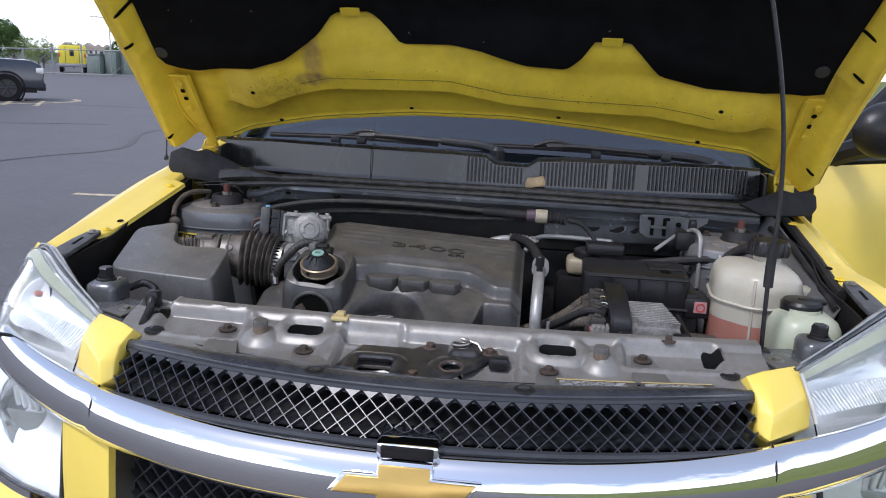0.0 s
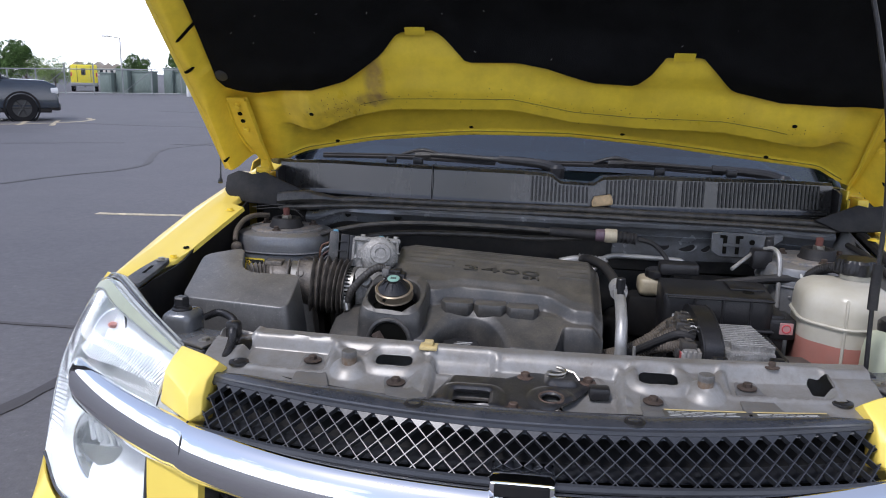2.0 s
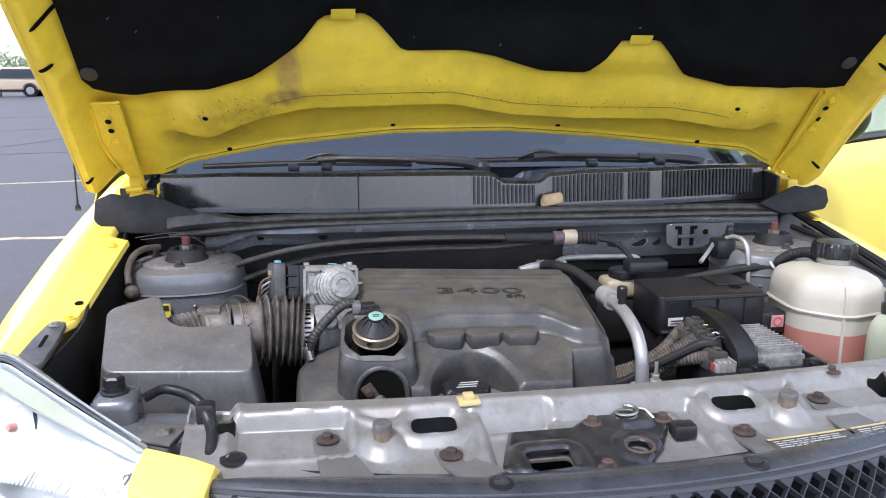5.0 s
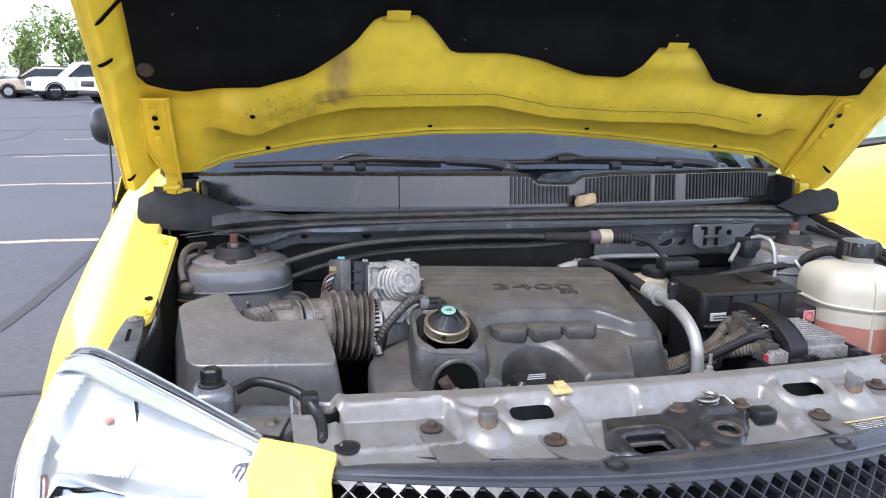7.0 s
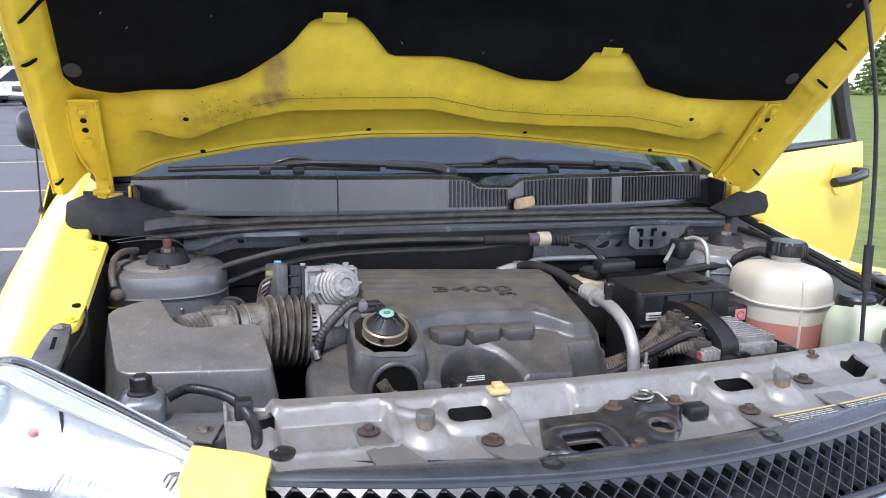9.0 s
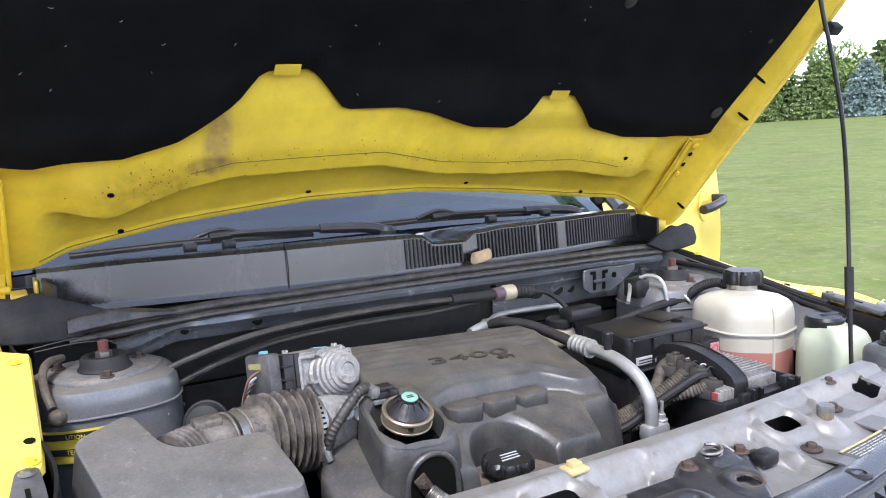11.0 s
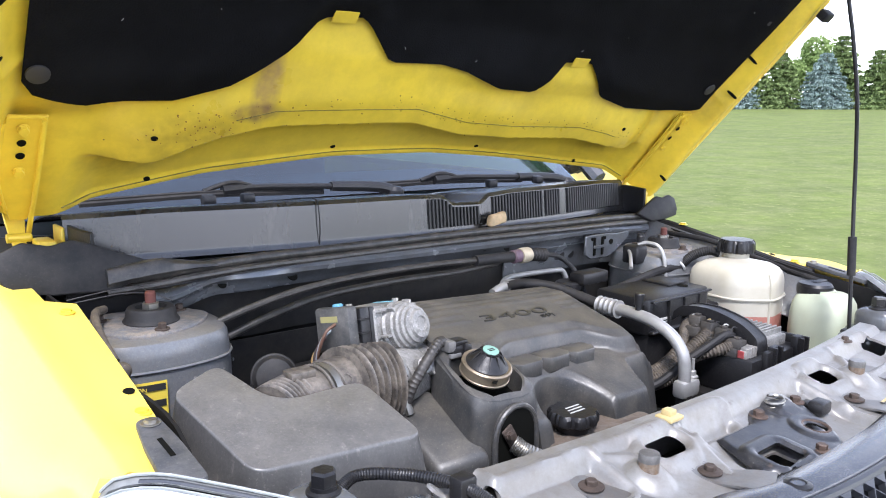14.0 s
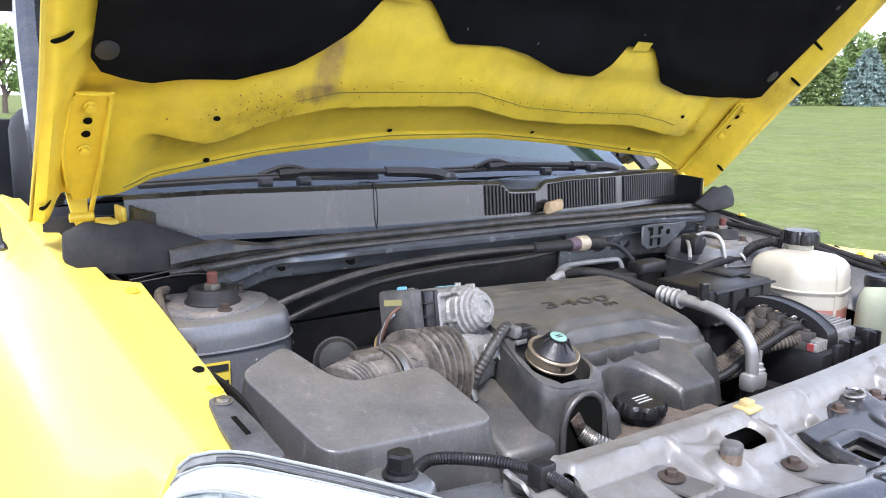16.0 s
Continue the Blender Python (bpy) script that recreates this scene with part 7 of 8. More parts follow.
part("blue_seal", rbox(0.243, 0.25, 0.258, 0.268, 0.892, 0.899, 0.002), mat("blue_seal", (0.08, 0.2, 0.32), 0.6), fuse)
LOOM = mat("brown_loom", (0.055, 0.045, 0.036), 0.7, var=0.4, scale=30, bump=0.2, dust=0.5, dust_col=(0.17, 0.14, 0.10), speck=0.5)
for k, (a, r) in enumerate([((0.264, 0.288, 0.902), 0.0095), ((0.264, 0.248, 0.898), 0.0105), ((0.260, 0.208, 0.886), 0.0100)]):
    part("wiring", ribbed([a, (0.246, a[1] - 0.002, a[2] - 0.007), (0.214, 0.272 - 0.014 * k, 0.872 - 0.006 * k), (0.178, 0.278 - 0.012 * k, 0.846 - 0.006 * k), (0.146, 0.29 - 0.008 * k, 0.830 - 0.007 * k), (0.12, 0.31, 0.815 - 0.005 * k)], r, 46, 0.15, 14, 5), LOOM, fuse)
part("wire_tail", tube([(0.275, 0.212, 0.893), (0.250, 0.212, 0.899), (0.22, 0.226, 0.880), (0.19, 0.245, 0.856), (0.15, 0.262, 0.826), (0.12, 0.28, 0.81)], 0.0075, 10), RUBBER, fuse)
for k in range(6):
    y = 0.206 + 0.016 * k
    part("thin_wire", tube([(0.284, y, 0.905 + 0.002 * k), (0.274, y + 0.004, 0.910 + 0.001 * k), (0.262, y + 0.003, 0.903 + 0.001 * k)], 0.0013, 6, 4), (INK, PALE, INK, OCHRE, INK, PALE)[k], fuse)
part("fuse_block", merge(rbox(0.250, 0.283, 0.170, 0.196, 0.862, 0.880, 0.003), *[rbox(0.253 + 0.008 * k, 0.258 + 0.008 * k, 0.168, 0.194, 0.866, 0.8835, 0.001, 1) for k in range(4)]), mat("dusty_fuse_plastic", (0.28, 0.275, 0.26), 0.5, dust=0.7, dust_col=(0.12, 0.10, 0.08)), fuse)
part("fuse_red", rbox(0.2485, 0.2515, 0.174, 0.190, 0.866, 0.879, 0.001, 1), mat("dull_red_fuse", (0.30, 0.05, 0.05), 0.5, dust=0.4), fuse)
part("tray_lid", prism([(0.36, 0.15), (0.50, 0.15), (0.52, 0.25), (0.50, 0.34), (0.42, 0.345), (0.42, 0.27)], 0.79, 0.832, 0.008), COVER, fuse)
part("tray_stand", rbox(0.42, 0.50, 0.20, 0.33, BAY + 0.001, 0.80, 0.01), DARKBAY, fuse)

# coolant reservoir
tank = thing("coolant_reservoir", (0.565, 0.37, BAY), "milky plastic coolant tank half full of reddish coolant", "reservoir")


def rounded(x0, x1, y0, y1, r, n=6):
    pts = []
    for cx_, cy_, a0 in ((x1 - r, y1 - r, 0), (x0 + r, y1 - r, 90), (x0 + r, y0 + r, 180), (x1 - r, y0 + r, 270)):
        for k in range(n + 1):
            a = radians(a0 + 90 * k / n)
            pts.append((cx_ + r * math.cos(a), cy_ + r * math.sin(a)))
    return pts


def tank_body(z0, z1, x0, x1, y0, y1, r, shoulder=0.0):
    rows = []
    cxm, cym = (x0 + x1) / 2, (y0 + y1) / 2
    prof = [(0.0, 0.97), (0.04, 1.0), (0.9, 1.0)] if not shoulder else [(0.0, 1.0), (0.68, 1.0), (0.8, 0.985), (0.9, 0.93), (0.96, 0.82), (1.0, 0.6)]
    for t, k in prof + ([(1.0, 1.0)] if not shoulder else []):
        rows.append([(cxm + (x - cxm) * k, cym + (y - cym) * k, z0 + (z1 - z0) * t) for x, y in rounded(x0, x1, y0, y1, r)])
    return loft(rows, True, True)


TANK_PLAN = rounded_poly([(0.486, 0.335), (0.552, 0.268), (0.652, 0.292), (0.660, 0.455), (0.500, 0.460)], 0.03, 5)


def tank_ring(k, z):
    cxm, cym = 0.575, 0.375
    k *= 0.92
    return [(cxm - 0.008 + (x - cxm) * k, cym + (y - cym) * k, z) for x, y in TANK_PLAN]


part("coolant_level", loft([tank_ring(0.96, 0.70), tank_ring(1.0, 0.72), tank_ring(1.0, 0.868)], True, True), COOLANT, tank, "reddish coolant showing through the plastic")
part("tank_body", loft([tank_ring(1.0, 0.868), tank_ring(1.0, 0.925), tank_ring(0.985, 0.938), tank_ring(0.95, 0.949), tank_ring(0.87, 0.958), tank_ring(0.70, 0.966), tank_ring(0.4, 0.971)], True, True), WHITE_TANK, tank, angle=60)
part("tank_seam", tube(tank_ring(1.012, 0.902) + tank_ring(1.012, 0.902)[:1], 0.0033, 6, 1), WHITE_TANK, tank)
part("tank_rib", tube([tank_ring(k, z)[8] for k, z in ((1.0, 0.72), (1.0, 0.90), (1.0, 0.925), (0.98, 0.94), (0.93, 0.953))], 0.0028, 6, 3), WHITE_TANK, tank)
part("tank_neck", lathe([(0.028, 0), (0.027, 0.03)], (0.590, 0.392, 0.955)), WHITE_TANK, tank)
part("tank_cap", knurled(lathe([(0.034, 0.0), (0.035, 0.004), (0.034, 0.022), (0.030, 0.027), (0.006, 0.0275)], (0.590, 0.392, 0.982), seg=64), 0.590, 0.392, 8, 0.12), BLACK, tank, "black lobed screw cap")
part("overflow_hose", ribbed([(0.583, 0.425, 0.974), (0.572, 0.445, 0.978), (0.555, 0.468, 0.968), (0.540, 0.482, 0.952), (0.528, 0.487, 0.940)], 0.0100, 26, 0.10, 12, 5), RUBBER, tank)
part("hose_clip", ring((0.532, 0.486, 0.944), (0.7, -0.4, 0.6), 0.0115, 0.0028), PALE, tank)
part("tank_foot", rbox(0.50, 0.64, 0.31, 0.44, BAY + 0.001, 0.70, 0.01), DARKBAY, tank)
part("tank_ear", merge(rbox(0.625, 0.69, 0.33, 0.36, 0.915, 0.935, 0.006)), WHITE_TANK, tank)

# washer reservoir
washer = thing("washer_reservoir", (0.60, 0.23, BAY), "pale translucent washer fluid tank with a black cap", "reservoir")
part("washer_body", tank_body(0.72, 0.925, 0.552, 0.664, 0.150, 0.262, 0.035, 1), WASHER, washer, angle=60)
part("washer_neck", lathe([(0.03, 0), (0.028, 0.025)], (0.606, 0.215, 0.905)), WASHER, washer)
part("washer_cap", merge(lathe([(0.033, 0), (0.034, 0.006), (0.034, 0.018), (0.03, 0.023), (0.012, 0.024)], (0.606, 0.226, 0.918), seg=28), rbox(0.60, 0.645, 0.218, 0.234, 0.935, 0.944, 0.003)), BLACK, washer, "black snap cap")
part("washer_foot", rbox(0.56, 0.64, 0.18, 0.27, BAY + 0.001, 0.73, 0.01), DARKBAY, washer)

# hood prop rod
rod = thing("prop_rod", (0.517, 0.117, 0.88), "thin black steel rod propping the hood", "prop rod")
part("rod", tube([(0.517, 0.117, 0.87), (0.515, 0.124, 1.0), (0.519, 0.132, 1.1), (0.514, 0.136, 1.2), (0.499, 0.138, 1.3), (0.477, 0.145, 1.4), (0.455, 0.155, 1.50), (0.44, 0.165, 1.68)], 0.0036, 10), BLACK, rod)
part("grip", tube([(0.5155, 0.1235, 0.985), (0.516, 0.126, 1.02), (0.518, 0.129, 1.055)], 0.0075, 12), RUBBER, rod)
part("pivot_clip", rbox(0.505, 0.53, 0.105, 0.13, 0.86, 0.885, 0.004), BLACK, rod)

# brake-fluid reservoir and master cylinder area
brake = thing("brake_reservoir", (0.23, 0.55, 0.86), "yellowed brake fluid reservoir with a black cap", "reservoir")
part("brake_body", rbox(0.222, 0.288, 0.545, 0.605, 0.872, 0.912, 0.012, 3), mat("yellowed_plastic", (0.36, 0.31, 0.21), 0.45, dust=0.5, dust_col=(0.16, 0.13, 0.09)), brake)
part("brake_cap", lathe([(0.028, 0), (0.029, 0.004), (0.028, 0.014), (0.024, 0.017), (0.004, 0.017)], (0.264, 0.572, 0.912)), BLACK, brake)
part("booster", merge(rbox(0.16, 0.34, 0.56, 0.68, 0.55, 0.82, 0.03, 3), rbox(0.20, 0.31, 0.545, 0.61, 0.78, 0.874, 0.015, 2)), DARKBAY, brake)

# hoses, lines and brackets along the bulkhead
def run(name, pts, r, material, label, category, ribs=0):
    return solo(name, ribbed(pts, r, ribs, 0.14, 10, 3) if ribs else tube(pts, r, 10), material, label, category)


run("hose", [(-0.50, 0.60, 0.955), (-0.44, 0.59, 0.975), (-0.36, 0.585, 0.992), (-0.25, 0.59, 0.999), (-0.10, 0.60, 0.998), (0.05, 0.605, 0.992), (0.15, 0.603, 0.988)], 0.0056, HOSE, "dusty black hose clipped along the bulkhead", "hose")
run("hose", [(-0.47, 0.61, 0.93), (-0.40, 0.60, 0.955), (-0.30, 0.605, 0.972), (-0.15, 0.615, 0.975), (0.0, 0.62, 0.972), (0.10, 0.615, 0.98)], 0.0062, HOSE, "thicker dusty black hose along the bulkhead", "hose")
joint = thing("hose_joint", (0.152, 0.603, 0.989), "ivory hose joint with a purple collar", "hose joint")
part("collar", lathe([(0.011, -0.024), (0.0135, -0.022), (0.0135, -0.006), (0.012, -0.004)], (0.152, 0.603, 0.989), (1, 0, 0), 18), mat("purple_collar", (0.09, 0.05, 0.075), 0.5, dust=0.3), joint)
part("sleeve", lathe([(0.0145, -0.004), (0.0155, 0.0), (0.0155, 0.018), (0.0145, 0.022)], (0.152, 0.603, 0.989), (1, 0, 0), 18), mat("ivory_plastic", (0.42, 0.36, 0.25), 0.5, var=0.2, scale=40, dust=0.4), joint)
solo("hose_sleeve", merge(ribbed([(0.175, 0.602, 0.988), (0.195, 0.60, 0.987), (0.215, 0.598, 0.985)], 0.012, 5, 0.25, 14, 4), tube([(0.03, 0.604, 0.992), (0.09, 0.605, 0.990), (0.13, 0.604, 0.989)], 0.0105, 12)), RUBBER, "black ribbed sleeve at a hose joint", "hose")
run("cable", [(0.22, 0.598, 0.985), (0.25, 0.59, 0.978), (0.275, 0.575, 0.955), (0.285, 0.56, 0.93), (0.29, 0.55, 0.90)], 0.005, RUBBER, "thin black cable hanging off the bulkhead", "cable")
run("hose", [(0.532, 0.487, 0.940), (0.505, 0.494, 0.940), (0.465, 0.502, 0.934), (0.42, 0.506, 0.926), (0.36, 0.51, 0.915), (0.31, 0.52, 0.90)], 0.0095, RUBBER, "thick black hose over the battery", "hose")
run("steel_line", [(0.470, 0.556, 0.986), (0.480, 0.540, 0.991), (0.486, 0.514, 0.985), (0.487, 0.498, 0.955), (0.487, 0.490, 0.88)], 0.0045, PIPE, "bright steel line beside the strut tower", "pipe")
solo("valve_block", rbox(0.445, 0.485, 0.54, 0.58, 0.945, 0.985, 0.006), BLACK, "black valve block on the bulkhead", "valve")
solo("valve_port", lathe([(0.009, 0), (0.009, 0.014), (0.0075, 0.016), (0.0075, 0.02)], (0.478, 0.556, 0.990)), BLACK, "small black cap on a steel line", "cap")
solo("cylinder_cap", rbox(0.26, 0.34, 0.53, 0.57, 0.925, 0.95, 0.006), BLACK, "black block beside the brake reservoir", "valve")
run("steel_line", [(0.40, 0.52, 0.948), (0.43, 0.545, 0.965), (0.45, 0.565, 0.975)], 0.004, PIPE, "bright short steel line", "pipe")
run("wiring_harness", [(-0.282, 0.330, 0.957), (-0.296, 0.322, 0.958), (-0.314, 0.316, 0.946), (-0.334, 0.314, 0.925), (-0.346, 0.316, 0.905), (-0.353, 0.320, 0.872), (-0.350, 0.32, 0.80)], 0.0075, HOSE, "taped wiring harness beside the intake", "wiring", 24)
run("wiring_harness", [(-0.565, 0.155, 0.895), (-0.54, 0.155, 0.905), (-0.508, 0.128, 0.907), (-0.486, 0.09, 0.909), (-0.475, 0.055, 0.908), (-0.467, 0.03, 0.899), (-0.467, 0.008, 0.885), (-0.474, -0.004, 0.866)], 0.0064, BLACK, "black corrugated wiring loom by the headlamp", "wiring", 92)
solo("loom_clip", rbox(-0.488, -0.466, 0.055, 0.075, 0.894, 0.921, 0.004), BLACK, "black clip on the wiring loom", "clip")
run("wiring_harness", [(-0.418, 0.425, 0.925), (-0.432, 0.42, 0.915), (-0.452, 0.41, 0.90), (-0.475, 0.40, 0.875), (-0.49, 0.395, 0.84)], 0.0085, HOSE, "dusty taped wiring below the throttle body", "wiring", 16)
solo("purge_valve", merge(lathe([(0.026, 0), (0.029, 0.006), (0.029, 0.035), (0.024, 0.045), (0.01, 0.048)], (-0.460, 0.480, 0.902), (-0.35, -0.75, 0.30), 32), ring((-0.471, 0.456, 0.912), (-0.35, -0.75, 0.30), 0.029, 0.003), tube([(-0.465, 0.485, 0.9), (-0.47, 0.55, 0.8), (-0.47, 0.60, 0.62)], 0.02, 10)), RUBBER, "round black valve behind the intake duct", "valve")
solo("intake_manifold", merge(rbox(-0.42, -0.24, 0.46, 0.60, 0.62, 0.88, 0.03, 3), rbox(-0.20, 0.10, 0.53, 0.60, 0.62, 0.93, 0.02, 2)), DARKBAY, "dark grimy manifold at the back of the engine", "manifold")
wl_ = run("wing_line", [(-0.625, 0.66, 0.988), (-0.645, 0.63, 0.992), (-0.657, 0.59, 0.988), (-0.660, 0.55, 0.972), (-0.655, 0.525, 0.952)], 0.0058, LOOM, "dusty brown line ending in a bulb on the inner wing", "pipe")
bulb = bmesh.new()
bmesh.ops.create_uvsphere(bulb, u_segments=20, v_segments=14, radius=0.0120)
part("bulb", move(bulb, Matrix.Translation((-0.650, 0.520, 0.940)) @ Matrix.Diagonal((1.05, 1, 1.0, 1))), LOOM, wl_)
run("wing_line", [(0.655, 0.62, 0.99), (0.66, 0.50, 0.985), (0.662, 0.40, 0.965), (0.664, 0.30, 0.945), (0.66, 0.22, 0.93)], 0.006, RUBBER, "black line along the inner wing", "pipe")
# folded yellow warning label on the strut tower
lbl = part("warning_label", thicken(field(-2.5, -1.7, 10, 0, 1, 3, lambda a, b: (-0.575 + 0.1165 * square(a) * math.cos(a), 0.632 + 0.105 * square(a) * math.sin(a), 0.914 - 0.046 * b)), 0.0008), YLABEL, tower_l, "yellow and black caution label")
for k in range(2):
    z = 0.911 - 0.022 * k
    part("label_bar", thicken(field(-2.48, -1.72, 10, 0, 1, 1, lambda a, b: (-0.575 + 0.1178 * square(a) * math.cos(a), 0.632 + 0.1063 * square(a) * math.sin(a), z - 0.009 * b)), 0.0004), INK, lbl)
for k, word in enumerate(("CAUTION", "ATTENTION")):
    a = -2.08
    ex, ey, ez = Vector((-math.sin(a), math.cos(a), 0)), Vector((0, 0, 1)), Vector((math.cos(a), math.sin(a), 0))
    at = Vector((-0.575 + 0.1186 * square(a) * math.cos(a), 0.632 + 0.1071 * square(a) * math.sin(a), 0.9035 - 0.022 * k)) - ex * 0.018
    lettering(word, 0.0085, Matrix(((ex.x, ey.x, ez.x, at.x), (ex.y, ey.y, ez.y, at.y), (ex.z, ey.z, ez.z, at.z), (0, 0, 0, 1))), YLABEL, lbl, "lettering", 0.0003)
solo("dry_leaf", warp(rbox(-0.027, 0.027, -0.008, 0.008, 0, 0.022, 0.006, 3), lambda x, y, z: (0.143 + 0.85 * x, 0.661 + y + 0.15 * abs(x), 1.044 + 1.75 * z * (1 - (x / 0.034) ** 2) + 0.003 * math.sin(90 * x))), mat("dry_leaf", (0.5, 0.36, 0.2), 0.8, var=0.3, scale=60, bump=0.4), "crumpled tan dry leaf on the cowl", "leaf")

# ---- surroundings ----
def foliage(name, a, b, c, var=0.5, scale=1.5):
    """Leaf colours that differ from leaf to leaf."""
    m = bpy.data.materials.new(name)
    m.use_nodes = True
    n, l = m.node_tree.nodes, m.node_tree.links
    geo, ramp, tc, noi = n.new("ShaderNodeNewGeometry"), n.new("ShaderNodeValToRGB"), n.new("ShaderNodeTexCoord"), n.new("ShaderNodeTexNoise")
    noi.inputs["Scale"].default_value = scale
    l.new(tc.outputs["Object"], noi.inputs["Vector"])
    mx = n.new("ShaderNodeMath")
    mx.operation = "MULTIPLY_ADD"
    mx.inputs[1].default_value = 0.6
    l.new(geo.outputs["Random Per Island"], mx.inputs[0])
    half = n.new("ShaderNodeMath")
    half.operation = "MULTIPLY"
    half.inputs[1].default_value = 0.4
    l.new(noi.outputs["Fac"], half.inputs[0])
    l.new(half.outputs["Value"], mx.inputs[2])
    e = ramp.color_ramp.elements
    e[0].color, e[1].color = (*a, 1), (*c, 1)
    mid = e.new(0.5)
    mid.color = (*b, 1)
    l.new(mx.outputs["Value"], ramp.inputs["Fac"])
    p = n["Principled BSDF"]
    l.new(ramp.outputs["Color"], p.inputs["Base Color"])
    p.inputs["Roughness"].default_value = 0.65
    p.inputs["Specular IOR Level"].default_value = 0.2
    return m


BARK = mat("bark", (0.085, 0.065, 0.05), 0.9, var=0.35, scale=6, bump=0.6, bscale=20)
LEAF_DARK = foliage("leaf_dark", (0.04, 0.075, 0.02), (0.07, 0.125, 0.032), (0.115, 0.185, 0.055))
LEAF_LIGHT = foliage("leaf_light", (0.12, 0.18, 0.05), (0.20, 0.28, 0.085), (0.29, 0.37, 0.14))
NEEDLE_BLUE = foliage("needle_blue", (0.085, 0.125, 0.105), (0.20, 0.27, 0.25), (0.36, 0.44, 0.41))
NEEDLE_GREEN = foliage("needle_green", (0.07, 0.105, 0.035), (0.15, 0.205, 0.07), (0.26, 0.33, 0.13))


def scatter_leaves(points, size, rng, droop=0.0):
    """Small bent leaf clumps, two triangles each."""
    verts, faces = [], []
    for p, out in points:
        s = size * rng.uniform(0.6, 1.3)
        a = Vector((rng.gauss(0, 1), rng.gauss(0, 1), rng.gauss(0, 1))).normalized()
        b = a.cross(Vector((rng.gauss(0, 1), rng.gauss(0, 1), rng.gauss(0, 1)))).normalized()
        k = len(verts)
        verts += [p - a * s, p + b * s * 0.55 + out * s * 0.25, p + a * s - Vector((0, 0, droop * s)), p - b * s * 0.55]
        faces += [(k, k + 1, k + 2), (k, k + 2, k + 3)]
    me = bpy.data.meshes.new("crown")
    me.from_pydata(verts, [], faces)
    return me


def attach(name, me, material, parent, label=""):
    me.materials.append(material)
    ob = new(name, me)
    ob.parent = parent
    if label:
        tagged(ob, label)
    return ob


def tree(seed, height, spread, leaf, label, leaves=2600, trunk=0.28, size=0.16):
    rng = random.Random(seed)
    root = thing("tree", (0, 0, 0), label, "tree")
    limbs = [tube([(0, 0, -0.3), (rng.uniform(-0.1, 0.1), rng.uniform(-0.1, 0.1), height * 0.3), (rng.uniform(-0.2, 0.2), 0, height * 0.62)], height * 0.028, 8, 5, lambda t: 1.15 - 0.75 * t)]
    blobs = []
    for k in range(11):
        a, up = rng.uniform(0, 6.3), rng.uniform(0.14, 0.62)
        r = spread * rng.uniform(0.3, 0.72) * (1 - 0.35 * abs(up - 0.45))
        tip = Vector((r * math.cos(a), r * math.sin(a), height * (up + rng.uniform(0.1, 0.32))))
        limbs.append(tube([(0, 0, height * up * 0.75), tip * 0.5 + Vector((0, 0, height * up * 0.45)), tip], height * 0.011, 6, 4, lambda t: 1.1 - 0.8 * t))
        blobs.append((tip, spread * rng.uniform(0.26, 0.44)))
    blobs.append((Vector((0, 0, height * 0.80)), spread * 0.42))
    part("trunk", merge(*limbs), BARK, root)
    pts = []
    for k in range(leaves):
        c, r = rng.choice(blobs)
        d = Vector((rng.gauss(0, 1), rng.gauss(0, 1), rng.gauss(0, 0.85))).normalized()
        pts.append((c + d * r * rng.uniform(0.55, 1.05) ** 0.6, d))
    attach("crown", scatter_leaves(pts, size * height / 6, rng), leaf, root)
    return root


def spruce(seed, height, radius, leaf, label, tufts=17000):
    rng = random.Random(seed)
    root = thing("spruce", (0, 0, 0), label, "tree")
    part("trunk", tube([(0, 0, -0.3), (0, 0, height * 0.5), (0, 0, height * 0.97)], height * 0.02, 8, 4, lambda t: 1.1 - 0.95 * t), BARK, root)
    pts = []
    whorls = 14
    for w in range(whorls):
        f = w / whorls
        z = height * (0.04 + 0.94 * f)
        n = max(5, int(15 * (1 - f) + 4))
        for k in range(n):
            a = 2 * math.pi * (k + rng.random()) / n
            reach = radius * (1 - f) ** 0.72 * rng.uniform(0.72, 1.15) + 0.12
            m = int(tufts / whorls / n * (0.6 + 0.8 * (1 - f)))
            for j in range(m):
                t = rng.random() ** 0.6
                d = Vector((math.cos(a), math.sin(a), 0))
                side = Vector((-d.y, d.x, 0)) * rng.gauss(0, 0.13) * reach * t
                p = d * reach * t + side + Vector((0, 0, z - 0.16 * reach * t * t + rng.gauss(0, 0.04)))
                pts.append((p, d + Vector((0, 0, -0.3))))
    attach("crown", scatter_leaves(pts, 0.128 * height / 5, rng, 0.5), leaf, root)
    return root


def place(ob, x, y, z, turn=0, first=[]):
    return copy_thing(ob, pose(x, y, z, 0, 0, turn))


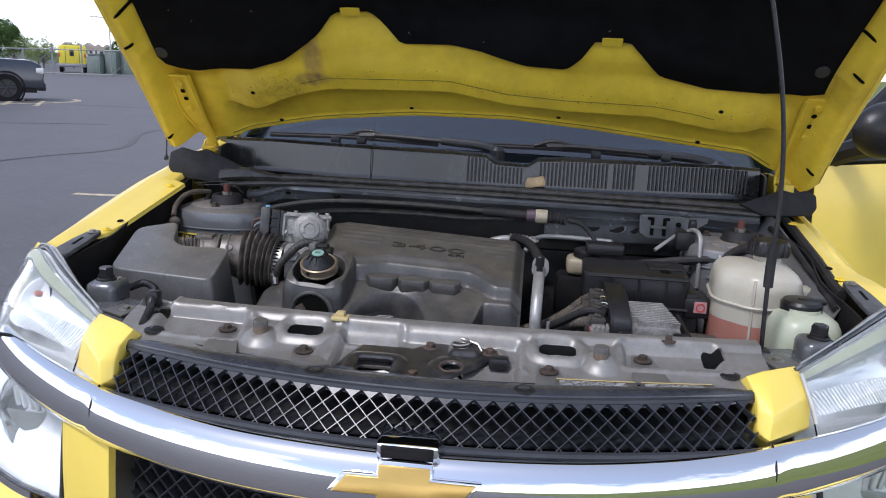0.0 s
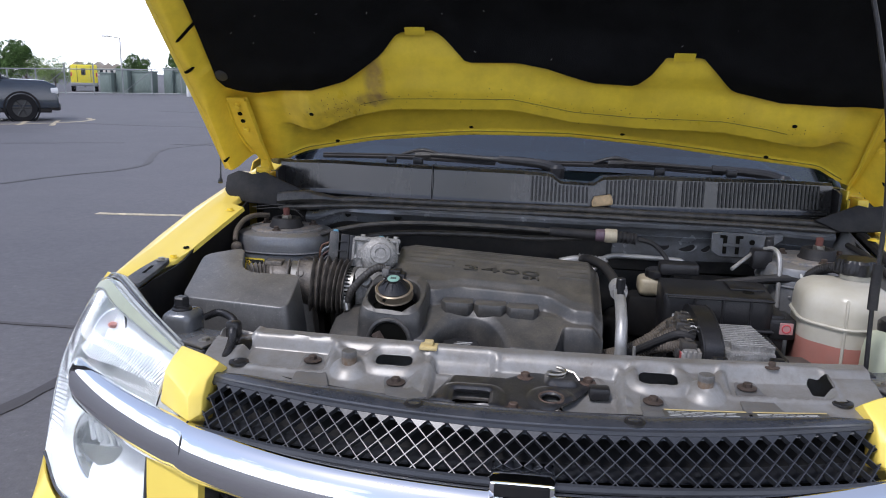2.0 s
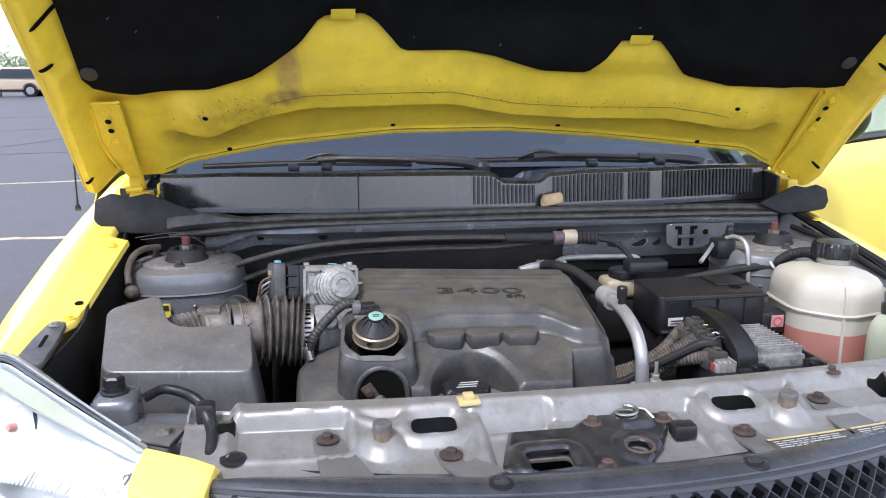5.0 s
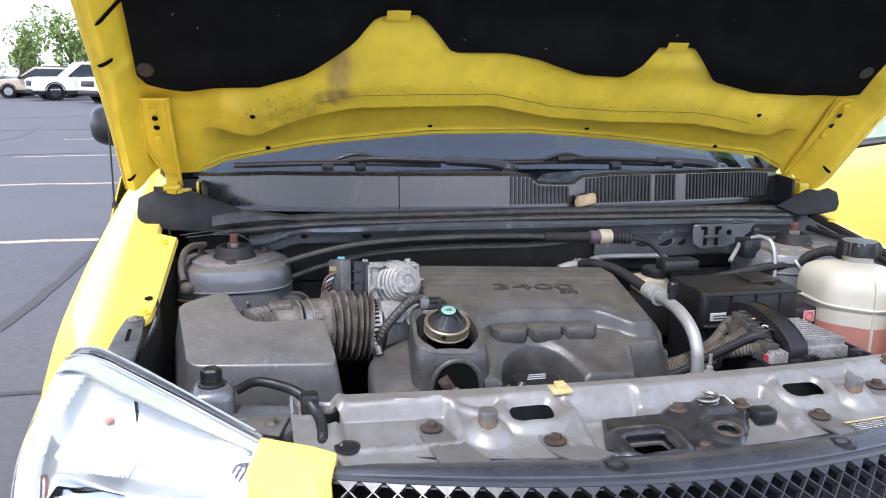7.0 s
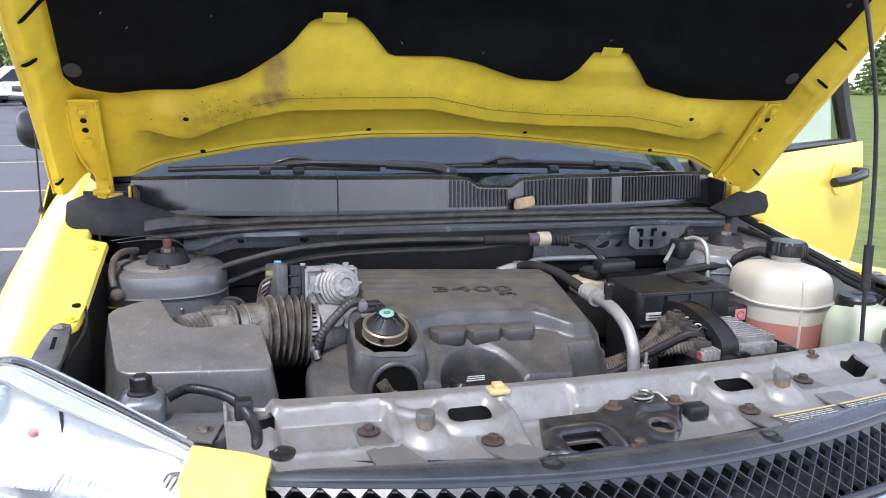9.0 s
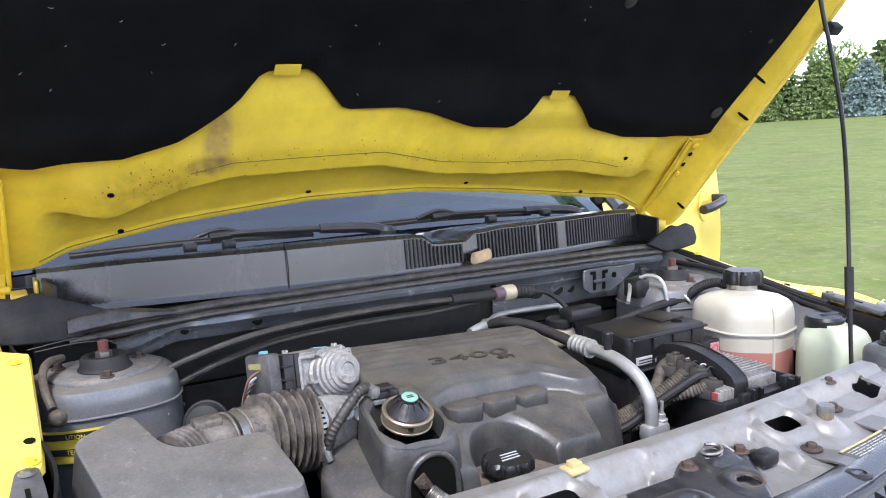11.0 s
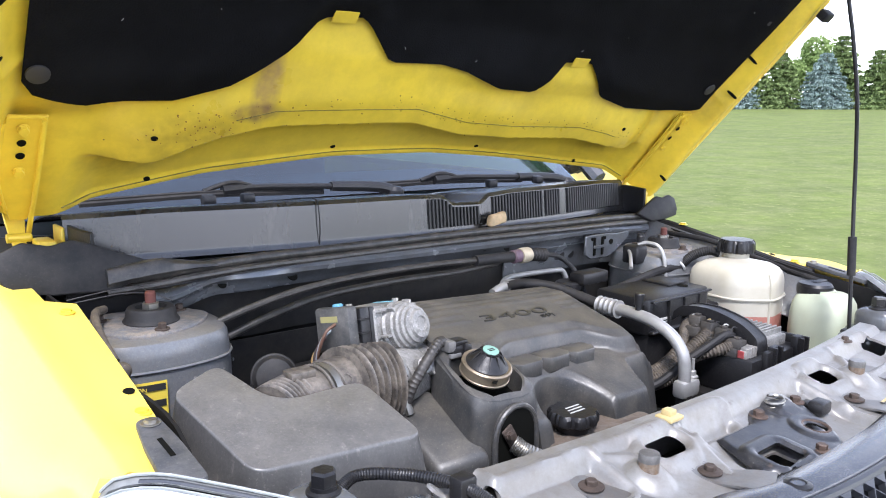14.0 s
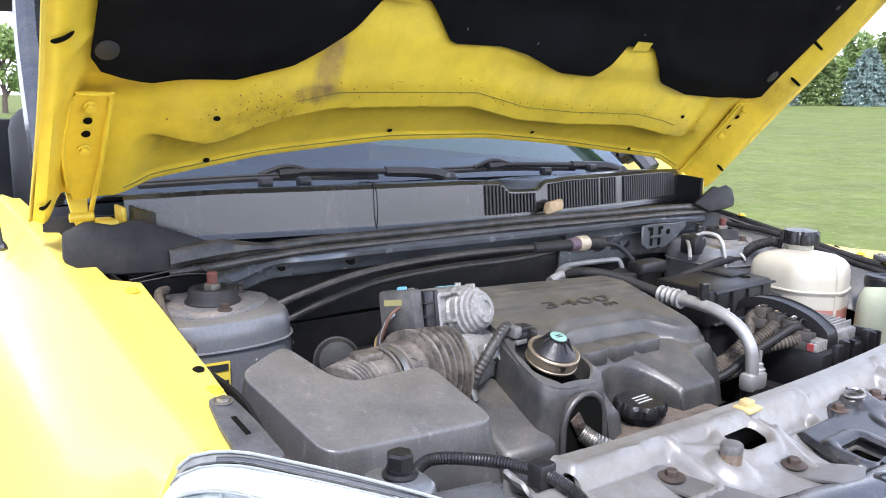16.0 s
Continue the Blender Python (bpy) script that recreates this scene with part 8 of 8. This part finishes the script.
# spruces along the lawn
blue = spruce(3, 4.6, 2.45, NEEDLE_BLUE, "broad blue spruce at the edge of the lawn")
green = spruce(4, 4.8, 2.2, NEEDLE_GREEN, "dense green spruce at the edge of the lawn")
tall = spruce(5, 6.4, 2.4, NEEDLE_GREEN, "tall green spruce behind the row")
bush_tree = tree(9, 6.2, 3.8, LEAF_LIGHT, "light green leafy tree behind the spruces", 9000)
rows = [(blue, 62.7, 28.6), (green, 61.2, 31.5), (blue, 58.8, 34.3), (green, 65.2, 25.6), (green, 66.4, 22.6), (blue, 67.6, 19.4), (green, 56.8, 37.2), (green, 54.4, 40.4), (blue, 52.0, 43.8), (green, 49.6, 47.2), (green, 47.0, 50.5), (blue, 69.0, 16.0), (green, 70.2, 12.6), (blue, 44.0, 54.0), (green, 41.0, 57.0), (blue, 71.0, 8.8), (green, 72.0, 5.0)]
used = set()
for k, (src, x, y) in enumerate(rows):
    m = pose(x, y, lawn_height(x, y) - 0.05, 0, 0, 47 * k)
    if src.name in used:
        copy_thing(src, m)["group"] = "spruces along the lawn"
    else:
        src.matrix_basis = m
        src["group"] = "spruces along the lawn"
        used.add(src.name)
for k, (src, x, y) in enumerate([(tall, 68.2, 29.8), (tall, 63.8, 36.0), (tall, 70.6, 23.8), (bush_tree, 72.0, 33.5), (bush_tree, 66.0, 40.5), (bush_tree, 75.5, 27.0), (tall, 59.5, 42.0), (bush_tree, 60.5, 47.0), (tall, 54.0, 50.0), (bush_tree, 78.0, 20.0), (tall, 74.5, 15.5)]):
    m = pose(x, y, lawn_height(x, y) - 0.05, 0, 0, 71 * k)
    if src.name in used:
        copy_thing(src, m)
    else:
        src.matrix_basis = m
        used.add(src.name)

# leafy trees beyond the lot
oak = tree(21, 6.2, 3.3, LEAF_DARK, "round dark green tree beyond the fence", 9500, size=0.12)
airy = tree(22, 7.2, 3.4, LEAF_LIGHT, "airy light green tree behind the parked trucks", 2400)
shrub = tree(23, 3.4, 2.6, LEAF_LIGHT, "pale green shrub beyond the lot", 4500, size=0.12)
poplar = tree(24, 6.5, 2.0, LEAF_LIGHT, "slender green tree at the far end of the lot", 3000)
for src, spots in ((oak, [(-53, 74, 0.76), (-42.4, 78.4, 0.56), (-38.2, 80.8, 0.66), (-68, 80, 1.1), (-34.6, 76, 0.7)]), (airy, [(-13.8, 68, 0.85), (-7, 76, 0.9), (-20, 78, 0.8), (-3, 76, 1.0)]),
                   (shrub, [(-51.6, 79, 0.8), (-61, 88, 1.2), (-50, 82, 0.8), (-54, 82, 0.9), (-40, 92, 1.0), (-21, 84, 1.0), (-26, 88, 1.1), (-32, 96, 1.3), (-66, 78, 1.0)]), (poplar, [(9.5, 64, 1.0), (7.6, 60, 0.55), (12, 66, 0.9), (4, 66, 0.8)])):
    for k, (x, y, sc) in enumerate(spots):
        m = pose(x, y, ground_z(x), 0, 0, 53 * k) @ Matrix.Diagonal((sc, sc, sc, 1))
        if k:
            copy_thing(src, pose(x, y, ground_z(x), 0, 0, 53 * k)).scale = (sc, sc, sc)
        else:
            src.matrix_basis = m

# parked vehicles
TINT = mat("tinted_glass", (0.018, 0.022, 0.026), 0.08, var=0.1, bump=0.0)
RIMGREY = mat("wheel_grey", (0.3, 0.3, 0.31), 0.4, metal=0.6, bump=0.0)
BLACKRIM = mat("wheel_black", (0.02, 0.02, 0.02), 0.4, bump=0.0)
LAMPC = mat("lamp_clear", (0.6, 0.6, 0.6), 0.15, bump=0.0)


def vehicle(label, category, paint, length, width, body, cabin, wheel_x, wheel_r, rim, bed=None):
    """A parked vehicle that heads along +x: side outlines for the body and the cabin."""
    root = thing("parked_" + category.replace(" ", "_"), (0, 0, 0), label, category)
    def slab(outline, w, inset, b):
        bm = bmesh.new()
        z0, z1 = min(z for _, z in outline), max(z for _, z in outline)
        sides = []
        for sgn in (-1, 1):
            sides.append([bm.verts.new((x, sgn * (w / 2 - inset * (z - z0) / (z1 - z0)), z)) for x, z in outline])
        bm.faces.new(sides[0])
        bm.faces.new(sides[1][::-1])
        k = len(outline)
        for i in range(k):
            bm.faces.new((sides[0][i], sides[0][(i + 1) % k], sides[1][(i + 1) % k], sides[1][i]))
        bmesh.ops.recalc_face_normals(bm, faces=bm.faces)
        return bevelled(bm, b, 3, 15)
    part("body", slab(body, width, 0.06, 0.07), paint, root)
    part("cabin", slab(cabin, width - 0.10, 0.16, 0.05), paint, root)
    z0, z1 = min(z for _, z in cabin), max(z for _, z in cabin)
    cx = sum(x for x, _ in cabin) / len(cabin)
    inner = [(cx + (x - cx) * 0.93, z0 + 0.05 + (z - z0) * 0.80) for x, z in cabin]
    part("side_windows", slab(inner, width - 0.088, 0.14, 0.02), TINT, root)
    front = [p for p in cabin if p[0] == max(x for x, _ in cabin)][0]
    topf = [p for p in cabin if p[1] > z1 - 0.02]
    tx = max(x for x, _ in topf)
    ws = bmesh.new()
    ws.faces.new([ws.verts.new(v) for v in ((front[0] + 0.005, -width / 2 + 0.16, front[1] + 0.04), (front[0] + 0.005, width / 2 - 0.16, front[1] + 0.04), (tx + 0.03, width / 2 - 0.24, z1 - 0.05), (tx + 0.03, -width / 2 + 0.24, z1 - 0.05))])
    part("windscreen", thicken(ws, 0.02), TINT, root)
    nose = max(x for x, _ in body)
    zb = max(z for x, z in body if x > nose - 0.25)
    for s in (-1, 1):
        part("headlamp", rbox(nose - 0.22, nose - 0.01, s * (width / 2 - 0.16) - 0.13, s * (width / 2 - 0.16) + 0.13, zb - 0.24, zb - 0.06, 0.04), LAMPC, root)
        for wx in wheel_x:
            hub = part("wheel", lathe([(wheel_r * 0.62, -0.11), (wheel_r * 0.94, -0.11), (wheel_r, -0.07), (wheel_r, 0.07), (wheel_r * 0.94, 0.11), (wheel_r * 0.62, 0.11), (wheel_r * 0.58, 0.05)], (wx, s * (width / 2 - 0.10), wheel_r), (0, s, 0), 28), TYRE, root)
            spoke = [lathe([(wheel_r * 0.62, 0.04), (wheel_r * 0.62, 0.09), (wheel_r * 0.56, 0.09)], (wx, s * (width / 2 - 0.10), wheel_r), (0, s, 0), 24)]
            for k in range(6):
                a = math.pi * k / 3
                spoke.append(tube([(wx, s * (width / 2 - 0.02), wheel_r), (wx + wheel_r * 0.58 * math.cos(a), s * (width / 2 - 0.02), wheel_r + wheel_r * 0.58 * math.sin(a))], 0.03, 6, 1))
            part("rim", merge(*spoke), rim, hub)
            part("wheel_arch", lathe([(wheel_r * 1.16, -0.02), (wheel_r * 1.16, 0.012), (wheel_r * 1.04, 0.014), (wheel_r * 1.04, -0.02)], (wx, s * (width / 2 - 0.02), wheel_r * 1.02), (0, s, 0), 28, False), TYRE, root)
        part("mirror", rbox(front[0] - 0.32, front[0] - 0.18, s * (width / 2 + 0.08) - 0.09, s * (width / 2 + 0.08) + 0.09, front[1] + 0.02, front[1] + 0.17, 0.04), BLACK, root)
        part("sill", rbox(min(wheel_x) + 0.5, max(wheel_x) - 0.5, s * (width / 2 - 0.03) - 0.03, s * (width / 2 - 0.03) + 0.03, wheel_r * 0.75, wheel_r * 0.98, 0.02), BLACK, root)
    part("front_grille", rbox(nose - 0.06, nose + 0.015, -width / 2 + 0.42, width / 2 - 0.42, zb - 0.34, zb - 0.08, 0.02), BLACK, root)
    part("front_bumper", rbox(nose - 0.22, nose + 0.03, -width / 2 + 0.06, width / 2 - 0.06, 0.34, 0.56, 0.05), BLACK, root)
    part("underbody", rbox(-length / 2 + 0.2, nose - 0.2, -width / 2 + 0.12, width / 2 - 0.12, 0.28, 0.6, 0.02), BLACK, root)
    return root


SUV_GREY = mat("dark_blue_grey_paint", (0.022, 0.03, 0.042), 0.22, var=0.05, bump=0.0, coat=0.6)
suv = vehicle("dark blue-grey SUV parked on a hatched island", "SUV", SUV_GREY, 4.9, 1.95,
              [(-2.4, 0.35), (-2.45, 1.0), (-2.35, 1.16), (1.05, 1.20), (2.1, 1.17), (2.40, 1.04), (2.45, 0.40)], [(-2.35, 1.06), (-2.15, 1.70), (-1.2, 1.78), (0.2, 1.74), (1.25, 1.18)], (-1.45, 1.5), 0.40, BLACKRIM)
suv.matrix_basis = pose(-16.1, 19.42, ground_z(-15.9) - 0.02, 0, 0, 36)
TRUCK = [(-2.9, 0.50), (-2.92, 1.12), (-0.95, 1.14), (1.35, 1.16), (2.55, 1.14), (2.85, 1.05), (2.88, 0.45)]
TCAB = [(-0.95, 1.12), (-0.9, 1.86), (-0.5, 1.93), (0.55, 1.92), (1.35, 1.14)]
truck = vehicle("white crew-cab pickup truck parked in the lot", "pickup truck", WHITE, 5.8, 2.03, TRUCK, TCAB, (-1.85, 1.85), 0.42, BLACKRIM)
truck.matrix_basis = pose(-8.5, 44.6, ground_z(-9.0), 0, 0, 203)
copy_thing(truck, pose(-5.2, 40.2, ground_z(-5.5), 0, 0, 216))
TAN = mat("tan_paint", (0.38, 0.31, 0.22), 0.35, var=0.05, bump=0.0)
tan_suv = vehicle("tan and white older SUV parked in the lot", "SUV", TAN, 4.7, 1.85, [(-2.3, 0.4), (-2.35, 1.0), (1.1, 1.03), (2.2, 0.98), (2.33, 0.85), (2.33, 0.42)], [(-2.3, 1.0), (-2.2, 1.68), (0.1, 1.72), (1.05, 1.02)], (-1.4, 1.45), 0.37, RIMGREY)
tan_suv.matrix_basis = pose(-11.8, 48.8, ground_z(-12), 0, 0, 180)
GREENBLK = mat("dark_green_paint", (0.02, 0.03, 0.03), 0.25, var=0.05, bump=0.0, coat=0.5)
dark_suv = vehicle("dark green SUV parked in the lot", "SUV", GREENBLK, 4.9, 1.95, [(-2.4, 0.35), (-2.45, 1.05), (1.05, 1.10), (2.2, 1.05), (2.42, 0.92), (2.45, 0.40)], [(-2.4, 1.06), (-2.25, 1.80), (0.2, 1.84), (1.2, 1.1)], (-1.45, 1.5), 0.39, RIMGREY)
dark_suv.matrix_basis = pose(-12.0, 52.5, ground_z(-12), 0, 0, 180)
copy_thing(tan_suv, pose(-17.5, 50.5, ground_z(-17), 0, 0, 180))

# yellow service van seen from behind
VANY = mat("van_yellow", (0.72, 0.6, 0.03), 0.4, var=0.05, bump=0.0)
van = thing("parked_van", (0, 0, 0), "bright yellow service van seen from behind", "van")
part("van_body", rbox(-0.98, 0.98, -2.4, 0, 0.62, 2.12, 0.10, 3), VANY, van)
part("van_cab", rbox(-0.98, 0.98, 0.0, 2.2, 0.55, 1.75, 0.15, 3), VANY, van)
part("rear_window", rbox(-0.20, 0.12, -2.415, -2.38, 1.30, 1.84, 0.03), TINT, van)
part("rear_bumper", rbox(-0.98, 0.98, -2.55, -2.35, 0.45, 0.72, 0.04), RIMGREY, van)
for s in (-1, 1):
    part("door_seam", rbox(s * 0.5 - 0.015, s * 0.5 + 0.015, -2.41, -2.39, 0.75, 2.02, 0), BLACK, van)
    part("tail_lamp", rbox(s * 0.92 - 0.06, s * 0.92 + 0.06, -2.42, -2.38, 1.2, 1.5, 0.02), RED, van)
    for y in (-1.6, 1.4):
        part("wheel", lathe([(0.2, -0.13), (0.36, -0.13), (0.39, -0.08), (0.39, 0.08), (0.36, 0.13), (0.2, 0.13)], (s * 0.86, y, 0.39), (s, 0, 0), 24), TYRE, van)
van.matrix_basis = pose(-37.6, 61.4, ground_z(-37.6), 0, 0, 30)

# chain fence, cabinets, container, lamp post and houses
FENCE = mat("galvanised_pipe", (0.26, 0.27, 0.27), 0.5, metal=0.6, bump=0.0)
fence = thing("fence", (-31, 48, ground_z(-31)), "galvanised pipe fence with a braced gate along the lot", "fence")
fa, fb = Vector((-44.0, 49.0, 0)), Vector((-18.0, 50.5, 0))
posts = []
for k in range(14):
    p = fa.lerp(fb, k / 13)
    z = ground_z(p.x)
    posts.append(p + Vector((0, 0, z)))
    part("post", tube([p + Vector((0, 0, z)), p + Vector((0, 0, z + 1.74 + 0.35 * (k in (6, 7))))], 0.05, 8, 1), FENCE, fence)
for h in (1.68, 0.12):
    part("rail", tube([p + Vector((0, 0, h)) for p in posts], 0.035, 6, 1), FENCE, fence)
for k in range(2, 13, 3):
    part("brace", tube([posts[k] + Vector((0, 0, 0.15)), posts[k + 1] + Vector((0, 0, 1.62))], 0.025, 6, 1), FENCE, fence)
wires = []
for k in range(13):
    a, b = posts[k], posts[k + 1]
    for j in range(9):
        for s in (0, 1):
            u0, u1 = j / 9, min(1.0, (j + 4) / 9)
            if s:
                u0, u1 = u1, u0
            wires.append(tube([a.lerp(b, u0) + Vector((0, 0, 0.12)), a.lerp(b, u1) + Vector((0, 0, 1.68))], 0.0035, 3, 1))
tagged(part("chain_link", merge(*wires), FENCE, fence), kind="stuff")
CABGREEN = mat("grey_green_cabinet", (0.15, 0.19, 0.165), 0.55, var=0.12, scale=2, bump=0.0)
for k, (x, y, w, h) in enumerate([(-32.2, 55.6, 0.9, 1.45), (-31.2, 56.1, 0.9, 1.75), (-29.9, 56.6, 1.6, 1.6), (-28.2, 57.4, 0.7, 1.85), (-27.2, 57.7, 1.3, 1.6), (-25.4, 57.2, 1.5, 1.7), (-23.6, 56, 1.3, 1.8)]):
    z = ground_z(x)
    cab = thing("utility_cabinet", (x, y, z), "grey-green metal utility cabinet behind the fence", "cabinet", "utility cabinets")
    part("cabinet_body", rbox(x - w / 2, x + w / 2, y - 0.5, y + 0.5, z, z + h, 0.04), CABGREEN, cab)
    part("cabinet_lid", rbox(x - w / 2 - 0.05, x + w / 2 + 0.05, y - 0.56, y + 0.56, z + h - 0.06, z + h + 0.05, 0.03), CABGREEN, cab)
    part("cabinet_door", rbox(x - w * 0.38, x + w * 0.38, y - 0.53, y - 0.49, z + 0.15, z + h - 0.2, 0.02), CABGREEN, cab)
z = ground_z(-21)
box_c = thing("storage_container", (-21.2, 48.6, z), "white ribbed storage container beside the fence", "container")
part("container_body", rbox(-22.4, -20.1, 47.6, 49.8, z, z + 2.45, 0.05), WHITE, box_c)
for k in range(3):
    part("container_band", rbox(-22.45, -20.05, 47.54, 47.62, z + 0.55 + 0.7 * k, z + 0.66 + 0.7 * k, 0.02), WHITE, box_c)
for s in (0, 1):
    part("container_post", rbox(-22.46 + 1.75 * s * 1.33, -22.30 + 1.75 * s * 1.33, 47.52, 47.64, z, z + 2.45, 0.02), WHITE, box_c)
post = thing("lamp_post", (-36.6, 65.5, ground_z(-36)), "slim pale street lamp post beyond the fence", "lamp post")
part("pole", tube([(-36.6, 65.5, ground_z(-36)), (-36.6, 65.5, 4.0)], 0.09, 8, 4, lambda t: 1 - 0.4 * t), PALE, post)
part("lamp_head", merge(tube([(-36.6, 65.5, 3.95), (-37.6, 65.1, 4.1)], 0.05, 6, 1), rbox(-38.0, -37.4, 64.95, 65.25, 4.02, 4.14, 0.03)), PALE, post)
WALLB = mat("beige_siding", (0.6, 0.56, 0.48), 0.7, var=0.08, scale=1)
ROOF = mat("pale_roof", (0.36, 0.31, 0.25), 0.8, var=0.12, scale=1)


def house(x, y, w, turn):
    root = thing("house", (0, 0, 0), "beige gabled house far beyond the lot", "house", "row of houses")
    part("wall", rbox(-w / 2, w / 2, -4, 4, 0, 2.6, 0.02), WALLB, root)
    roof = part("roof", prism([(-w / 2 - 0.4, 0), (w / 2 + 0.4, 0), (0, w * 0.46)], -4.3, 4.3, 0.03, 1), ROOF, root)
    roof.matrix_basis = Matrix.Translation((0, 0, 2.55)) @ Matrix.Rotation(radians(90), 4, "X")
    for wx in (-w * 0.25, w * 0.22):
        part("window", rbox(wx - 0.5, wx + 0.5, -4.05, -3.98, 0.9, 2.0, 0.02), TINT, root)
    root.matrix_basis = pose(x, y, -1.0, 0, 0, turn)
    return root


for x, y, w, t in [(-156, 255, 4.4, 20), (-153.2, 257, 4.0, 28), (-150.4, 258.3, 4.6, 22), (-148, 259.8, 4.2, 30), (-145.6, 261.2, 3.8, 24)]:
    house(x, y, w, t)
